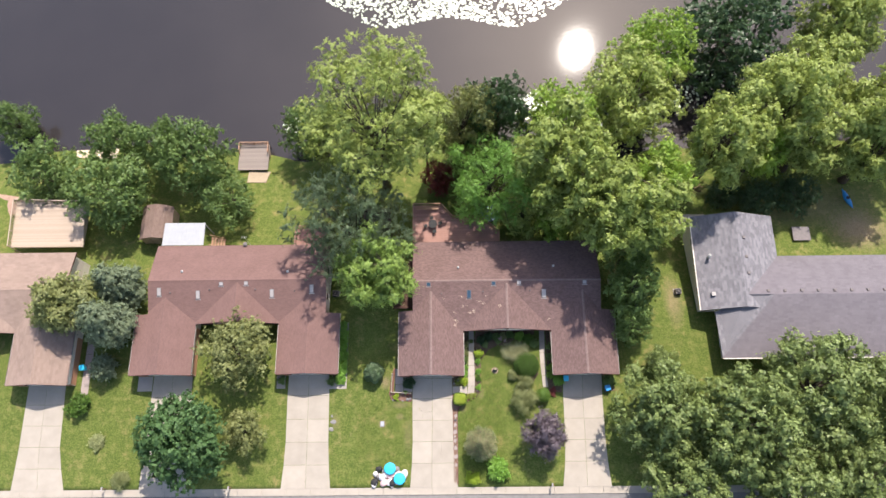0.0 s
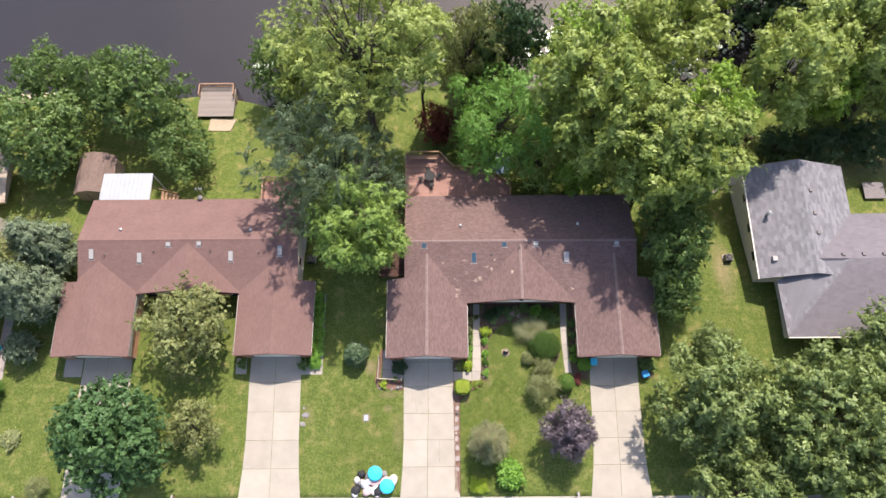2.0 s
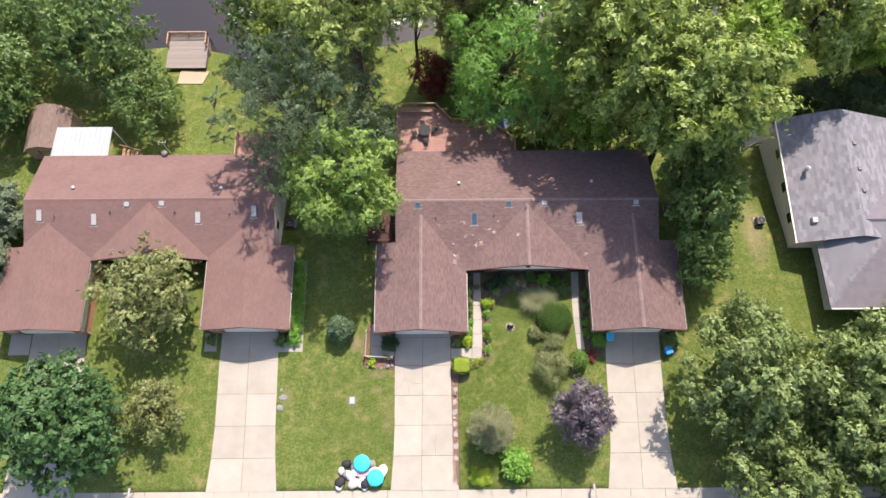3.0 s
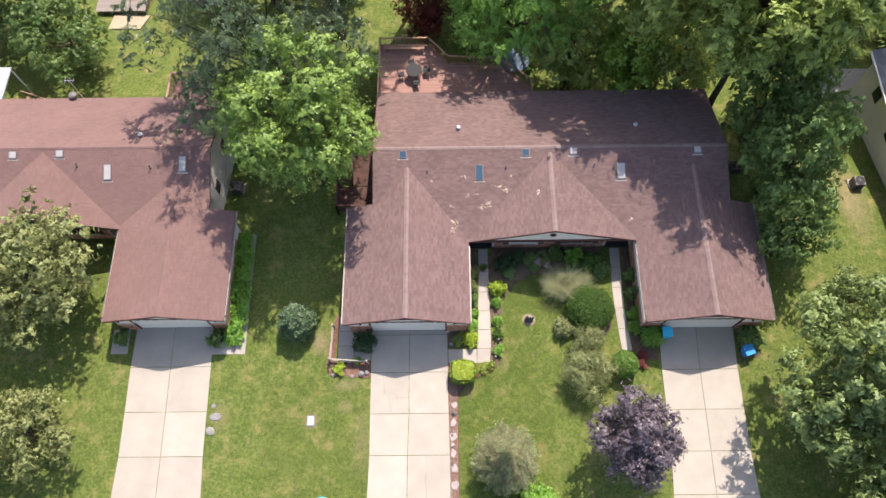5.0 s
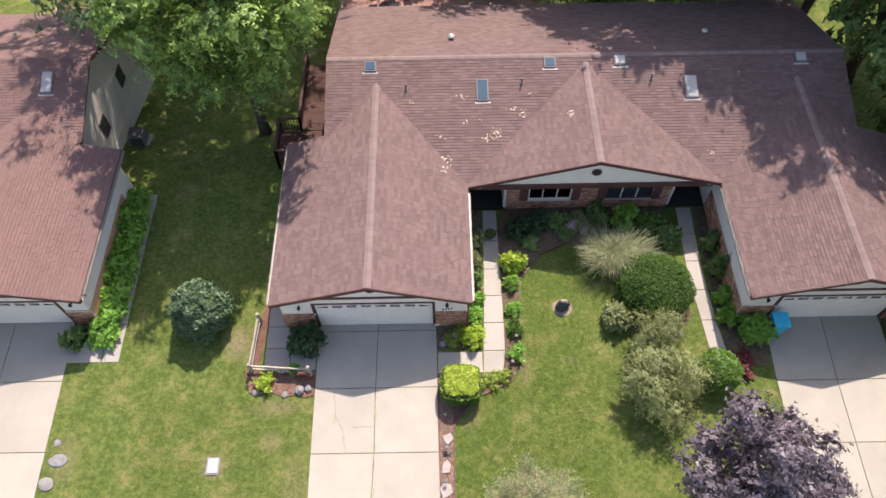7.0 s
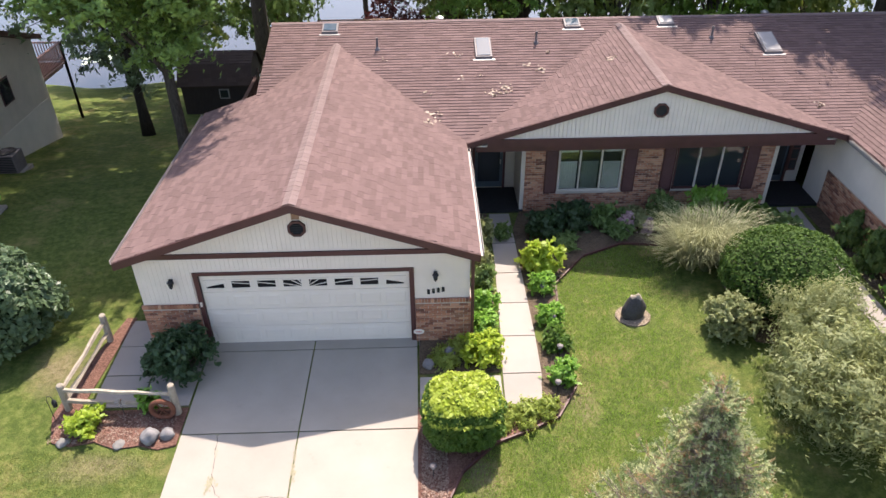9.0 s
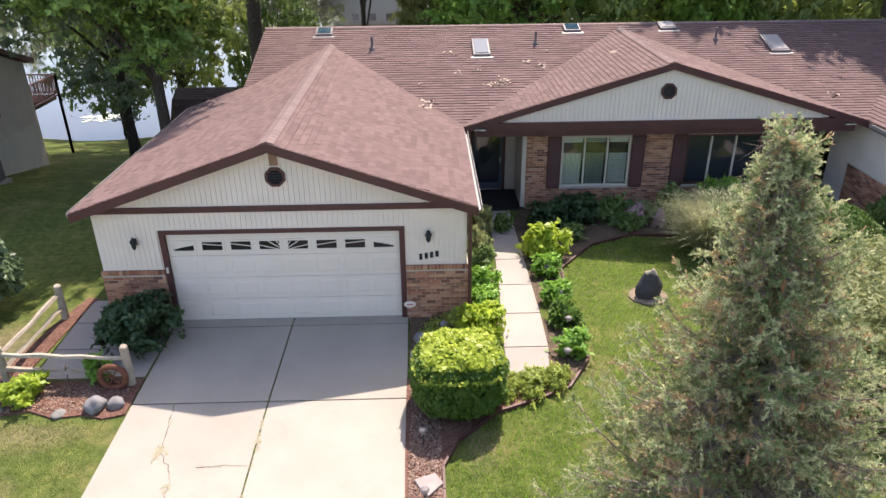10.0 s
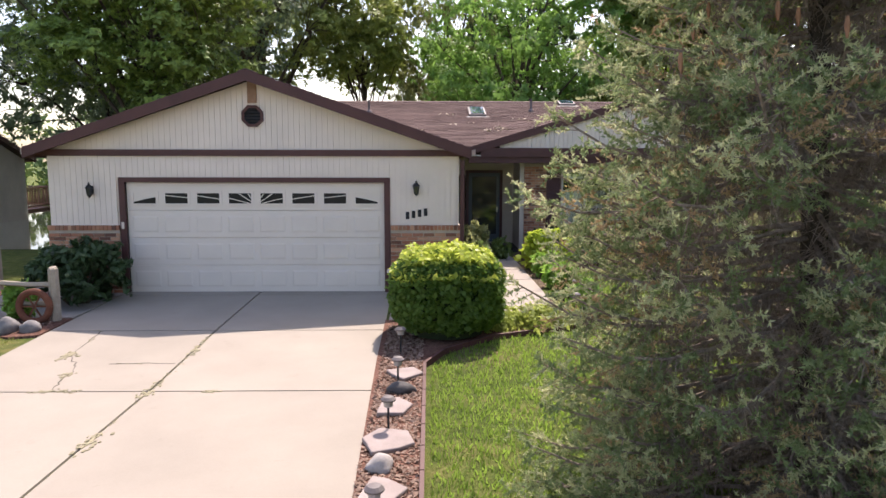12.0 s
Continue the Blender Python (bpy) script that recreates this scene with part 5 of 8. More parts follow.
for x, y, H, R, leaf, sd in ((-7.2, 35.5, 11.0, 3.6, L_MAPLE, 7), (5.6, 36.0, 15.0, 4.2, L_WILLOW, 5)):
    tree("leafy bank tree with low branches over the water", x, y, H, R, "maple", leaf, sd, 0.04, group=BACK, turn=x)
for x, y, H, r in ((45.5, 24.0, 5.0, 3.2), (50.5, 24.8, 6.0, 3.6), (33.0, 24.6, 3.2, 1.8), (41.5, 25.6, 4.5, 2.8)):
    tree("dark leafy understorey shrub behind the grey house", x, y, H, r, "dense", L_DARK, 21, 0.05, "shrub", BACK, turn=x)
tree("red japanese maple behind the deck", 0.6, 28.4, 5.4, 2.7, "dense", L_RED, 31, 0.1, group=BACK)

def dome_shrub(label, x, y, h, r, leaf, size=0.07, n=9000, seed=1, bumps=0.09, category="shrub"):
    """A dense rounded shrub: a skin of leaves on a lumpy dome, with stems inside."""
    rs = np.random.RandomState(seed)
    z = gz(x, y)
    t = thing("shrub", label, category, "", "", (x, y, z))
    d = unit(rs, n)
    d[:, 2] = np.where(d[:, 2] < -0.55, -d[:, 2], d[:, 2])
    k = np.array([1 + bumps * noise.noise(Vector(q) * 2.6 + Vector((seed, 0, 0))) * 2 + 0.5 * bumps * noise.noise(Vector(q) * 6.5) for q in d])[:, None]
    p = d * k * np.array((r, r, h * 0.56)) * (1 - np.abs(rs.normal(size=(n, 1))) * 0.07) + np.array((0, 0, h * 0.46))
    p[:, 2] = np.maximum(p[:, 2], 0.03)
    part("foliage", quads("foliage", leaf_quads(rs, p, d, size, 1.8, 0.35, 0.55)), leaf, t)
    # Near-black core: the shade between the inner leaves, put in as a shape.
    part("shade_core", Mesh().lathe(0, 0, [(r * 0.5, 0.04), (r * 0.8, h * 0.35), (r * 0.74, h * 0.62), (r * 0.35, h * 0.86)], 14), M_SHADE_CORE, t)
    for j in range(6):
        a = j * 1.05
        part("stem", Mesh().tube([(0.08 * math.cos(a), 0.08 * math.sin(a), -0.1), (r * 0.5 * math.cos(a), r * 0.5 * math.sin(a), h * 0.5)], [0.03, 0.012], 5), M_BARK, t)
    return t


dome_shrub("round grey-green glossy viburnum on the side lawn", -7.4, 0.4, 2.35, 1.2, L_VIBURNUM, 0.1, 6500, 41, 0.14)
dome_shrub("large clipped dark yew in the court lawn", 12.1, 1.2, 1.9, 1.62, L_YEW, 0.052, 15000, 42, 0.05)
dome_shrub("round green boxwood ball", 14.1, -2.6, 1.6, 0.9, L_BOX, 0.06, 5200, 44, 0.06)
shrub("shrub", "grey-green dappled willow shrub", 11.55, -3.1, 2.5, 1.95, L_GREY, 43, "wispy")
shrub("shrub", "second grey-green dappled willow shrub", 11.9, -1.3, 2.3, 1.3, L_GREY, 46, "wispy")


def fountain_grass(label, x, y, h, r, leaf, n=1500, seed=1):
    """A clump of thin arching blades with feathery tips."""
    rs = np.random.RandomState(seed)
    t = thing("ornamental_grass", label, "grass", "", "", (x, y, gz(x, y)))
    a = rs.uniform(0, 2 * math.pi, n)
    out = np.stack([np.cos(a), np.sin(a), np.zeros(n)], axis=1)
    reach = (r * np.sqrt(rs.rand(n)) * 0.85)[:, None]
    seat = rs.normal(size=(9, 3)) * np.array((0.33, 0.22, 0.0)) * r
    seat = seat[rs.randint(0, 9, n)]
    top = (h * rs.uniform(0.4, 1.2, n))[:, None]
    side = np.stack([-np.sin(a), np.cos(a), np.zeros(n)], axis=1) * 0.0065
    up = np.array((0, 0, 1.0))
    at = [seat * (0.5 + 0.5 * f) + out * reach * f + up * top * g + rs.normal(size=(n, 3)) * 0.01 for f, g in ((0.08, 0.0), (0.32, 0.58), (0.66, 0.95), (1.0, 0.98))]
    strips = [np.stack([p - side * w0, p + side * w0, q + side * w1, q - side * w1], axis=1) for (p, q), (w0, w1) in zip(zip(at[:-1], at[1:]), ((1, 0.9), (0.9, 0.7), (0.7, 0.3)))]
    part("blade_clump", quads("blade_clump", np.concatenate(strips)), leaf, t)
    return t


fountain_grass("pale arching fountain grass clump", 10.6, 2.75, 1.35, 1.4, L_REED, 3400, 45)
shrub("shrub", "leafy green shrub at the kerb", 8.25, -11.7, 1.8, 1.6, L_BRIGHT, 44)
shrub("ornamental_grass", "bright green grass clump at the kerb", 5.1, -12.6, 1.0, 1.0, L_LIME, 45, "wispy", "grass")
shrub("shrub", "dark leafy shrub beside the garage", -2.95, -0.95, 1.2, 0.82, L_DARK, 41)
shrub("shrub", "pale leafy shrub among the court shrubs", 10.4, -0.1, 1.0, 0.75, L_GREY, 44)
shrub("shrub", "lime green shrub before the far garage", 16.2, -0.75, 1.15, 0.85, L_BRIGHT, 44)
shrub("shrub", "green shrub beside the far driveway", 22.7, -0.9, 1.2, 0.95, L_MAPLE, 44)
shrub("shrub", "rounded shrub on the tan house's lawn", -44.9, -3.2, 2.0, 1.5, L_HEDGE, 42)
shrub("shrub", "pale blue-green conifer beside the court wall", -41.8, 1.0, 3.0, 1.9, L_BLUE, 44)
shrub("shrub", "small twiggy shrub at the street", -38.5, -12.4, 1.4, 1.3, L_GREY, 43, "wispy")

# ---------------------------------------------------------------- paving
def zs(y):
    return -0.3 * min(1.0, max(0.0, -y / 13.4)) + 0.025


def slabs(name, label, edges, cols, ys, mat, mid=None):
    """A drive of concrete slabs. edges: rows of (y, left x, right x) from the house to the street; ys: the cross joints."""
    drive = thing(name, label, "driveway" if "drive" in name else "path", "", "structure")
    ey = [-e[0] for e in edges]

    def X(y, k):
        if mid and k == 1:
            return float(np.interp(-y, mid[0], mid[1]))
        a, b = (float(np.interp(-y, ey, [e[j] for e in edges])) for j in (1, 2))
        return a + (b - a) * k / cols

    g = 0.016
    for ya, yb in zip(ys[:-1], ys[1:]):
        bed_m = Mesh().prism([(X(ya, 0) + 0.02, ya, zs(ya) - 0.045), (X(ya, cols) - 0.02, ya, zs(ya) - 0.045), (X(yb, cols) - 0.02, yb, zs(yb) - 0.045), (X(yb, 0) + 0.02, yb, zs(yb) - 0.045)], (0, 0, -0.1))
        part("joint_bed", bed_m, M_JOINT, drive)
        for c in range(cols):
            m = Mesh().prism([(X(ya, c) + g, ya - g, zs(ya)), (X(ya, c + 1) - g, ya - g, zs(ya)), (X(yb, c + 1) - g, yb + g, zs(yb)), (X(yb, c) + g, yb + g, zs(yb))], (0, 0, -0.09))
            part("slab", m, mat, drive)
    return drive


def even(a, b, n):
    return [a + (b - a) * k / n for k in range(n + 1)]


front_drive = slabs("driveway", "sunlit pale concrete double driveway with dark joints", [(0.1, -2.52, 2.58), (-5.0, -2.5, 2.63), (-9.4, -2.45, 2.72), (-13.6, -2.75, 3.2)], 2, [0.1, -0.28, -2.82, -5.5, -8.1, -10.7, -13.6], M_CONC, ((-0.1, 2.82, 5.5, 6.6, 7.9, 13.6), (0.05, 0.02, 0.04, 0.02, -0.03, -0.05)))
rs_c = random.Random(5)
for line in (((-1.7, -2.85), (-1.69, -3.05), (-1.62, -3.5), (-1.57, -4.1), (-1.28, -4.5), (-1.2, -4.78), (-1.17, -5.1), (-1.1, -5.48)), ((-0.86, -4.47), (-0.4, -4.44), (0.03, -4.46)), ((1.1, -8.15), (1.22, -8.9), (1.1, -9.6), (1.2, -10.65))):
    knots = [line[0]]
    for a, b in zip(line[:-1], line[1:]):
        for f in (0.2, 0.4, 0.6, 0.8, 1.0):
            knots.append((a[0] + (b[0] - a[0]) * f + rs_c.gauss(0, 0.016), a[1] + (b[1] - a[1]) * f + rs_c.gauss(0, 0.012)))
    for a, b in zip(knots[:-1], knots[1:]):
        w = rs_c.uniform(0.002, 0.0055)
        u = Vector((a[1] - b[1], b[0] - a[0], 0)).normalized() * w
        part("crack", Mesh().prism([(a[0] - u.x, a[1] - u.y, zs(a[1]) + 0.003), (a[0] + u.x, a[1] + u.y, zs(a[1]) + 0.003), (b[0] + u.x, b[1] + u.y, zs(b[1]) + 0.003), (b[0] - u.x, b[1] - u.y, zs(b[1]) + 0.003)], (0, 0, -0.01)), M_JOINT, front_drive)
slabs("driveway", "pale concrete driveway with patched joints", [(0.4, -18.45, -13.25), (-2.3, -18.5, -13.14), (-9.4, -18.4, -13.0), (-13.6, -18.75, -12.6)], 2, [0.4, -2.3, -5.25, -8.05, -10.8, -13.6], M_CONC)
slabs("driveway", "pale concrete driveway under the maple shade", [(0.1, 16.8, 21.8), (-2.8, 16.7, 21.7), (-9.4, 16.65, 21.7), (-13.6, 16.1, 22.1)], 2, [0.1, -2.8, -5.4, -8.0, -10.6, -13.6], M_CONC)
slabs("driveway", "pale concrete driveway half under a maple", [(0.4, -35.9, -30.9), (-13.6, -36.3, -30.5)], 2, even(0.4, -13.6, 5), M_CONC)
slabs("driveway", "pale concrete driveway of the tan house", [(-0.6, -52.0, -47.2), (-9.0, -52.0, -46.8), (-13.6, -52.2, -45.6)], 2, even(-0.6, -13.6, 5), M_CONC)


# ---------------------------------------------------------------- front yard
def bed(name, pts, mat, label, h=0.035):
    m = Mesh().prism([(x, y, gz(x, y) + h) for x, y in pts], (0, 0, -0.12))
    return setting(name, m, mat, label, "garden bed")


def stone(name, label, x, y, r, mat, squash=0.7, seed=1, z=None, stretch=1.0, category="rock", group=""):
    """A rounded, lumpy stone half sunk in the ground."""
    rs = np.random.RandomState(seed)
    bm = bmesh.new()
    bmesh.ops.create_icosphere(bm, subdivisions=3, radius=1.0)
    o = Vector(rs.uniform(-9, 9, 3))
    for v in bm.verts:
        k = 1 + 0.28 * noise.noise(v.co * 1.1 + o) + 0.1 * noise.noise(v.co * 3.1 + o)
        v.co = Vector((v.co.x * k * stretch, v.co.y * k, v.co.z * k * squash)) * r
    me = bpy.data.meshes.new(name)
    bm.to_mesh(me)
    bm.free()
    ob = part(name, me, mat, None, "", 0, True)
    ob.location = (x, y, (gz(x, y) if z is None else z) + r * squash * 0.55)
    ob.rotation_euler = (0, 0, rs.uniform(0, 6))
    return tagged(ob, label, category, group)


def flagstone(x, y, r, seed, turn):
    rs = np.random.RandomState(seed)
    n = 5 + seed % 3
    pts = []
    for k in range(n):
        a = 2 * math.pi * k / n + rs.uniform(-0.42, 0.42)
        q = r * rs.uniform(0.72, 1.25)
        pts.append((q * 1.0 * math.cos(a), q * 1.3 * math.sin(a), 0.0))
    ob = part("flagstone", Mesh().prism(pts, (0, 0, 0.045)), M_FLAG, None, "", 0.014)
    ob.location = (x + 0.04, y, gz(x, y) + 0.034)
    ob.rotation_euler = (0, 0.02, 0.3 * math.sin(turn * 3))
    return tagged(ob, "irregular pinkish flagstone set in mulch", "stone", "flagstones along the driveway")


def path_light(x, y, turn=0.0):
    z = gz(x, y)
    t = thing("path_light", "small solar garden light on a black stake", "lamp", "path lights", "", (x, y, z))
    part("stake", Mesh().tube([(0, 0, -0.1), (0, 0, 0.3)], [0.012, 0.012], 8), M_DARK, t)
    part("lens", Mesh().lathe(0, 0, [(0.045, 0.3), (0.05, 0.36)], 14), M_SKYWHITE, t, "clear ribbed lens")
    part("cap", Mesh().lathe(0, 0, [(0.075, 0.36), (0.078, 0.375), (0.05, 0.4), (0.01, 0.405)], 14), M_LEAD, t, "metal cap with solar cell")
    return t


def wall_lamp(x, y, z):
    t = thing("wall_lamp", "small black carriage lamp on the garage wall", "lamp", "garage lamps", "", (x, y, z))
    part("back_plate", Mesh().box(-0.04, 0.04, -0.025, 0, -0.08, 0.08), M_DARK, t, "", 0.01)
    part("arm", Mesh().tube([(0, -0.02, 0.02), (0, -0.07, 0.06), (0, -0.11, 0.02)], [0.012, 0.012, 0.012], 8), M_DARK, t)
    part("lantern_glass", Mesh().lathe(0, -0.11, [(0.035, -0.1), (0.055, 0.04)], 6), M_GLASS, t)
    cage = Mesh()
    for k in range(6):
        a = math.pi / 3 * k
        cage.beam((0.037 * math.cos(a), -0.11 + 0.037 * math.sin(a), -0.1), (0.058 * math.cos(a), -0.11 + 0.058 * math.sin(a), 0.045), 0.01, 0.01)
    part("cage", cage, M_DARK, t)
    part("lantern_cap", Mesh().lathe(0, -0.11, [(0.075, 0.04), (0.05, 0.08), (0.015, 0.11), (0.02, 0.13), (0.004, 0.15)], 10), M_DARK, t)
    part("finial", Mesh().lathe(0, -0.11, [(0.004, -0.15), (0.018, -0.125), (0.038, -0.1)], 10), M_DARK, t)
    return t


wall_lamp(-3.06, -0.004, 1.98)
wall_lamp(3.05, -0.004, 2.02)
wall_lamp(16.25, -0.004, 1.98)
wall_lamp(22.35, -0.004, 1.98)
wall_lamp(-12.55, 0.346, 1.95)
wall_lamp(-18.9, 0.346, 1.95)

# plain dark bars on the siding
number = thing("wall_sign", "row of slanting black bars on the siding", "sign", "", "", (3.06, -0.006, 1.5))
for k in range(4):
    part("bar", Mesh().box(-0.034, 0.034, -0.012, 0, -0.07, 0.07), M_DARK, number, "", 0.004).location = (-0.18 + k * 0.115, 0, k * 0.022)

# downpipe at the garage corner
dp = thing("downpipe", "brown metal downpipe at the garage corner", "pipe", "", "", (3.92, -0.1, 0))
part("pipe", Mesh().beam((0, 0, 0.05), (0, 0, 2.55), 0.075, 0.06), M_BROWN, dp, "", 0.008)
part("elbow", Mesh().beam((0, 0, 0.08), (0.06, -0.22, 0.02), 0.075, 0.06), M_BROWN, dp, "", 0.008)
# small white notice leaning at the door casing
notice = thing("door_notice", "small white oval notice on a stake beside the door", "sign", "", "", (2.62, -0.22, 0))
part("stake", Mesh().tube([(0, 0, -0.1), (0, 0, 0.42)], [0.008, 0.008], 6), M_METAL, notice)
part("plate", Mesh().prism([(0.13 * math.cos(k * math.pi / 8), 0, 0.46 + 0.08 * math.sin(k * math.pi / 8)) for k in range(16)], (0, -0.012, 0)), M_WHITE, notice)
part("text_bar", Mesh().box(-0.07, 0.07, -0.0145, -0.0125, 0.45, 0.47), plain("notice_red", (0.5, 0.05, 0.05), 0.5), notice)

# beds
M_TANMULCH = mulch_mat("mulch_tan", (0.15, 0.11, 0.08), (0.36, 0.29, 0.21))
CURVE = [(3.21, -13.2), (3.23, -4.6), (3.5, -4.0), (4.22, -3.3), (4.9, -3.02), (5.67, -2.65), (6.22, -1.75), (6.2, 0.3), (6.34, 2.1), (7.35, 3.4), (8.6, 4.0), (9.7, 3.9)]
bed("garden_bed", [(2.59, -4.3), (2.64, -7.0), (2.69, -9.4), (3.06, -13.2)] + CURVE[:6] + [(5.5, -2.25), (2.58, -2.25)], M_MULCH, "red-brown mulch bed beside the driveway")
bed("garden_bed", [(5.42, -2.2)] + CURVE[5:] + [(10.6, 4.6), (13.4, 5.4), (13.4, 6.0), (5.8, 6.0), (5.5, 5.0)], M_SOIL, "dark soil bed curving along the walk")
bed("garden_bed", [(2.62, -1.2), (4.5, -1.2), (4.75, 5.9), (3.86, 5.9), (3.86, -0.06), (2.62, -0.06)], M_SOIL, "dark soil strip along the garage wall")
bed("garden_bed", [(-5.35, -2.6), (-5.2, -2.95), (-4.8, -3.05), (-4.3, -2.95), (-3.8, -3.16), (-3.3, -3.08), (-2.9, -3.2), (-2.53, -3.1), (-2.53, -2.05), (-4.95, -2.1), (-4.7, 1.1), (-4.95, 1.1), (-5.3, -0.6), (-5.5, -2.2)], M_MULCH, "red mulch strip along the rail fence")
bed("garden_bed", [(8.12 + 0.46 * math.cos(k * 0.524), 0.68 + 0.42 * math.sin(k * 0.524)) for k in range(12)], M_TANMULCH, "mulch ring round the boulder")
bed("garden_bed", [(14.9, -2.0), (16.6, -2.2), (16.7, 0.0), (15.5, 0.0), (15.4, 5.8), (14.85, 5.8)], M_SOIL, "dark soil strip at the far garage")
bed("garden_bed", [(21.95, -2.2), (23.3, -2.0), (23.3, 0.0), (21.95, 0.0)], M_SOIL, "soil patch beside the far driveway")
bed("garden_bed", [(10.9, -0.4), (13.0, -0.9), (13.7, 0.2), (13.7, 2.3), (12.4, 2.9), (10.9, 2.2)], M_SOIL, "shaded soil under the court yew")
bed("garden_bed", [(-12.75, -0.6), (-11.75, -0.6), (-11.85, 6.8), (-12.9, 6.8)], M_SOIL, "soil strip along the neighbour's garage")
edge = Mesh()
for a, b in zip(CURVE[:-1], CURVE[1:]):
    n = max(1, int((Vector(b) - Vector(a)).length / 0.5))
    for k in range(n):
        p = [a[i] + (b[i] - a[i]) * k / n for i in (0, 1)]
        q = [a[i] + (b[i] - a[i]) * (k + 0.97) / n for i in (0, 1)]
        edge.beam((*p, gz(*p) + 0.03), (*q, gz(*q) + 0.03), 0.04, 0.1)
setting("bed_edging", edge, M_BROWN, "dark plastic edging along the bed", "edging")

# walk to the door
slabs("path", "pale concrete front walk", [(5.9, 4.82, 5.48), (2.9, 4.75, 5.5), (0.0, 4.63, 5.52), (-1.26, 4.56, 5.5), (-2.25, 4.53, 5.38)], 1, [5.9, 4.2, 2.7, 1.35, 0.03, -1.26, -2.25], M_WALKWAY)
slabs("path", "short concrete link from driveway to walk", [(-1.3, 2.62, 4.53), (-2.24, 2.62, 4.53)], 1, even(-1.3, -2.24, 1), M_WALKWAY)
slabs("path", "curving concrete walk of the far unit", [(5.9, 14.05, 14.75), (2.5, 13.95, 14.65), (0.5, 14.05, 14.7), (-1.5, 14.2, 14.9)], 1, even(5.9, -1.5, 5), M_WALKWAY)
slabs("path", "grey concrete pad beside the garage", [(1.0, -4.75, -2.54), (-2.0, -4.75, -2.54)], 2, even(1.0, -2.0, 3), M_WALKWAY)
slabs("path", "concrete pad along the neighbour's garage", [(7.2, -11.7, -10.95), (-1.5, -11.7, -10.95)], 1, even(7.2, -1.5, 5), M_WALKWAY)
slabs("path", "small concrete pad before the neighbour's garage", [(-0.65, -13.6, -11.72), (-1.5, -13.6, -11.72)], 1, even(-0.65, -1.5, 1), M_WALKWAY)
slabs("path", "pale concrete pad before the neighbour's second garage", [(0.3, -37.9, -36.0), (-1.6, -37.9, -36.0)], 1, even(0.3, -1.6, 1), M_WALKWAY)
slabs("path", "pale concrete pad beside the far garage of the neighbour", [(0.3, -20.0, -18.85), (-1.4, -20.0, -18.85)], 1, even(0.3, -1.4, 1), M_WALKWAY)
slabs("path", "pinkish paved walk of the tan house", [(6.0, -45.2, -44.2), (-2.2, -45.2, -44.2)], 1, even(6.0, -2.2, 6), M_FLAG)

def memorial_mat():
    n = Nodes("memorial_stone")
    z = n.add("ShaderNodeSeparateXYZ", Vector=n.add("ShaderNodeTexCoord").outputs["Generated"]).outputs["Z"]
    edge_n = n.maths("ADD", z, n.maths("MULTIPLY", n.noise(5, 4), 0.3))
    c = n.ramp(edge_n, [(0.98, (0.055, 0.048, 0.048)), (1.06, (0.4, 0.33, 0.24))])
    c = n.mix(0.3, c, n.ramp(n.noise(22, 4), [(0.3, (0.03, 0.027, 0.027)), (0.7, (0.14, 0.125, 0.12))]))
    n.bump(n.noise(18, 4), 0.6, 0.02)
    return n.end(c, 0.8, 0, 0.3)


M_MEMORIAL = memorial_mat()
# stones and lights along the driveway
for k, (x, y, r) in enumerate(((3.0, -5.0, 0.24), (2.9, -6.14, 0.26), (2.88, -7.0, 0.27), (2.91, -8.0, 0.27), (2.92, -8.9, 0.27), (2.95, -9.9, 0.27), (2.97, -10.9, 0.25))):
    flagstone(x - 0.05, y, r * 0.88, k + 3, k * 1.1)
for x, y in ((2.9, -4.08), (2.92, -5.42), (2.88, -6.72), (2.88, -8.55), (5.75, -1.9), (5.98, -0.75), (5.98, 0.35), (5.9, 1.6)):
    path_light(x, y)
stone("rock", "smooth black rock in the mulch", 2.96, -5.56, 0.13, M_STONE_DARK, 0.7, 3, stretch=1.3)
stone("rock", "pale whitish rock in the mulch", 2.85, -7.52, 0.115, M_PALEROCK, 0.85, 4)
memorial = stone("boulder", "dark standing memorial boulder with a pale top edge", 8.12, 0.7, 0.31, M_MEMORIAL, 1.5, 21, stretch=1.0)
for v in memorial.data.vertices:
    k = max(0.0, v.co.z / 0.45)
    v.co.x *= 1 - 0.42 * k
    v.co.y *= 0.75 - 0.25 * k
memorial.rotation_euler = (0, 0, 0.1)
stone("boulder", "rounded grey boulder beside the rail fence", -3.12, -2.9, 0.2, M_STONE, 0.85, 6)
stone("boulder", "smaller grey boulder beside the rail fence", -2.78, -2.82, 0.16, M_STONE, 0.75, 7)
stone("rock", "round pale rock among the plants", 3.35, -0.55, 0.17, M_STONE, 0.85, 8)
stone("rock", "round grey rock among the plants", 2.85, -0.95, 0.15, M_STONE, 0.85, 9)
stone("rock", "flat grey rock at the bed's edge", -4.95, -2.95, 0.14, M_GREYSTONE, 0.4, 10)
stone("rock", "flat stone at the bed's edge", -3.75, -3.05, 0.13, M_GREYSTONE, 0.4, 11)
stone("rock", "flat pale stone on the neighbour's lawn", -12.5, -5.6, 0.24, M_STONE, 0.16, 12, None, 1.5)
stone("rock", "small flat pale stone on the neighbour's lawn", -12.7, -4.9, 0.14, M_STONE, 0.25, 15)
stone("rock", "flat grey stone on the neighbour's lawn", -12.75, -6.5, 0.25, M_GREYSTONE, 0.18, 13, None, 1.3)
lid = thing("utility_lid", "white square utility lid in the lawn", "lid", "", "", (-6.3, -5.9, gz(-6.3, -5.9)))
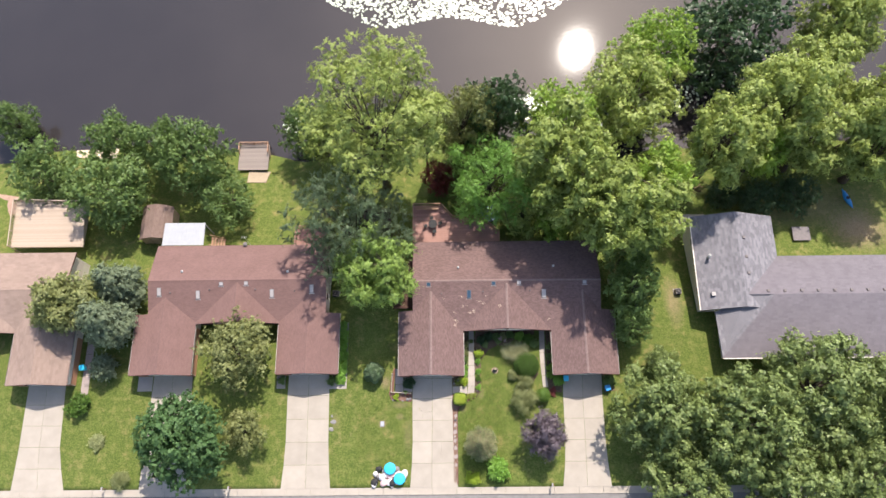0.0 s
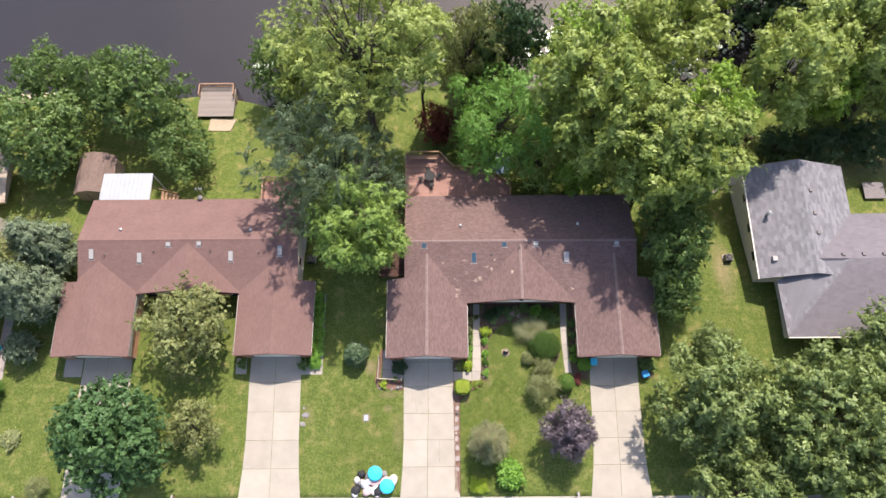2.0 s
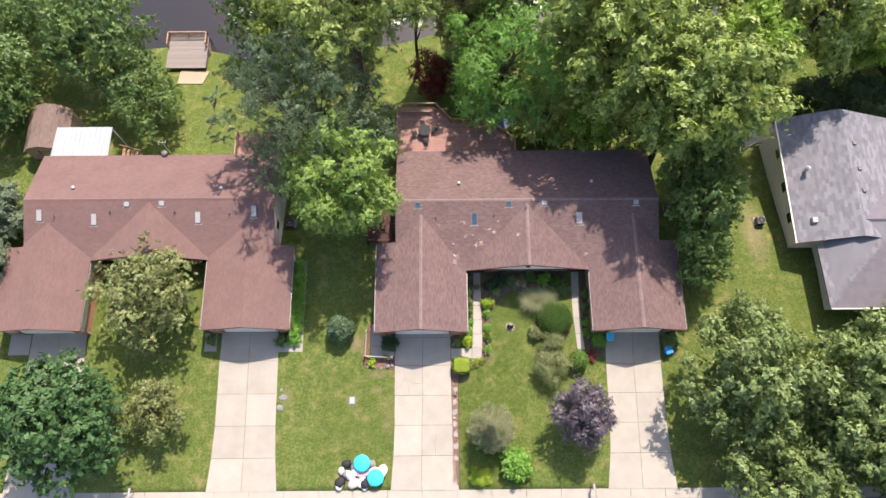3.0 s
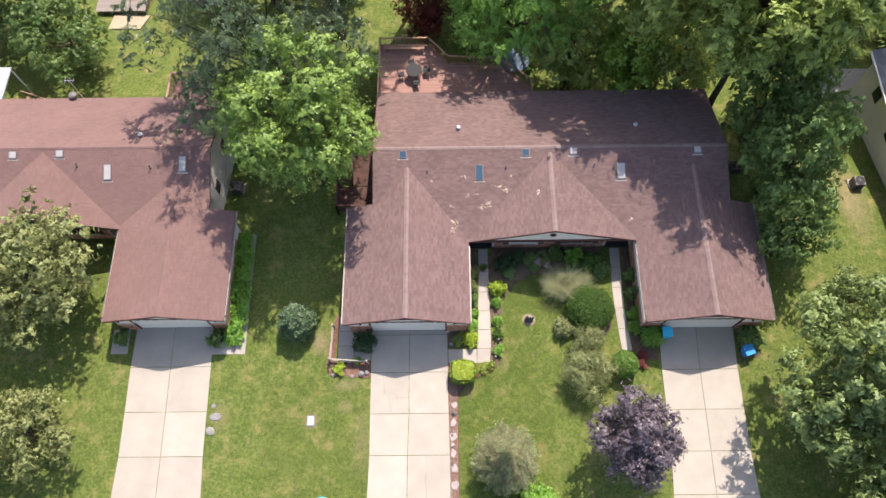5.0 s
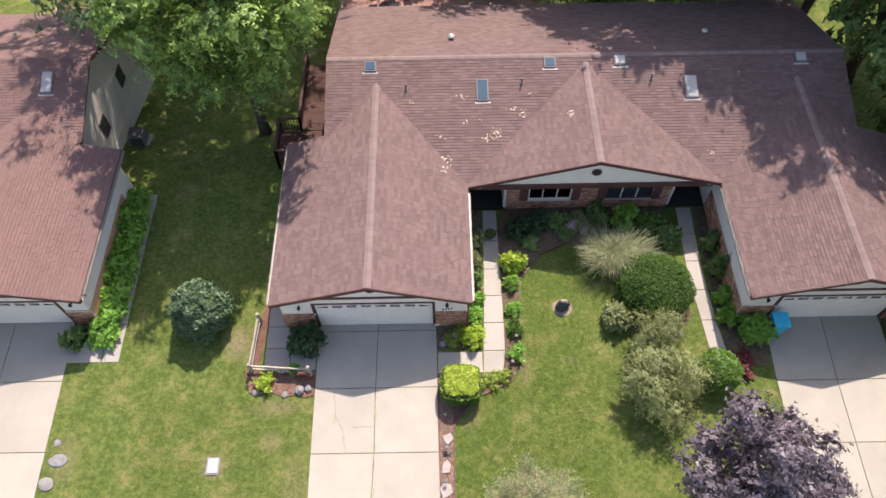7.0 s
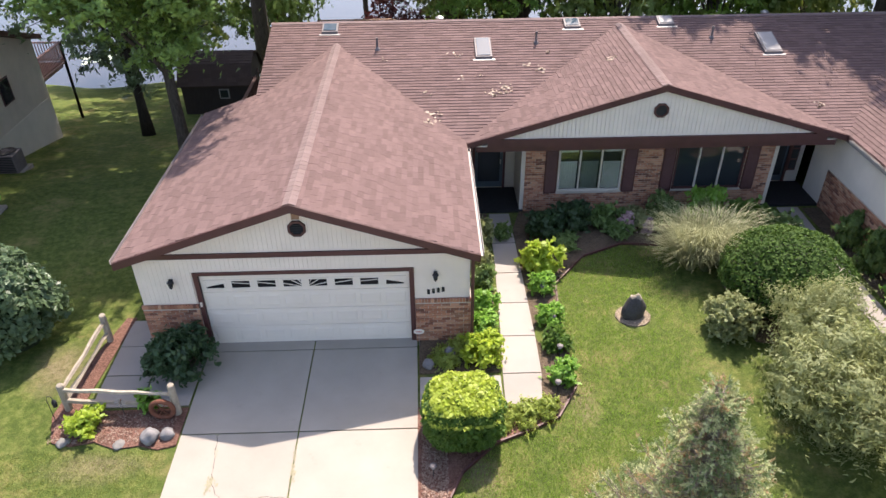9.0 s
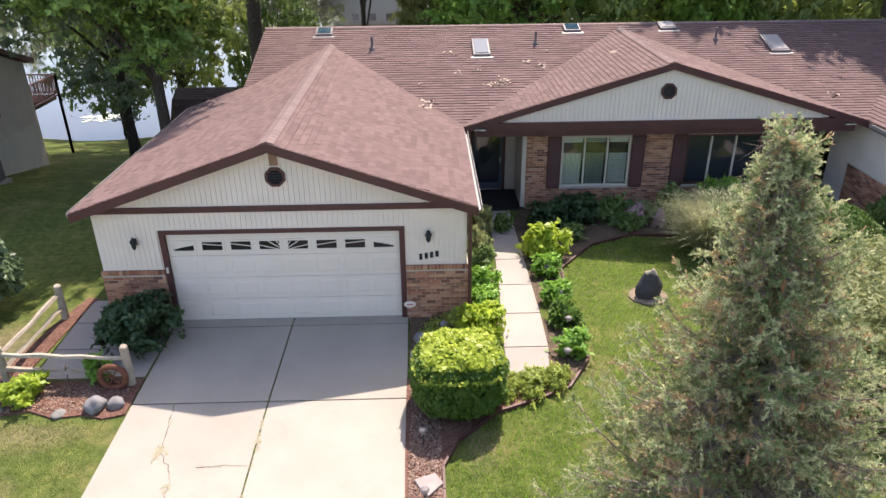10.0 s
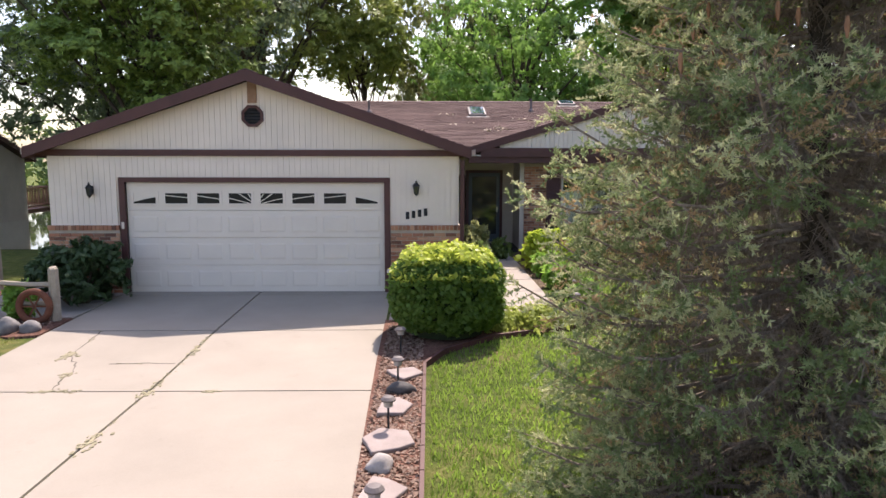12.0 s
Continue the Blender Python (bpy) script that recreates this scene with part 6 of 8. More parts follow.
part("lid", Mesh().box(-0.21, 0.21, -0.29, 0.29, -0.05, 0.07), M_AWNING, lid, "", 0.02)
part("rim", Mesh().box(-0.26, 0.26, -0.34, 0.34, -0.06, 0.035), M_STONE, lid)


def rail_fence():
    """Split-rail corner fence: three posts and two runs of rough rails."""
    f = thing("rail_fence", "weathered split-rail corner fence beside the driveway", "fence")
    posts = ((-2.72, -2.2, 0.9), (-5.2, -2.0, 0.78), (-5.08, 0.25, 0.85))
    rs = np.random.RandomState(3)
    for x, y, h in posts:
        z = gz(x, y)
        m = Mesh()
        pts = [(x, y, z - 0.2), (x + 0.005, y, z + h * 0.5), (x, y + 0.008, z + h - 0.03), (x, y, z + h)]
        m.tube(pts, [0.085, 0.082, 0.08, 0.055], 7)
        part("post", m, M_FENCE, f)
    for (xa, ya, _), (xb, yb, _) in ((posts[0], posts[1]), (posts[1], posts[2])):
        for h in (0.3, 0.62):
            m = Mesh()
            pts, rr = [], []
            for k in range(7):
                t = k / 6
                x, y = xa + (xb - xa) * t, ya + (yb - ya) * t
                pts.append((x, y, gz(x, y) + h + rs.normal() * 0.012))
                rr.append(0.05 + rs.normal() * 0.006)
            m.tube(pts, rr, 5)
            part("rail", m, M_FENCE, f)
    return f


rail_fence()
lantern = thing("hook_lantern", "small dark lantern hanging from a garden hook", "lantern", "", "", (-5.35, -2.35, gz(-5.3, -2.3)))
part("hook", Mesh().tube([(0, 0, -0.1), (0, 0, 0.7), (0.05, 0, 0.8), (0.12, 0, 0.78), (0.14, 0, 0.7)], [0.008] * 5, 6), M_DARK, lantern)
part("cage", Mesh().lathe(0.14, 0, [(0.03, 0.48), (0.055, 0.5), (0.055, 0.63), (0.02, 0.69)], 6), M_DARK, lantern)
wheel = thing("iron_wheel", "rusty iron wheel leaning on the fence", "ornament", "", "", (-2.98, -2.3, gz(-3, -2.3) + 0.29))
rust = plain("rusty_iron", (0.16, 0.06, 0.035), 0.9, 0.3, 9, 60)
ring = Mesh()
ring.tube([(0.24 * math.cos(k * math.pi / 12), -0.03, 0.24 * math.sin(k * math.pi / 12)) for k in range(25)], [0.055] * 25, 9, False)
part("rim", ring, rust, wheel)
for k in range(6):
    a = k * math.pi / 3
    part("spoke", Mesh().beam((0, -0.03, 0), (0.2 * math.cos(a), -0.03, 0.2 * math.sin(a)), 0.02, 0.02, (0, 1, 0)), rust, wheel)
flower = thing("garden_stake_flower", "pale metal daisy on the fence rail", "ornament", "", "", (-3.9, -2.16, gz(-3.9, -2.1) + 0.42))
for k in range(8):
    a = k * math.pi / 4
    part("petal", Mesh().prism([(0.03 * math.cos(a), -0.06, 0.03 * math.sin(a)), (0.11 * math.cos(a - 0.25), -0.06, 0.11 * math.sin(a - 0.25)), (0.13 * math.cos(a), -0.07, 0.13 * math.sin(a)), (0.11 * math.cos(a + 0.25), -0.06, 0.11 * math.sin(a + 0.25))], (0, -0.008, 0)), M_SKYWHITE, flower)
part("eye", Mesh().lathe(0, 0, [(0.035, -0.01), (0.03, 0.01)], 10), rust, flower).rotation_euler = (radians(90), 0, 0)
part("stem", Mesh().tube([(0, -0.05, -0.6), (0, -0.05, 0)], [0.007, 0.007], 6), M_DARK, flower)


def clipped_shrub(x, y, w, d, h):
    """A box-clipped shrub: leafy skin over rounded block, bright tips on top."""
    rs = np.random.RandomState(5)
    z = gz(x, y)
    t = thing("clipped_shrub", "clipped box-shaped shrub with yellow tips beside the driveway", "shrub", "", "", (x, y, z))

    def skin(n, top):
        """Points and outward directions on a block with soft edges."""
        f = rs.rand(n * 2)
        u = rs.uniform(-1, 1, size=(n * 2, 3))
        face = np.where(f < (0.9 if top else 0.3), 2, np.where(f < (0.95 if top else 0.65), 1, 0))
        sign = np.where(rs.rand(n * 2) < 0.5, -1.0, 1.0)
        sign = np.where(face == 2, 1.0, sign)
        u[np.arange(n * 2), face] = sign
        if top:
            u[:, 2] = np.where(face == 2, 1.0, np.maximum(u[:, 2], 0.5))
        q = u / (np.sum(np.abs(u) ** 2.9, axis=1)[:, None] ** (1 / 2.9))
        k = 1 + 0.04 * np.sin(u[:, 0:1] * 7 + 1) * np.sin(u[:, 1:2] * 6 + u[:, 2:3] * 5) + rs.normal(size=(n * 2, 1)) * 0.03
        pos = q * np.array((w / 2, d / 2, h * 0.49)) * k + np.array((0, 0, h * 0.51))
        pos[:, :2] *= (0.9 + 0.1 * np.minimum(1, pos[:, 2:3] / (0.4 * h)))
        sel = pos[:, 2] > 0.05
        return pos[sel][:n], q[sel][:n]

    p, u = skin(15000, False)
    part("foliage", quads("foliage", leaf_quads(rs, p, u, 0.058, 1.7, 0.35, 0.75)), L_HEDGE, t)
    p, u = skin(9500, True)
    p[:, 2] += np.abs(rs.normal(size=len(p))) * 0.035
    part("tip_foliage", quads("tip_foliage", leaf_quads(rs, p, u, 0.055, 1.8, 0.55, 0.65)), L_GOLD, t, "yellow-green new leaves")
    # Dark turned core stands for the shade behind the clipped leaves.
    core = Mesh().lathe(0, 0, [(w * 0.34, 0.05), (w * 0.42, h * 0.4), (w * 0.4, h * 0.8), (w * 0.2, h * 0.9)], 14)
    part("shade_core", core, M_SHADE_CORE, t)
    for k in range(8):
        a = k * 0.8
        part("stem", Mesh().tube([(0.1 * math.cos(a), 0.1 * math.sin(a), -0.1), (0.35 * math.cos(a), 0.3 * math.sin(a), h * 0.5)], [0.02, 0.01], 5), M_BARK, t)
    return t


clipped_shrub(3.55, -2.98, 1.64, 1.5, 1.27)

LOW = "low plants along the walk"
for x, y, h, r, leaf, lab in (
    (5.85, 2.9, 0.85, 0.68, L_LIME, "lime yellow leafy plant beside the walk"),
    (5.8, 1.85, 0.55, 0.4, L_BRIGHT, "dark leafy perennial beside the walk"),
    (5.82, 0.55, 0.5, 0.4, L_BRIGHT, "green bushy perennial beside the walk"),
    (5.84, -0.45, 0.55, 0.42, L_HEDGE, "green bushy perennial beside the walk"),
    (5.8, -1.5, 0.55, 0.42, L_BRIGHT, "bright green perennial beside the walk"),
    (4.15, -0.75, 0.7, 0.56, L_LIME, "lime green leafy plant at the garage corner"),
    (4.2, 0.3, 0.5, 0.46, L_BRIGHT, "green low plant along the garage wall"),
    (4.25, 1.1, 0.6, 0.46, L_BRIGHT, "green low plant along the garage wall"),
    (4.3, 2.0, 0.75, 0.46, L_MAPLE, "leafy shrub along the garage wall"),
    (4.35, 2.9, 0.8, 0.42, L_GREY, "pale flowering shrub along the garage wall"),
    (4.4, 4.0, 1.0, 0.45, L_GREY, "pale rose bush at the porch"),
    (4.9, -2.6, 0.22, 0.5, L_COVER, "low green ground cover beside the edging"),
    (4.3, -2.75, 0.2, 0.4, L_COVER, "low green ground cover beside the edging"),
    (5.4, -2.45, 0.22, 0.4, L_COVER, "low green ground cover beside the edging"),
    (3.2, -0.9, 0.2, 0.45, L_COVER, "low creeping plant before the brick"),
    (3.6, -0.4, 0.25, 0.4, L_COVER, "low creeping plant before the brick"),
    (6.4, 4.6, 0.8, 0.6, L_DARK, "dark leafy shrub under the window"),
    (7.3, 5.0, 0.85, 0.65, L_DARK, "dark leafy shrub under the window"),
    (8.3, 5.1, 0.7, 0.6, L_MAPLE, "green leafy shrub under the window"),
    (9.3, 4.9, 0.6, 0.6, L_GREY, "pale flowering perennial under the window"),
    (10.2, 5.2, 1.0, 0.6, L_MAPLE, "green leafy shrub under the window"),
    (11.4, 5.0, 1.3, 0.65, L_BRIGHT, "upright bright green shrub under the window"),
    (12.4, 4.8, 0.9, 0.8, L_HEDGE, "rounded green shrub near the porch"),
    (13.2, 4.2, 0.8, 0.7, L_MAPLE, "green shrub near the porch"),
    (6.9, 4.0, 0.35, 0.5, L_MAPLE, "low green plant at the bed's edge"),
    (8.6, 4.5, 0.45, 0.45, L_MAPLE, "low leafy plant in the bed"),
    (8.9, 4.75, 0.66, 0.3, L_PINK, "pale pink flowering perennial under the window"),
    (9.5, 4.55, 0.55, 0.22, L_PINK, "pale pink flowering perennial under the window"),
    (-3.55, -0.62, 0.78, 0.13, L_PINK, "small pink flowers beside the garage corner"),
    (5.1, 4.5, 0.5, 0.3, L_MAPLE, "low green plant beside the porch walk"),
    (15.15, 3.6, 1.2, 0.5, L_MAPLE, "green shrub at the far garage wall"),
    (15.15, 2.4, 1.3, 0.55, L_MAPLE, "green shrub at the far garage wall"),
    (15.15, 0.9, 0.9, 0.5, L_BRIGHT, "lime green plant at the far garage wall"),
    (15.15, 0.0, 0.8, 0.5, L_BRIGHT, "lime green plant at the far garage wall"),
    (15.3, -2.2, 0.4, 0.6, L_RED, "low reddish plant before the far garage"),
    (-4.62, -2.6, 0.5, 0.45, L_LIME, "lime yellow leafy plant beside the rail fence"),
    (-3.4, -2.0, 0.55, 0.3, L_BRIGHT, "climbing green plant on the rail fence"),
    (-11.78, -0.5, 0.85, 0.76, L_BRIGHT, "lush leafy green plants along the neighbour's garage"),
    (-11.68, 0.3, 1.0, 0.84, L_BRIGHT, "lush leafy green plants along the neighbour's garage"),
    (-11.68, 1.2, 1.05, 0.88, L_BRIGHT, "lush leafy green plants along the neighbour's garage"),
    (-11.68, 2.1, 1.1, 0.88, L_BRIGHT, "lush leafy green plants along the neighbour's garage"),
    (-11.73, 3.0, 1.1, 0.91, L_BRIGHT, "lush leafy green plants along the neighbour's garage"),
    (-11.73, 3.9, 1.15, 0.91, L_BRIGHT, "lush leafy green plants along the neighbour's garage"),
    (-11.73, 4.8, 1.1, 0.91, L_BRIGHT, "lush leafy green plants along the neighbour's garage"),
    (-11.73, 5.7, 1.1, 0.88, L_BRIGHT, "lush leafy green plants along the neighbour's garage"),
    (-11.78, 6.5, 1.0, 0.84, L_BRIGHT, "lush leafy green plants along the neighbour's garage"),
    (-13.0, -0.6, 0.9, 0.6, L_MAPLE, "green shrub at the neighbour's garage corner"),
    (-19.3, -0.4, 0.9, 0.6, L_MAPLE, "green shrub at the neighbour's garage corner"),
    (-42.1, -7.8, 0.7, 1.1, L_GREY, "pale flowering island bed on the lawn"),
):
    seed = 60 + int(abs(x * 7 + y * 3)) % 4
    if 5.7 < x < 5.9 and y < 3:
        x += 0.14
    shrub("plant", lab, x, y, h, r, leaf, seed, "cover" if leaf is L_COVER else "leafy", "plant", LOW, 0.02)


# ---------------------------------------------------------------- blue spruce
M_CONE = plain("spruce_cone", (0.3, 0.15, 0.08), 0.85, 0.25, 9, 80)


def spruce(x, y, H, R, top=(-0.35, 0.0), seed=11):
    rs = np.random.RandomState(seed)
    z0 = gz(x, y)
    t = thing("spruce_tree", "tall thinning blue spruce beside the driveway", "tree", "", "", (x, y, z0))

    def axis(h):
        k = h / H
        return np.array((top[0] * k ** 2, top[1] * k ** 2, h))

    m = Mesh()
    hs = [-0.2, 0.1, 1, 2, 3.2, 4.5, 5.8, 6.6, H]
    m.tube([Vector(axis(h)) for h in hs], [0.15, 0.11, 0.1, 0.092, 0.08, 0.06, 0.038, 0.02, 0.006], 10)
    part("trunk", m, M_BARK, t, "", 0, True)
    wood, branches = Mesh(), 0
    twig, shoots = [], {"green": [], "pale": [], "dead": []}
    up = np.array((0, 0, 1.0))

    def kind_of(k, s):
        r = rs.rand()
        dead = 0.22 if k > 0.62 else 0.04 if s > 0.75 else 0.24
        return "dead" if r < dead else "pale" if r < dead + (0.42 if s > 0.7 else 0.3 if k > 0.55 else 0.16) else "green"

    h = 0.14
    while h < H - 0.1:
        k = h / H
        n = 10 if k < 0.4 else 8
        L0 = R * min(1.0, 1.68 * (1 - k) ** 1.12) + 0.06
        phase = rs.uniform(0, 6)
        for b in range(n):
            a = phase + 2 * math.pi * b / n + rs.normal() * 0.2
            L = L0 * (rs.uniform(0.84, 1.05) if k < 0.3 else rs.uniform(0.72, 1.05))
            rise = 0.42 * (k - 0.4) + rs.normal() * 0.12
            d = np.array((math.cos(a), math.sin(a), 0))
            side = np.array((-math.sin(a), math.cos(a), 0))
            base = axis(h + rs.normal() * 0.08)
            bend = rs.normal() * 0.12
            steps = 6
            f = np.linspace(0, 1, steps + 1)[:, None]
            pts = base + d * L * f + side * bend * L * f ** 2 + up * L * (rise * f - 0.26 * f ** 1.5 * (1 - k) + 0.26 * f ** 4)
            pts[:, 2] = np.maximum(pts[:, 2], 0.1 + 0.12 * f[:, 0] + 0.05 * rs.rand())
            branches += 1
            bough = Mesh() if branches <= 290 else wood
            bough.tube([Vector(p) for p in pts], [0.012 * (1 - 0.85 * s / steps) * (0.6 + L / R) + 0.003 for s in range(steps + 1)], 5, False)
            if bough is not wood:
                part("branch", bough, M_TWIG, t)

            def at(s):
                i = min(int(s * steps), steps - 1)
                return pts[i] + (pts[i + 1] - pts[i]) * (s * steps - i)

            s = 0.45 if k < 0.2 else 0.5 if k < 0.35 else 0.38 if k < 0.55 else 0.06
            sg = 1
            while s < 1.0:
                p = at(s)
                sg = -sg
                s += 0.058 / max(L, 0.3) * rs.uniform(0.7, 1.3)
                if rs.rand() < 0.08:
                    continue
                reach = min(0.42, 0.4 * L * (1.08 - s) + 0.1) * rs.uniform(0.6, 1.2)
                w = d * 0.7 + side * sg * rs.uniform(0.3, 1.0) + up * rs.uniform(-0.85, 0.55)
                w /= np.linalg.norm(w)
                q = p + w * reach + up * 0.12 * reach
                twig.append((p, q, 0.0055))
                kind = kind_of(k, s)
                shoots[kind].append((p + (q - p) * 0.3, q + w * 0.03))
                c = max(2, int(reach / 0.06))
                for j in range(c):
                    o = p + (q - p) * (0.25 + 0.75 * (j + rs.rand()) / c)
                    e = w * 0.6 + rs.normal(size=3) * 0.55 + up * 0.1
                    e *= rs.uniform(0.06, 0.125) / np.linalg.norm(e)
                    shoots[kind if rs.rand() < 0.75 else kind_of(k, s)].append((o, o + e))
            for j in range(4):
                e = d * 0.8 + rs.normal(size=3) * 0.5 + up * 0.35
                shoots["pale" if rs.rand() < 0.5 else "green"].append((pts[-1], pts[-1] + e / np.linalg.norm(e) * 0.1))
            # thin bare twigs inside
            for _ in range(56 if k < 0.45 else 44 if k < 0.72 else 8):
                p = at(rs.uniform(0.06, 0.78))
                q = p + rs.normal(size=3) * np.array((0.13, 0.13, 0.06)) - up * rs.uniform(0.03, 0.32)
                twig.append((p, q, 0.0048))
                o = p + (q - p) * rs.uniform(0.3, 0.8)
                twig.append((o, o + rs.normal(size=3) * np.array((0.08, 0.08, 0.05)) - up * 0.05, 0.0035))
        h += (0.115 if k < 0.2 else 0.15 if k < 0.6 else 0.12) * rs.uniform(0.8, 1.2)
    for j in range(34):
        p = axis(H * (0.84 + 0.16 * j / 34))
        a = j * 2.4
        shoots["pale" if j % 3 else "green"].append((p, p + np.array((0.12 * math.cos(a), 0.12 * math.sin(a), 0.09)) * (1.3 - j / 34)))

    def needles(pairs, per):
        p, q = np.array([e[0] for e in pairs]), np.array([e[1] for e in pairs])
        ln = np.linalg.norm(q - p, axis=1)
        idx = np.repeat(np.arange(len(p)), np.clip((ln / 0.1 * per).astype(int), 10, 110))
        c = len(idx)
        v = (q - p)[idx]
        vd = v / (ln[idx][:, None] + 1e-6)
        pos = p[idx] + v * rs.rand(c, 1)
        way = unit(rs, c) * 0.8 + vd * 0.6 + up * 0.22
        way /= np.linalg.norm(way, axis=1)[:, None]
        wd = np.cross(way, unit(rs, c))
        wd *= 0.0068 / (np.linalg.norm(wd, axis=1)[:, None] + 1e-9)
        return np.stack([pos - wd, pos + way * rs.uniform(0.024, 0.042, size=(c, 1)), pos + wd], axis=1)

    p, q = np.array([e[0] for e in twig]), np.array([e[1] for e in twig])
    r = np.array([e[2] for e in twig])[:, None]
    u = np.cross(q - p, unit(rs, len(p)))
    u /= np.linalg.norm(u, axis=1)[:, None] + 1e-9
    w = np.cross(q - p, u)
    w /= np.linalg.norm(w, axis=1)[:, None] + 1e-9
    ring = [p + (u * math.cos(g) + w * math.sin(g)) * r for g in (0.0, 2.1, 4.2)]
    cones = np.concatenate([np.stack([ring[j], ring[(j + 1) % 3], q], axis=1) for j in range(3)])
    tagged(part("branch_wood", wood, M_TWIG, t, "grey-brown bare branches"), kind="stuff")
    tagged(part("fine_wood", quads("fine_wood", cones), M_TWIG, t, "fine grey-brown bare twigs"), kind="stuff")
    part("needles", quads("needles", needles(shoots["green"], 16)), L_SPRUCE, t, "grey-green needles")
    part("shoot_foliage", quads("shoot_foliage", needles(shoots["pale"], 16)), L_TIP, t, "pale olive shoots")
    part("dead_needles", quads("dead_needles", needles(shoots["dead"], 12)), L_BROWN, t, "tan dead needles")
    for _ in range(120):
        hh = rs.uniform(0.5, 0.98) * H
        a = rs.uniform(0, 6.28)
        r0 = R * min(1.0, 1.68 * (1 - hh / H) ** 1.12) * rs.uniform(0.45, 0.98)
        c = Vector(axis(hh)) + Vector((r0 * math.cos(a), r0 * math.sin(a), -0.1))
        part("cone", Mesh().tube([c, c + Vector((0, 0, -0.045)), c + Vector((0.005, 0, -0.11))], [0.008, 0.016, 0.006], 6), M_CONE, t)
    return t


spruce(6.08, -8.5, 6.95, 2.0, (-0.36, 0.0))


# ---------------------------------------------------------------- grey house beyond the side yard
def grey_house():
    h = thing("house", "grey-shingled ranch house with pale siding", "house")
    planes_w = [
        [(34.6, 7.7, 2.7), (39.8, 7.7, 4.6), (39.8, 20.5, 4.6), (34.6, 20.5, 2.7)],
        [(39.8, 7.7, 4.6), (45.4, 7.7, 2.7), (45.4, 20.5, 2.7), (39.8, 20.5, 4.6)],
    ]
    planes_e = [
        [(36.6, 1.6, 2.6), (66.0, 1.6, 2.6), (66.0, 9.3, 4.5), (43.5, 9.3, 4.5)],
        [(40.0, 9.3, 4.5), (66.0, 9.3, 4.5), (66.0, 14.9, 2.7), (40.0, 14.9, 2.7)],
    ]
    for planes, mat, lab in ((planes_w, M_SHINGLE_GREY, "mottled grey shingled roof"), (planes_e, M_SHINGLE_SLATE, "plain slate grey roof"), ([[(36.4, 7.45, 2.6), (36.6, 1.6, 2.6), (43.5, 9.3, 4.5), (40.0, 9.3, 4.5)]], M_SHINGLE_GREY, "mottled grey hip")):
        rm, rest = Mesh(), []
        for p in planes:
            slab(rm, [(x, y, z - 0.006) for x, y, z in p], 0.14)
            rest += shingles(p, 0.29, 0.6)[0]
        r = part("roof", rm, mat, h, lab)
        tagged(part("shingle_field", shingle_mesh(rest), mat, r), kind="stuff")
    w = Mesh()
    w.box(35.1, 44.9, 8.2, 20.1, -3.5, 2.6)
    w.prism([(35.1, 8.2, 2.6), (44.9, 8.2, 2.6), (39.8, 8.2, 4.4)], (0, 0.2, 0))
    w.prism([(35.1, 19.9, 2.6), (44.9, 19.9, 2.6), (39.8, 19.9, 4.4)], (0, 0.2, 0))
    part("wall", w, M_SIDING, h, "pale sided west wing")
    part("wall", Mesh().box(44.9, 65, 2.2, 14.2, -1.5, 2.5).box(37.4, 44.9, 2.0, 8.2, -0.5, 2.45), M_SIDING_SHADE, h, "beige sided main walls")
    for y in (10.2, 13.4, 17.0):
        win = part("window", Mesh().box(35.03, 35.1, y, y + 1.1, 0.7, 1.9), M_WHITE, h, "white framed window")
        part("pane", Mesh().box(35.01, 35.029, y + 0.07, y + 1.03, 0.77, 1.83), M_GLASS, win)
    part("gutter", Mesh().box(34.48, 34.6, 7.7, 20.5, 2.56, 2.68), M_WHITE, h, "white gutter")
    part("gutter", Mesh().box(36.7, 66, 1.47, 1.59, 2.44, 2.57), M_WHITE, h, "white gutter")
    part("chimney_flue", Mesh().tube([(36.1, 14.6, 3.0), (36.1, 14.6, 4.0)], [0.14, 0.14], 10).lathe(36.1, 14.6, [(0.24, 4.0), (0.24, 4.12), (0.05, 4.25)], 12), M_METAL, h, "metal flue pipe")
    part("box_vent", Mesh().box(35.9, 36.4, 9.4, 9.9, 3.0, 3.6), M_SKYWHITE, h, "white square roof vent", 0.02)
    for k in range(10):
        part("ridge_vent", Mesh().box(42.6 + k * 2.1, 42.95 + k * 2.1, 9.6, 9.95, 4.3, 4.55), M_LEAD, h, "small roof vent", 0.02)
    for y in (12.0, 14.2, 16.8):
        part("ridge_vent", Mesh().box(40.5, 40.85, y, y + 0.35, 4.25, 4.5), M_LEAD, h, "small roof vent", 0.02)
    return h


grey_house()

# house across the lake
far = thing("house", "grey two-storey house across the lake", "house")
zf = -5.3
part("wall", Mesh().box(-16, 2, 134, 142, zf, 1.6), M_SIDING_SHADE, far, "grey sided wall")
part("roof", Mesh().prism([(-17, 133, 1.5), (-17, 143, 1.5), (-17, 138, 4.9)], (20, 0, 0)), M_SHINGLE_SLATE, far, "grey gable roof")
for k in range(5):
    wn2 = part("window", Mesh().box(-15 + k * 3.4, -13.4 + k * 3.4, 133.9, 134, -1.0, 0.6), M_WHITE, far)
    part("pane", Mesh().box(-14.9 + k * 3.4, -13.5 + k * 3.4, 133.86, 133.899, -0.9, 0.5), M_GLASS, wn2)
far2 = thing("house", "pale two-storey house across the lake", "house")
part("wall", Mesh().box(36, 50, 136, 145, zf, 1.2), M_SIDING, far2, "pale wall")
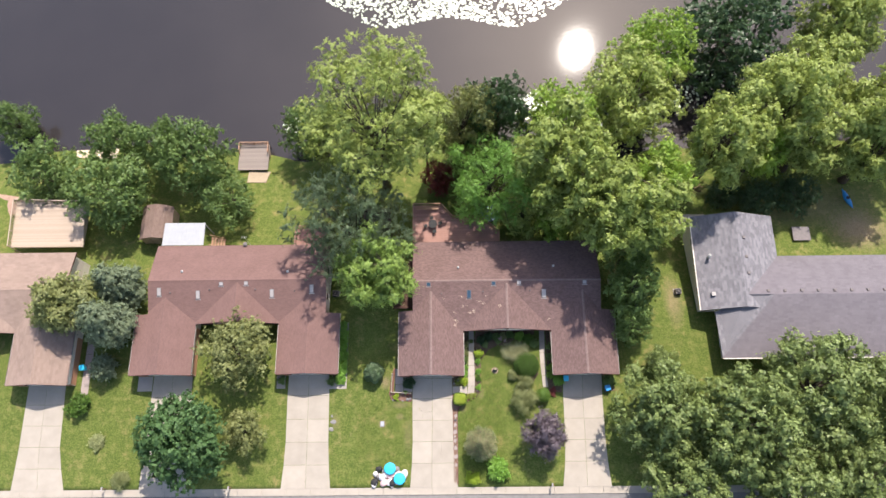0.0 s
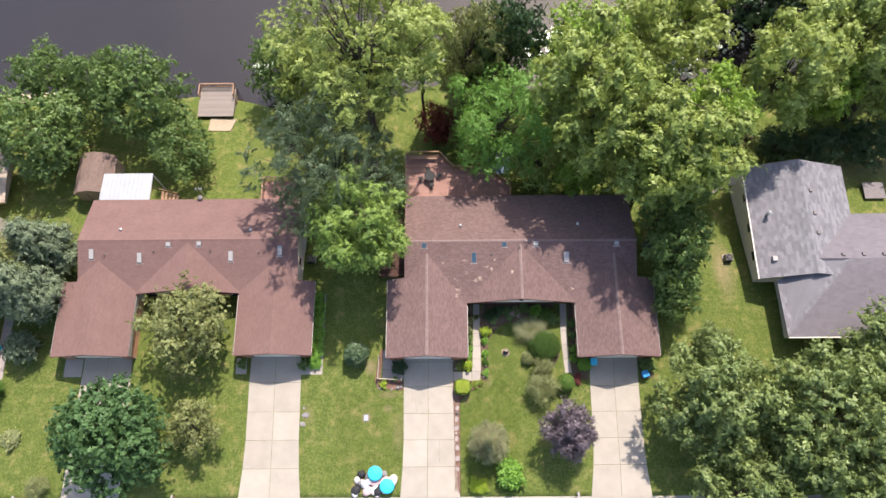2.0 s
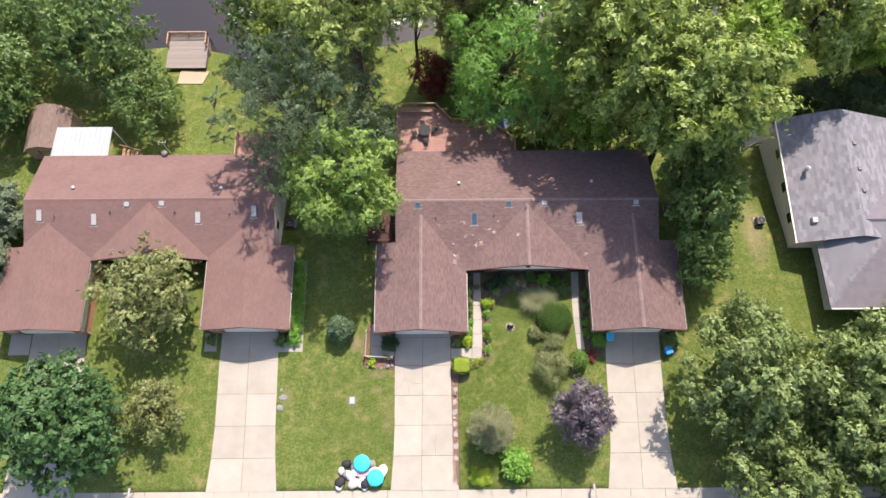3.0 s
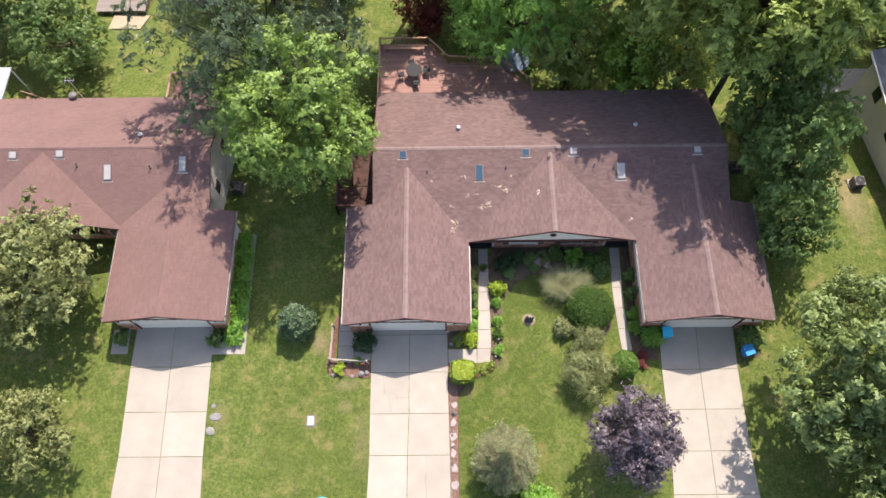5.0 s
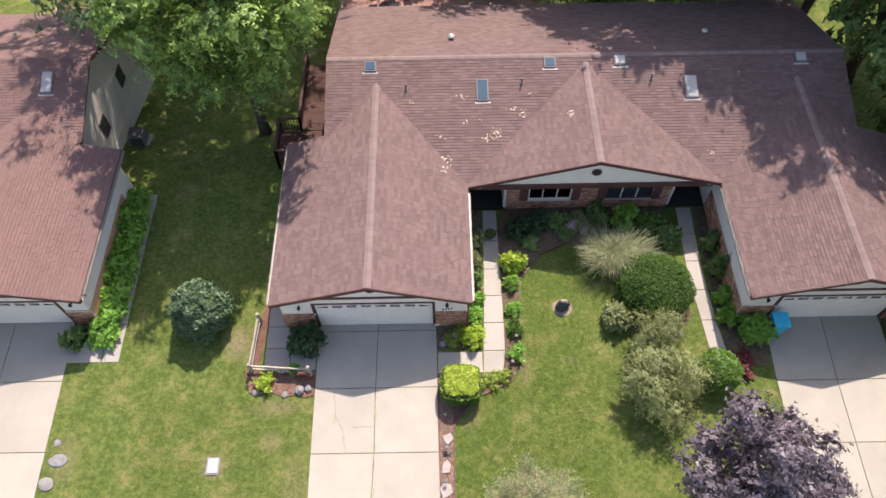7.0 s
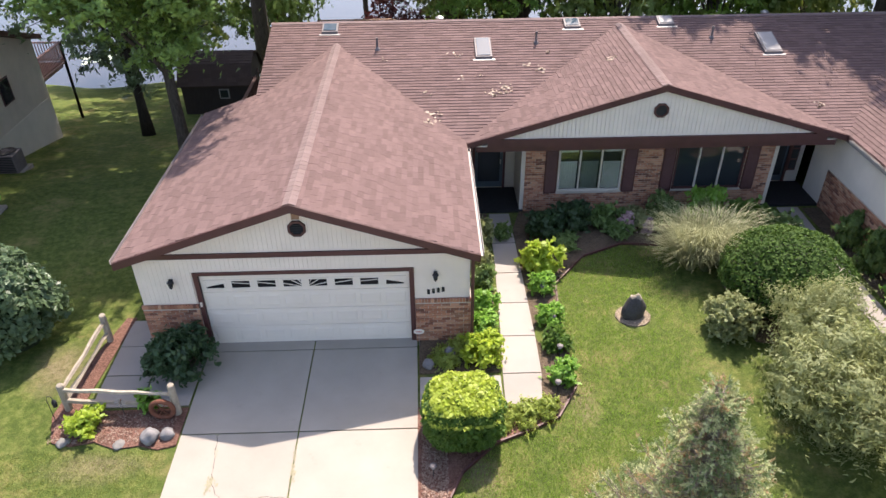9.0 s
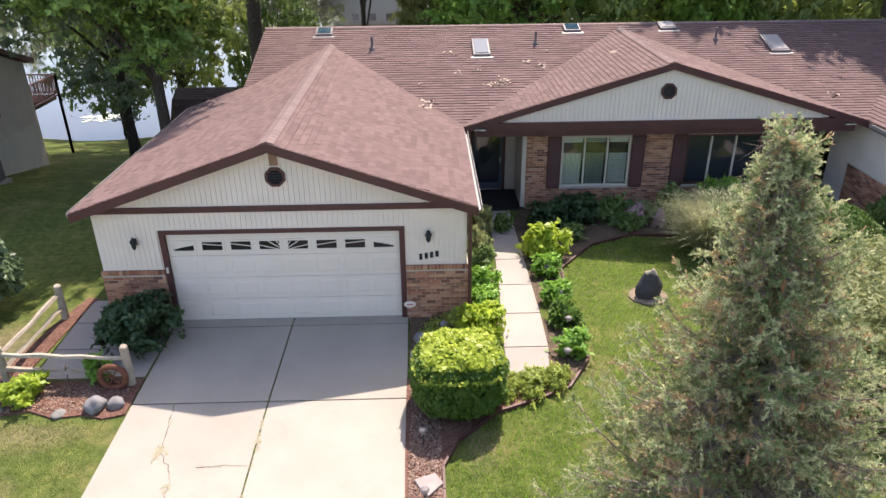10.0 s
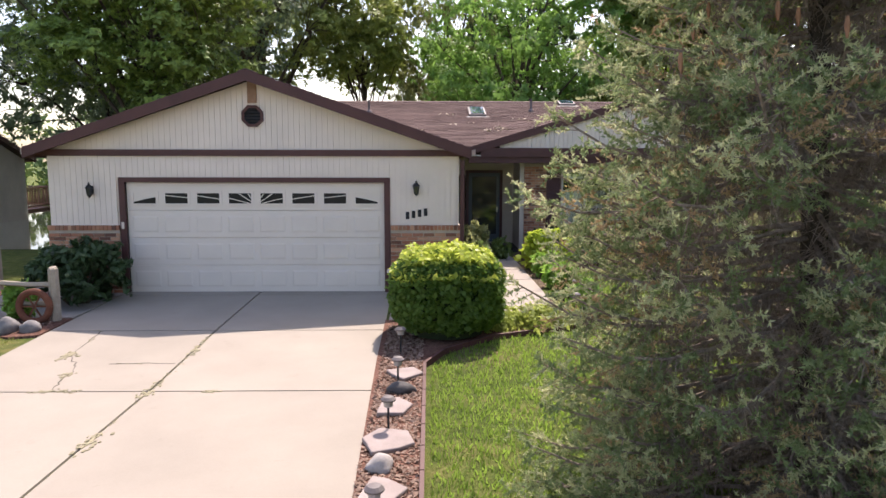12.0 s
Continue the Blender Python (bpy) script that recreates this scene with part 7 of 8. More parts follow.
part("roof", Mesh().prism([(35, 135, 1.1), (35, 146, 1.1), (35, 140.5, 4.4)], (16, 0, 0)), M_SHINGLE_GREY, far2, "grey gable roof")


def far_woods():
    """Leafy belt on the far shore, uncountable from here."""
    rs = np.random.RandomState(8)
    pos, out = [], []
    for k in range(120):
        x = -170 + 340 * rs.rand()
        y = 129 + 4 * rs.rand() if k < 70 else 146 + 22 * rs.rand()
        hh, rr = rs.uniform(12, 23) if k >= 70 else rs.uniform(4, 12), rs.uniform(3.5, 7)
        if k < 70 and (-19 < x < 5 or 34 < x < 52):
            continue
        n = 260
        c = np.array((x, y, -5.0 + hh * 0.55))
        sub = c + unit(rs, 14) * np.array((rr * 0.7, rr * 0.7, hh * 0.38))
        p = sub[rs.randint(0, 14, n)] + rs.normal(size=(n, 3)) * np.array((rr * 0.25, rr * 0.25, hh * 0.1))
        pos.append(p)
        out.append((p - c) / (np.linalg.norm(p - c, axis=1)[:, None] + 1e-6))
    pos, out = np.concatenate(pos), np.concatenate(out)
    pos[:, 2] = np.maximum(pos[:, 2], -5.6)
    return quads("far_woods", leaf_quads(rs, pos, out, 1.2, 1.5, 0.4))


tagged(part("far_woods", far_woods(), L_MAPLE), "belt of green trees on the far shore", "trees", "", "stuff")


# ---------------------------------------------------------------- decks, sheds and docks
def planks(parent, poly, z, mat, pitch=0.15, name="deck_board"):
    """Boards along x that fill a polygon in plan."""
    ys = [p[1] for p in poly]
    y = min(ys)
    while y < max(ys) - 0.03:
        ym = y + pitch / 2
        cuts = []
        for k in range(len(poly)):
            (xa, ya), (xb, yb) = poly[k], poly[(k + 1) % len(poly)]
            if (ya - ym) * (yb - ym) < 0:
                cuts.append(xa + (xb - xa) * (ym - ya) / (yb - ya))
        if len(cuts) >= 2:
            part(name, Mesh().box(min(cuts), max(cuts), y + 0.005, y + pitch - 0.005, z - 0.04, z), mat, parent)
        y += pitch


def railing(parent, pts, z, mat, h=0.95, gap=0.13):
    """Posts, two rails and balusters along a line."""
    for (xa, ya), (xb, yb) in zip(pts[:-1], pts[1:]):
        ln = math.hypot(xb - xa, yb - ya)
        part("top_rail", Mesh().beam((xa, ya, z + h), (xb, yb, z + h), 0.13, 0.045), mat, parent)
        part("low_rail", Mesh().beam((xa, ya, z + 0.12), (xb, yb, z + 0.12), 0.05, 0.07), mat, parent)
        bal = Mesh().box(-0.018, 0.018, -0.018, 0.018, 0.1, h).data("baluster")
        n = int(ln / gap)
        for k in range(1, n):
            t = k / n
            x, y = xa + (xb - xa) * t, ya + (yb - ya) * t
            part("baluster", bal, mat, parent).location = (x, y, z)
        m = max(1, int(ln / 1.8))
        for k in range(m + 1):
            t = k / m
            x, y = xa + (xb - xa) * t, ya + (yb - ya) * t
            part("post", Mesh().box(x - 0.05, x + 0.05, y - 0.05, y + 0.05, gz(x, y) - 0.2, z + h + 0.04), mat, parent)


deck = thing("deck", "red-brown stained raised deck with railings behind the house", "deck")
POLY = [(-2.5, 17.1), (-2.5, 23.5), (1.3, 23.5), (2.9, 21.7), (6.8, 21.5), (9.2, 19.5), (9.2, 17.1)]
planks(deck, POLY, 0.2, M_DECK)
part("under_frame", Mesh().box(-2.4, 1.2, 17.2, 23.3, 0.0, 0.155).box(1.2, 6.7, 17.2, 21.4, 0.0, 0.155).box(6.7, 9.1, 17.2, 19.4, 0.0, 0.155), M_DECK, deck)
railing(deck, POLY[1:6] + [(9.2, 17.3)], 0.2, M_DECKRAIL)
railing(deck, [(-2.5, 17.6), (-2.5, 23.5)], 0.2, M_DECKRAIL)
for x0, x1, y in ((-2.2, 1.0, 23.05), (5.0, 6.8, 21.0)):
    b = thing("deck_bench", "slatted timber bench along the deck rail", "bench", "deck benches", "", (0, 0, 0.2))
    for k in range(4):
        part("slat", Mesh().box(x0, x1, y - 0.24 + k * 0.12, y - 0.14 + k * 0.12, 0.42, 0.46), M_DECKRAIL, b)
    for x in (x0 + 0.2, x1 - 0.2):
        part("leg", Mesh().box(x - 0.05, x + 0.05, y - 0.2, y + 0.2, 0, 0.42), M_DECKRAIL, b)
table = thing("patio_table", "dark metal patio table on the deck", "table", "", "", (0.2, 20.6, 0.2))
part("tabletop", Mesh().lathe(0, 0, [(0.6, 0.7), (0.62, 0.71), (0.6, 0.73)], 24), M_DARK, table)
for k in range(4):
    a = k * math.pi / 2 + 0.4
    part("leg", Mesh().tube([(0.45 * math.cos(a), 0.45 * math.sin(a), 0), (0.4 * math.cos(a), 0.4 * math.sin(a), 0.7)], [0.02, 0.02], 6), M_DARK, table)
for k in range(4):
    a = k * math.pi / 2 + 0.2
    c = thing("patio_chair", "dark metal patio chair on the deck", "chair", "patio chairs", "", (0.2 + 1.0 * math.cos(a), 20.6 + 1.0 * math.sin(a), 0.2))
    c.rotation_euler = (0, 0, a + math.pi / 2)
    part("seat", Mesh().box(-0.24, 0.24, -0.24, 0.24, 0.42, 0.45), M_DARK, c, "", 0.02)
    for j in range(5):
        part("back_slat", Mesh().box(-0.22 + j * 0.1, -0.19 + j * 0.1, -0.27, -0.245, 0.45, 0.88), M_DARK, c)
    part("back_rail", Mesh().box(-0.24, 0.24, -0.28, -0.24, 0.86, 0.91), M_DARK, c)
    for sx in (-1, 1):
        for sy in (-1, 1):
            part("leg", Mesh().tube([(sx * 0.21, sy * 0.21, 0), (sx * 0.21, sy * 0.21, 0.42)], [0.014, 0.014], 6), M_DARK, c)

antenna = thing("roof_antenna", "thin metal television antenna behind the neighbouring roof", "antenna", "", "", (-24.7, 18.0, gz(-24.7, 18.0)))
part("mast", Mesh().tube([(0, 0, -0.1), (0, 0, 5.9)], [0.025, 0.02], 8), M_METAL, antenna)
part("boom", Mesh().beam((-0.4, 0, 5.82), (0.4, 0, 5.88), 0.03, 0.03), M_METAL, antenna)
for k in range(3):
    part("element", Mesh().beam((-0.3 + k * 0.3, -0.3 + 0.04 * k, 5.84), (-0.3 + k * 0.3, 0.3 - 0.04 * k, 5.84), 0.014, 0.014), M_METAL, antenna)
roof_vent = thing("roof_vent", "dark round roof vent near the neighbouring eave", "vent", "", "", (-24.7, 17.3, 2.78))
part("cowl", Mesh().lathe(0, 0, [(0.28, 0.0), (0.3, 0.12), (0.22, 0.2), (0.05, 0.24)], 16), M_LEAD, roof_vent)
umbrella = thing("garden_umbrella", "grey-blue garden umbrella below the deck", "umbrella", "", "", (8.1, 22.9, gz(8.1, 22.9)))
part("pole", Mesh().tube([(0, 0, -0.1), (0, 0, 3.0)], [0.025, 0.025], 8), M_METAL, umbrella)
M_CANVAS = plain("canvas_blue_grey", (0.16, 0.21, 0.3), 0.85, 0.2, 2, 50)
for k in range(8):
    a, b = k * math.pi / 4, (k + 1) * math.pi / 4
    cv = Mesh().prism([(0, 0, 2.98), (1.5 * math.cos(a), 1.5 * math.sin(a), 2.45), (1.47 * math.cos((a + b) / 2), 1.47 * math.sin((a + b) / 2), 2.4), (1.5 * math.cos(b), 1.5 * math.sin(b), 2.45)], (0, 0, -0.015))
    part("canopy_panel", cv, M_CANVAS, umbrella)
    part("rib", Mesh().tube([(0, 0, 2.93), (1.48 * math.cos(a), 1.48 * math.sin(a), 2.42)], [0.01, 0.008], 5), M_METAL, umbrella)
part("base_plate", Mesh().lathe(0, 0, [(0.25, -0.02), (0.25, 0.06), (0.05, 0.1)], 14), M_DARK, umbrella)

side_deck = thing("deck", "dark brown side deck with a rail at the end wall", "deck")
planks(side_deck, [(-5.2, 8.9), (-5.2, 10.9), (-2.3, 10.9), (-2.3, 8.9)], 0.25, M_DECKDARK)
planks(side_deck, [(-4.2, 10.9), (-4.2, 15.5), (-2.3, 15.5), (-2.3, 10.9)], 0.25, M_DECKDARK)
railing(side_deck, [(-2.4, 8.9), (-5.2, 8.9), (-5.2, 10.9), (-4.2, 10.9), (-4.2, 15.5)], 0.25, M_DECKDARK, 0.9)

red_deck = thing("deck", "red stained raised deck behind the neighbouring house", "deck")
planks(red_deck, [(-18.5, 17.2), (-18.5, 20.4), (-14.4, 20.4), (-14.4, 17.2)], 0.3, M_DECK)
railing(red_deck, [(-18.5, 17.3), (-18.5, 20.4), (-14.4, 20.4), (-14.4, 17.3)], 0.3, M_DECK)
part("under_frame", Mesh().box(-18.4, -14.5, 17.3, 20.3, 0.1, 0.255), M_DECK, red_deck)

tan_deck = thing("deck", "pale sunlit timber deck behind the tan house", "deck")
TP = [(-57.9, 18.2), (-58.3, 25.0), (-48.8, 24.6), (-47.9, 18.2)]
planks(tan_deck, TP, -0.1, M_DECKTAN, 0.19)
part("under_frame", Mesh().box(-57.5, -48.3, 18.4, 24.4, -1.0, -0.145), M_DECKTAN, tan_deck)
railing(tan_deck, [(-57.9, 18.2), (-58.3, 25.0), (-48.8, 24.6)], -0.1, M_DECKTAN, 0.9)


def gambrel_shed(x, y, w, d, h, wall_mat, roof_mat, label, z):
    s = thing("shed", label, "shed", "", "", (x, y, z))
    a, b = w / 2, d / 2
    part("wall", Mesh().box(-a, a, -b, b, -0.4, h).prism([(-a, -b, h), (a, -b, h), (a * 0.62, -b, h + 0.75), (0, -b, h + 1.1), (-a * 0.62, -b, h + 0.75)], (0, d, 0)), wall_mat, s)
    prof = [(-a - 0.15, h - 0.1), (-a * 0.64, h + 0.78), (0, h + 1.16), (a * 0.64, h + 0.78), (a + 0.15, h - 0.1)]
    for (xa, za), (xb, zb) in zip(prof[:-1], prof[1:]):
        pl = [(xa, -b - 0.15, za), (xb, -b - 0.15, zb), (xb, b + 0.15, zb), (xa, b + 0.15, za)]
        m = Mesh()
        slab(m, pl, 0.06)
        r = part("roof", m, roof_mat, s)
        tagged(part("shingle_field", shingle_mesh(shingles([(p[0], p[1], p[2] + 0.003) for p in pl], 0.2, 0.4)[0]), roof_mat, r), kind="stuff")
    dr = part("door", Mesh().box(-0.6, 0.6, -b - 0.04, -b, 0, h * 0.92), wall_mat, s, "plank door")
    part("door_trim", Mesh().box(-0.66, -0.6, -b - 0.06, -b, 0, h).box(0.6, 0.66, -b - 0.06, -b, 0, h), M_BROWN, dr)
    win = part("window", Mesh().box(a * 0.45, a * 0.45 + 0.5, -b - 0.05, -b, h * 0.45, h * 0.45 + 0.5), M_SKYWHITE, s, "small white framed window")
    part("pane", Mesh().box(a * 0.45 + 0.06, a * 0.45 + 0.44, -b - 0.056, -b - 0.05, h * 0.45 + 0.06, h * 0.45 + 0.44), M_GLASS, win)
    return s


M_SHEDWALL = wood_mat("shed_wall_dark", (0.035, 0.026, 0.024), (0.07, 0.052, 0.045), (10, 10, 1), False)
M_SHEDTAN = wood_mat("shed_wall_tan", (0.3, 0.22, 0.16), (0.42, 0.32, 0.24), (10, 10, 1), False)
dark_shed = gambrel_shed(-7.6, 22.2, 2.9, 3.4, 1.75, M_SHEDWALL, M_SHED, "dark gambrel garden shed under the trees", gz(-7.6, 22.2) + 0.1)
dark_shed.rotation_euler = (0, 0, math.pi / 2)
side_window = part("window", Mesh().box(-1.5, -1.45, -0.65, -0.15, 0.95, 1.45), M_SKYWHITE, dark_shed, "small white framed window")
part("pane", Mesh().box(-1.506, -1.5, -0.59, -0.21, 1.01, 1.39), M_GLASS, side_window)
gambrel_shed(-38.3, 21.6, 4.0, 4.6, 2.3, M_SHEDTAN, M_SHEDROOF, "tan gambrel shed with brown shingles", gz(-38.3, 21.6) + 0.1)

cover = thing("patio_cover", "flat white patio roof on posts", "canopy")
part("roof_panel", Mesh().prism([(-36.3, 17.6, 1.75), (-30.7, 17.6, 1.75), (-30.8, 20.9, 1.5), (-36.3, 20.9, 1.5)], (0, 0, -0.09)), M_AWNING, cover)
for k in range(12):
    x = -36.2 + k * 0.48
    part("roof_rib", Mesh().prism([(x, 17.65, 1.755), (x + 0.05, 17.65, 1.755), (x + 0.05, 20.85, 1.51), (x, 20.85, 1.51)], (0, 0, 0.025)), M_AWNING, cover)
for x in (-36.1, -33.5, -30.9):
    part("post", Mesh().box(x - 0.05, x + 0.05, 20.7, 20.8, gz(x, 21) - 0.2, 1.42), M_AWNING, cover)
steps = thing("garden_steps", "timber steps beside the patio roof", "stairs")
for k in range(5):
    part("tread", Mesh().box(-30.4 + k * 0.32, -30.1 + k * 0.32, 18.2, 19.5, -0.5 - k * 0.25, -0.42 - k * 0.25), M_DECKRAIL, steps)
for y in (18.15, 19.5):
    part("stringer", Mesh().beam((-30.45, y, -0.45), (-28.8, y, -1.75), 0.06, 0.25), M_DECKRAIL, steps)
    part("handrail", Mesh().beam((-30.45, y, 0.4), (-28.8, y, -0.9), 0.06, 0.08), M_DECKRAIL, steps)

boat = thing("boat_house", "low brown boat house with a roof deck at the water", "boat house")
part("wall", Mesh().box(-28.7, -24.7, 31.8, 35.5, -7.0, -4.6), M_SHEDTAN, boat)
planks(boat, [(-29.0, 31.5), (-29.0, 35.8), (-24.5, 35.8), (-24.5, 31.5)], -4.5, wood_mat("boat_deck", (0.17, 0.14, 0.125), (0.27, 0.23, 0.205), (14, 1, 14)), 0.2, "roof_board")
railing(boat, [(-28.9, 34.2), (-28.9, 35.7), (-24.6, 35.7), (-24.6, 34.2)], -4.5, M_DECKRAIL, 0.8)
bed("sand_patch", [(-27.4, 29.4), (-24.6, 29.4), (-24.2, 31.4), (-27.4, 31.5)], plain("sand", (0.3, 0.24, 0.17), 0.95, 0.15, 2, 60, bump=0.5), "bare sandy patch beside the boat house", 0.12)
M_LOG = wood_mat("sawn_log", (0.3, 0.19, 0.11), (0.52, 0.36, 0.23))
bed("patio", [(33.0, 19.6), (35.0, 20.6), (38.8, 21.0), (38.8, 23.0), (32.9, 23.1)], M_CONC, "pale concrete patio beside the grey house", 0.12)
rsw = random.Random(3)
pile = thing("firewood_pile", "loose pile of sawn firewood and old boards on the lawn", "firewood", "", "", (37.2, 27.6, gz(37.2, 27.6)))
for k in range(26):
    a, w = rsw.uniform(-0.5, 0.9), rsw.uniform(0.5, 1.1)
    px, py, pz = rsw.uniform(-1.7, 1.9), rsw.uniform(-0.6, 0.7), 0.09 + 0.13 * (k % 3)
    part("log", Mesh().tube([(px - w * 0.5 * math.cos(a), py - w * 0.5 * math.sin(a), pz), (px + w * 0.5 * math.cos(a), py + w * 0.5 * math.sin(a), pz + 0.05)], [0.09, 0.08], 8), M_LOG if k % 3 else M_BARK, pile)
bed("bare_patch", [(-64.0, 20.0), (-58.9, 20.0), (-58.9, 27.0), (-64.0, 28.0)], plain("bare_clay", (0.3, 0.2, 0.15), 0.95, 0.2, 1.5, 60, bump=0.5), "bare brown ground beside the tan deck")
bed("shore_stones", [(-66.0, 38.0), (-61.0, 36.8), (-60.5, 38.6), (-65.5, 40.5)], M_STONE, "pale stony shore with a jetty")
bed("shore_sand", [(-54.5, 34.5), (-48.0, 34.0), (-48.0, 36.0), (-54.5, 36.3)], plain("shore_sand", (0.5, 0.4, 0.3), 0.95, 0.15, 2, 60, bump=0.5), "pale sandy strip on the lake bank")
kayak = thing("kayak", "bright blue kayak lying behind the grey house", "kayak", "", "", (59.6, 25.3, gz(59, 25) + 0.22))
kayak.rotation_euler = (0, 0, 1.9)
km = Mesh()
km.tube([(-1.6 + 0.32 * k, 0, 0.12 * abs(k - 5) / 5) for k in range(11)], [0.02, 0.14, 0.24, 0.32, 0.36, 0.37, 0.36, 0.32, 0.24, 0.14, 0.02], 12)
part("hull", km, M_BLUE, kayak, "", 0, True)
part("cockpit", Mesh().lathe(0, 0, [(0.28, 0.3), (0.25, 0.39)], 14), M_DARK, kayak)
slide = thing("play_platform", "dark low play platform behind the grey house", "platform", "", "", (51.5, 19.6, gz(51, 19)))
part("deck_panel", Mesh().box(-1.2, 1.2, -1.0, 1.0, 0.35, 0.45), M_LEAD, slide)
for sx in (-1, 1):
    for sy in (-1, 1):
        part("leg", Mesh().box(sx * 1.1 - 0.05, sx * 1.1 + 0.05, sy * 0.9 - 0.05, sy * 0.9 + 0.05, -0.3, 0.35), M_LEAD, slide)


# ---------------------------------------------------------------- bins, air conditioners, mail boxes, rubbish
def bin_(x, y, label, mat, turn=0.0, h=1.0):
    t = thing("wheeled_bin", label, "bin", "", "", (x, y, gz(x, y) + 0.02))
    t.rotation_euler = (0, 0, turn)
    m = Mesh()
    lo, hi = 0.23, 0.3
    m.v = [(-lo, -lo, 0.06), (lo, -lo, 0.06), (lo, lo, 0.06), (-lo, lo, 0.06), (-hi, -hi, h), (hi, -hi, h), (hi, hi, h), (-hi, hi, h)]
    m.f = [(3, 2, 1, 0), (4, 5, 6, 7), (0, 1, 5, 4), (1, 2, 6, 5), (2, 3, 7, 6), (3, 0, 4, 7)]
    part("body", m, mat, t, "", 0.02)
    part("lid", Mesh().prism([(-0.33, -0.35, h), (0.33, -0.35, h), (0.33, 0.34, h + 0.05), (-0.33, 0.34, h + 0.05)], (0, 0, 0.05)), mat, t, "", 0.02)
    part("handle", Mesh().tube([(-0.25, 0.38, h - 0.02), (0.25, 0.38, h - 0.02)], [0.018, 0.018], 8), mat, t)
    for sx in (-1, 1):
        part("wheel", Mesh().tube([(sx * 0.25, 0.24, 0.1), (sx * 0.31, 0.24, 0.1)], [0.1, 0.1], 14), M_DARK, t)
    return t


bin_(17.05, -0.55, "blue wheeled bin before the far garage", M_CYAN)
bin_(22.3, -1.75, "dark blue wheeled bin beside the far driveway", M_BLUE, 0.3, 0.8)
bin_(-45.0, 1.4, "bright blue wheeled bin beside the tan house", M_CYAN, 0.2)


def air_con(x, y, z):
    t = thing("air_conditioner", "dark round-grilled air conditioner beside the wall", "air conditioner", "", "", (x, y, z))
    part("pad", Mesh().box(-0.5, 0.5, -0.5, 0.5, -0.3, 0.06), M_WALKWAY, t)
    part("casing", Mesh().box(-0.38, 0.38, -0.38, 0.38, 0.06, 0.8), M_LEAD, t, "", 0.04)
    part("fan_ring", Mesh().lathe(0, 0, [(0.34, 0.8), (0.34, 0.84), (0.3, 0.84), (0.3, 0.81)], 24), M_DARK, t)
    for k in range(8):
        part("grille_bar", Mesh().box(-0.3, 0.3, -0.006, 0.006, 0.83, 0.84), M_LEAD, t).rotation_euler = (0, 0, k * math.pi / 8)
    for k in range(9):
        part("louvre", Mesh().box(-0.34, 0.34, -0.392, -0.381, 0.14 + k * 0.07, 0.17 + k * 0.07), M_DARK, t)
    return t


air_con(-12.9, 11.2, gz(-12.9, 11.2))
air_con(32.9, 11.0, gz(33, 11))
air_con(24.3, 12.6, gz(24.3, 12.6))


def mail_box(x, y, turn=0.0):
    t = thing("mail_box", "grey mail box on a timber post at the kerb", "mail box", "mail boxes", "", (x, y, gz(x, y)))
    t.rotation_euler = (0, 0, turn)
    part("post", Mesh().box(-0.05, 0.05, -0.05, 0.05, -0.3, 1.0), M_DECKRAIL, t, "", 0.008)
    prof = [(-0.1, 1.0), (0.1, 1.0), (0.1, 1.13)] + [(0.1 * math.cos(k * math.pi / 6), 1.13 + 0.1 * math.sin(k * math.pi / 6)) for k in range(1, 6)] + [(-0.1, 1.13)]
    part("box", Mesh().prism([(x2, -0.3, z2) for x2, z2 in prof], (0, 0.5, 0)), M_SKYWHITE, t)
    part("flag", Mesh().box(0.105, 0.115, -0.1, 0.05, 1.1, 1.16), plain("mail_flag", (0.4, 0.03, 0.03), 0.5), t)
    return t


mail_box(14.65, -13.35)
mail_box(-24.9, -13.4)
mail_box(-40.4, -13.4)

# kerbside rubbish
rs_t = np.random.RandomState(4)
BAGS = "kerbside rubbish"
M_BAGW = plain("bag_white", (0.6, 0.57, 0.57), 0.45, 0.15, 8, 60)
M_BAGP = plain("bag_pale_pink", (0.52, 0.36, 0.36), 0.45, 0.2, 8, 60)
for k in range(26):
    x, y = -7.3 + rs_t.rand() * 3.9, -13.1 + rs_t.rand() * 1.9
    mt = (M_BAGW, M_DARK, M_BAGP, M_BAGW, M_STONE)[k % 5]
    stone("rubbish_bag", ("crumpled white rubbish bag at the kerb", "crumpled black rubbish bag at the kerb", "crumpled pinkish rubbish bag at the kerb", "crumpled white rubbish bag at the kerb", "crumpled grey rubbish bag at the kerb")[k % 5], x, y, rs_t.uniform(0.26, 0.5), mt, rs_t.uniform(0.7, 1.0), 30 + k, None, rs_t.uniform(0.8, 1.5), "bag", BAGS)
for x, y, h in ((-5.2, -11.3, 0.75), (-4.0, -12.5, 0.7)):
    t = thing("rubbish_tub", "round tub with a bright blue lid among the rubbish", "bin", BAGS, "", (x, y, gz(x, y)))
    part("tub", Mesh().lathe(0, 0, [(0.4, 0), (0.55, h)], 20), M_LEAD, t)
    part("lid", Mesh().lathe(0, 0, [(0.7, h), (0.72, h + 0.03), (0.6, h + 0.1), (0.05, h + 0.14)], 24), M_CYAN, t)


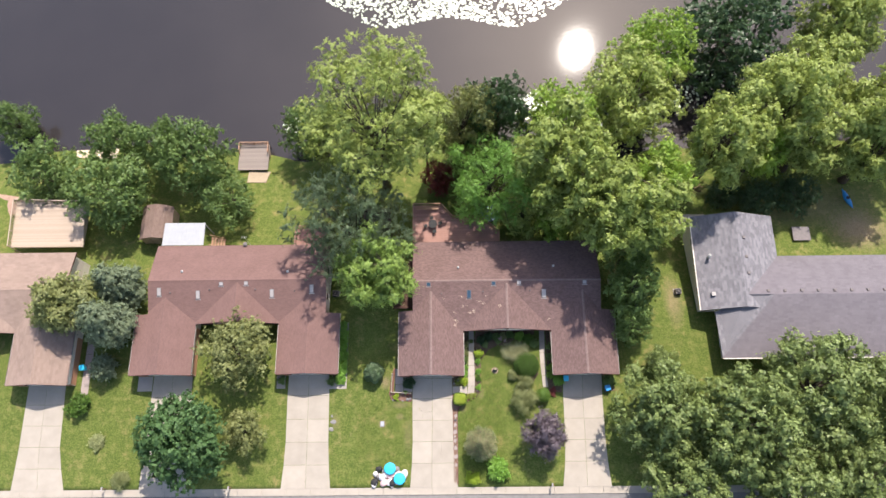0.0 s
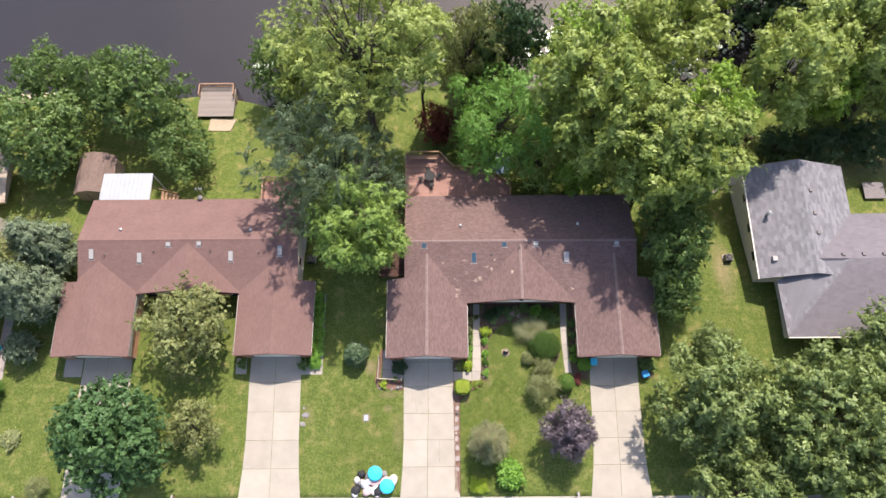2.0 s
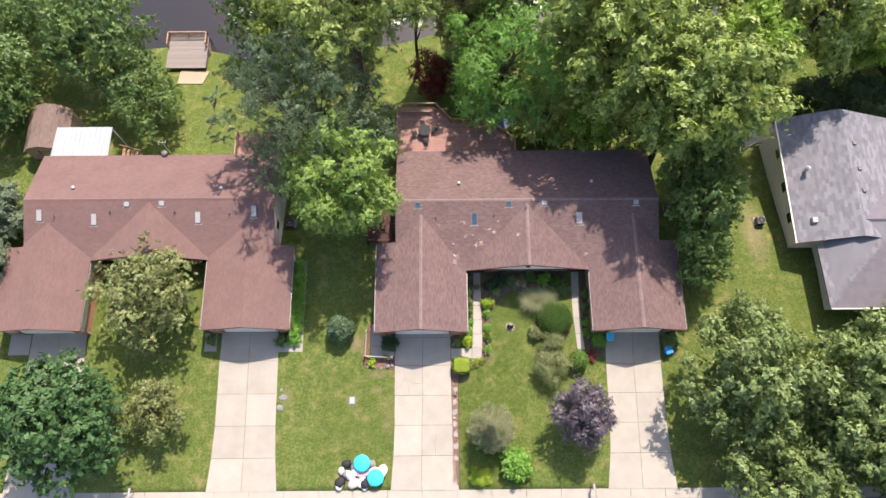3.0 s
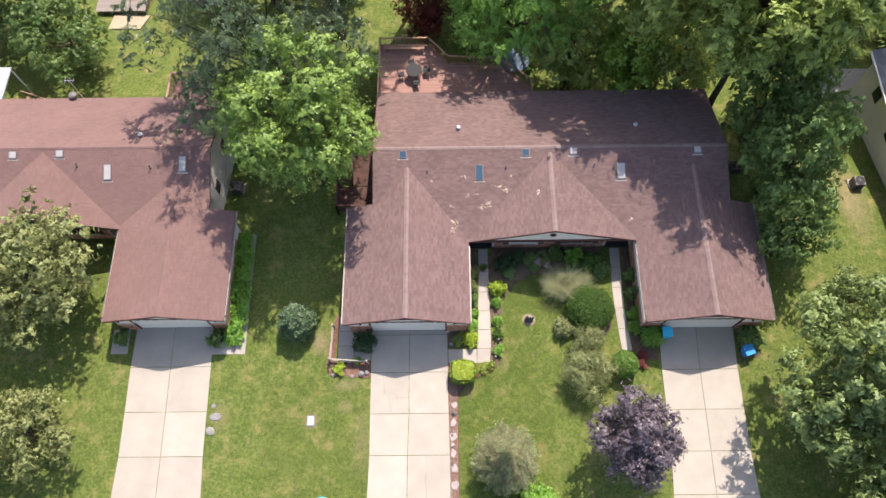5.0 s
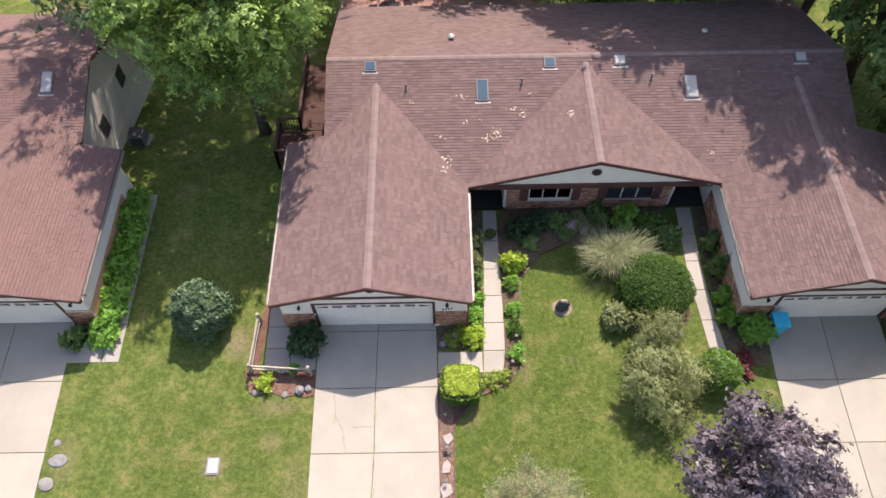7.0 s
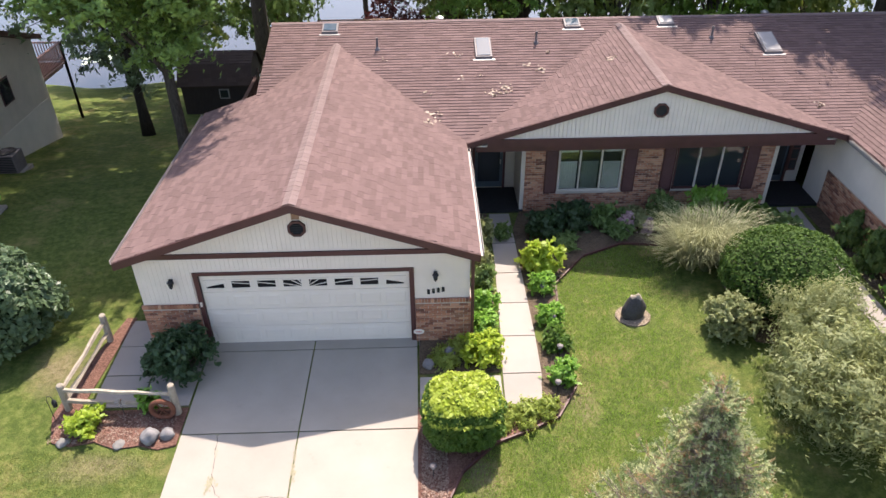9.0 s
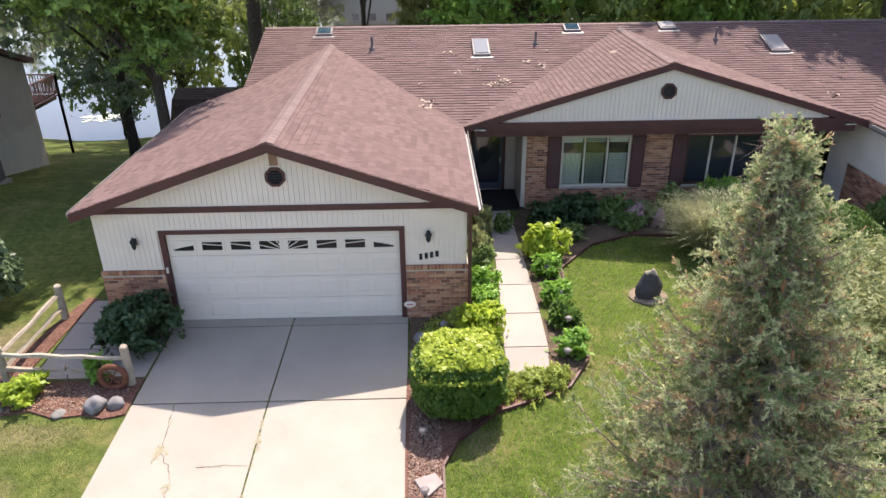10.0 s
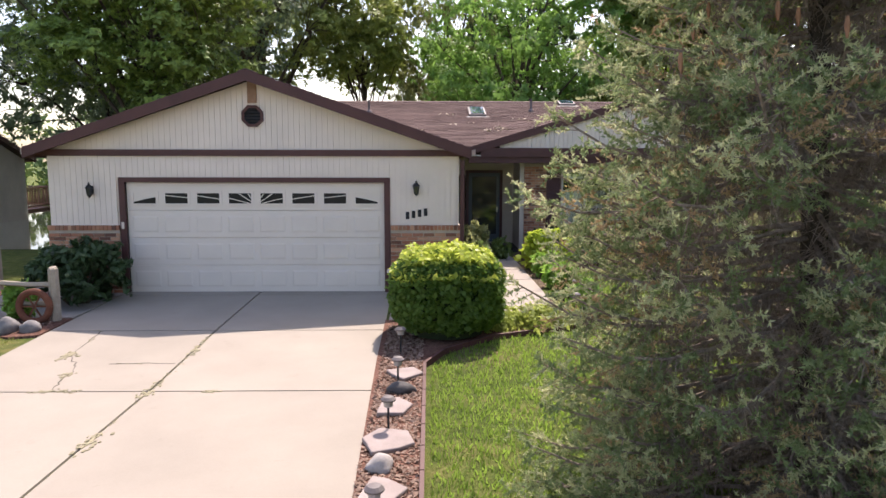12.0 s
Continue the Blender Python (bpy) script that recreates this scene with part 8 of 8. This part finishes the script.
# ---------------------------------------------------------------- lily pads, leaf litter, grass
def pads():
    rs = np.random.RandomState(2)
    m = Mesh()
    groups = [(2.8, 63.5, 20.5, 6.0, 3000), (16.6, 42.5, 5.0, 2.2, 260), (31.5, 41.0, 3.6, 3.2, 260), (-21.6, 39.8, 1.5, 1.3, 70), (37.0, 44.0, 5.0, 3.0, 120), (24.0, 41.0, 4.0, 2.0, 120), (-2.0, 39.5, 5.0, 1.6, 120)]
    for cx, cy, rx, ry, n in groups:
        for _ in range(n):
            a, r = rs.uniform(0, 6.283), rs.rand() ** 0.6
            x, y = cx + rx * r * math.cos(a), cy + ry * r * math.sin(a) * (1 + 0.25 * math.sin(a * 5))
            q = rs.uniform(0.1, 0.3)
            s = rs.uniform(0, 6)
            m.poly([(x + q * math.cos(s + k * 0.785) * (0.35 if k == 0 else 1), y + q * math.sin(s + k * 0.785) * (0.35 if k == 0 else 1), LAKE + 0.012 + 0.012 * rs.rand()) for k in range(8)])
    return m


tagged(part("lily_pads", pads(), M_LILY), "pale lily pads floating on the lake", "water lilies", "", "stuff")


def litter():
    """Dry leaves and seed pods lying on the roof."""
    rs = np.random.RandomState(6)
    pos = []
    for x, y, n, s in ((3.9, 9.5, 14, 0.18), (5.35, 7.7, 40, 0.3), (5.0, 7.5, 22, 0.2), (6.65, 8.7, 26, 0.26), (6.2, 8.9, 10, 0.14), (8.7, 8.25, 22, 0.26), (3.2, 6.5, 20, 0.28), (3.05, 6.0, 14, 0.2), (1.6, 9.3, 6, 0.12), (7.0, 9.6, 8, 0.2), (4.6, 8.4, 6, 0.1), (4.0, 8.3, 6, 0.12), (14.9, 6.6, 12, 0.25), (2.9, 7.6, 8, 0.2)):
        for _ in range(int(n * 0.7)):
            px, py = x + rs.normal() * s * 0.55, y + rs.normal() * s * 0.45
            zc = 4.42 - 0.2946 * abs(px - 9.65)
            zg = ZG - 0.341 * abs(px)
            z = max(zmain(py), zc if abs(px - 9.65) < 5.6 else 0, zg if abs(px) < 4.1 else 0)
            pos.append((px, py, z + 0.035))
    pos = np.array(pos)
    return quads("roof_litter", leaf_quads(rs, pos, np.tile((0, 0, 1.0), (len(pos), 1)), 0.07, 1.6, 0.8, 0.4))


L_DRY = leaf_mat("dry_leaf", (0.35, 0.26, 0.19), (0.62, 0.5, 0.4), 0.8, 0.1, 3.0)
tagged(part("roof_litter", litter(), L_DRY), "dry pale leaf litter lying on the roof", "leaf litter", "", "stuff")


def blades(name, n, x0, x1, y0, y1, inside, h=0.07, seed=1):
    rs = np.random.RandomState(seed)
    p = np.stack([rs.uniform(x0, x1, n), rs.uniform(y0, y1, n)], axis=1)
    p = np.array([q for q in p if inside(q[0], q[1])])
    n = len(p)
    z = np.array([gz(a, b) for a, b in p])
    a = rs.uniform(0, 6.283, n)
    w = np.stack([np.cos(a), np.sin(a), np.zeros(n)], axis=1) * 0.008
    tip = np.stack([rs.normal(size=n) * 0.022, rs.normal(size=n) * 0.022, h * rs.uniform(0.5, 1.2, n)], axis=1)
    b = np.stack([p[:, 0], p[:, 1], z - 0.005], axis=1)
    return quads(name, np.stack([b - w, b + w, b + tip * 0.7 + w * 0.7, b + tip - w * 0.2], axis=1))


def on_lawn(x, y):
    if y < -13.3:
        return False
    if x < 3.3 or (y > -4.6 and x < np.interp(y, (-4.6, -4.0, -3.3, -3.02, -2.65, -1.75, 0.3, 2.1), (3.3, 3.55, 4.27, 4.95, 5.72, 6.28, 6.26, 6.4)) + 0.04):
        return False
    if (x - 8.12) ** 2 + (y - 0.68) ** 2 < 0.36 or x > 9.8:
        return False
    if x > 8.3 and (x - 8.3) / 1.5 > (math.sin(x * 57.3 + y * 91.7) * 43758.5) % 1.0:
        return False
    return y < np.interp(x, (6.3, 7.35, 8.6, 9.8), (2.0, 3.35, 3.95, 3.85))


tagged(part("lawn_blades", blades("lawn_blades", 76000, 3.2, 9.8, -13.2, 4.0, on_lawn), L_GRASS), "short green grass blades of the front lawn", "grass", "", "stuff")


def moss():
    """Flat tufts of yellowing moss and weeds in the driveway joints."""
    rs = np.random.RandomState(12)
    m = Mesh()
    spots = ((0.03, -3.5, 34, 0.018, 0.3, 0.03), (0.05, -3.95, 30, 0.03, 0.12, 0.035), (0.05, -4.8, 26, 0.018, 0.35, 0.024), (0.04, -5.5, 34, 0.04, 0.14, 0.04), (0.03, -6.9, 34, 0.045, 0.12, 0.04), (0.03, -6.2, 14, 0.02, 0.3, 0.022), (-1.57, -4.1, 40, 0.055, 0.11, 0.04), (-1.64, -3.4, 8, 0.02, 0.1, 0.025), (-1.2, -4.93, 18, 0.05, 0.06, 0.035), (-1.12, -5.5, 22, 0.07, 0.025, 0.035), (-0.88, -5.5, 12, 0.07, 0.02, 0.03), (0.75, -5.52, 16, 0.07, 0.025, 0.035), (-1.7, -2.85, 8, 0.06, 0.02, 0.025), (-0.6, -4.46, 9, 0.14, 0.012, 0.02), (-16.1, -2.3, 14, 0.4, 0.02, 0.06), (-15.8, -5.25, 14, 0.4, 0.02, 0.07), (-16.1, -8.05, 10, 0.5, 0.02, 0.06))
    for x, y, n, sx, sy, r in spots:
        for _ in range(n):
            cx, cy = x + rs.normal() * sx, y + rs.normal() * sy
            q = r * 0.62 * rs.uniform(0.5, 1.4)
            z = zs(cy) + 0.006 + 0.002 * rs.rand()
            pts = [(cx + q * rs.uniform(0.5, 1.1) * math.cos(k * 0.7) * (1.6 if sx > sy else 0.8), cy + q * rs.uniform(0.5, 1.1) * math.sin(k * 0.7) * (0.7 if sx > sy else 1.5), z) for k in range(9)]
            m.prism(pts, (0, 0, -0.012))
    return m


tagged(part("joint_moss", moss(), plain("dry_moss", (0.27, 0.245, 0.16), 0.95, 0.35, 14, 90, bump=0.8)), "yellowing moss in the driveway joints", "moss", "", "stuff")
tagged(part("lawn_blades", blades("lawn_blades", 22000, -9.5, -2.7, -11.0, -3.2, lambda x, y: True, 0.05, 4), L_GRASSDRY), "short yellowing grass blades beside the driveway", "grass", "", "stuff")


def chips():
    """Loose bark chips over the mulch beds nearest the driveway."""
    rs = np.random.RandomState(9)
    n = 7200
    x = np.concatenate([rs.uniform(2.66, 3.2, n), rs.uniform(-5.3, -2.7, 900)])
    y = np.concatenate([rs.uniform(-13.0, -2.6, n), rs.uniform(-3.0, -2.2, 900)])
    z = np.array([gz(a, b) + 0.045 for a, b in zip(x, y)])
    pos = np.stack([x, y, z], axis=1)
    return quads("mulch_chips", leaf_quads(rs, pos, np.tile((0, 0, 1.0), (len(pos), 1)), 0.026, 2.2, 0.7, 0.4))


tagged(part("mulch_chips", chips(), leaf_mat("bark_chip", (0.13, 0.075, 0.055), (0.38, 0.27, 0.21), 0.9, 0.05, 3.0)), "loose red-brown bark chips", "mulch", "", "stuff")
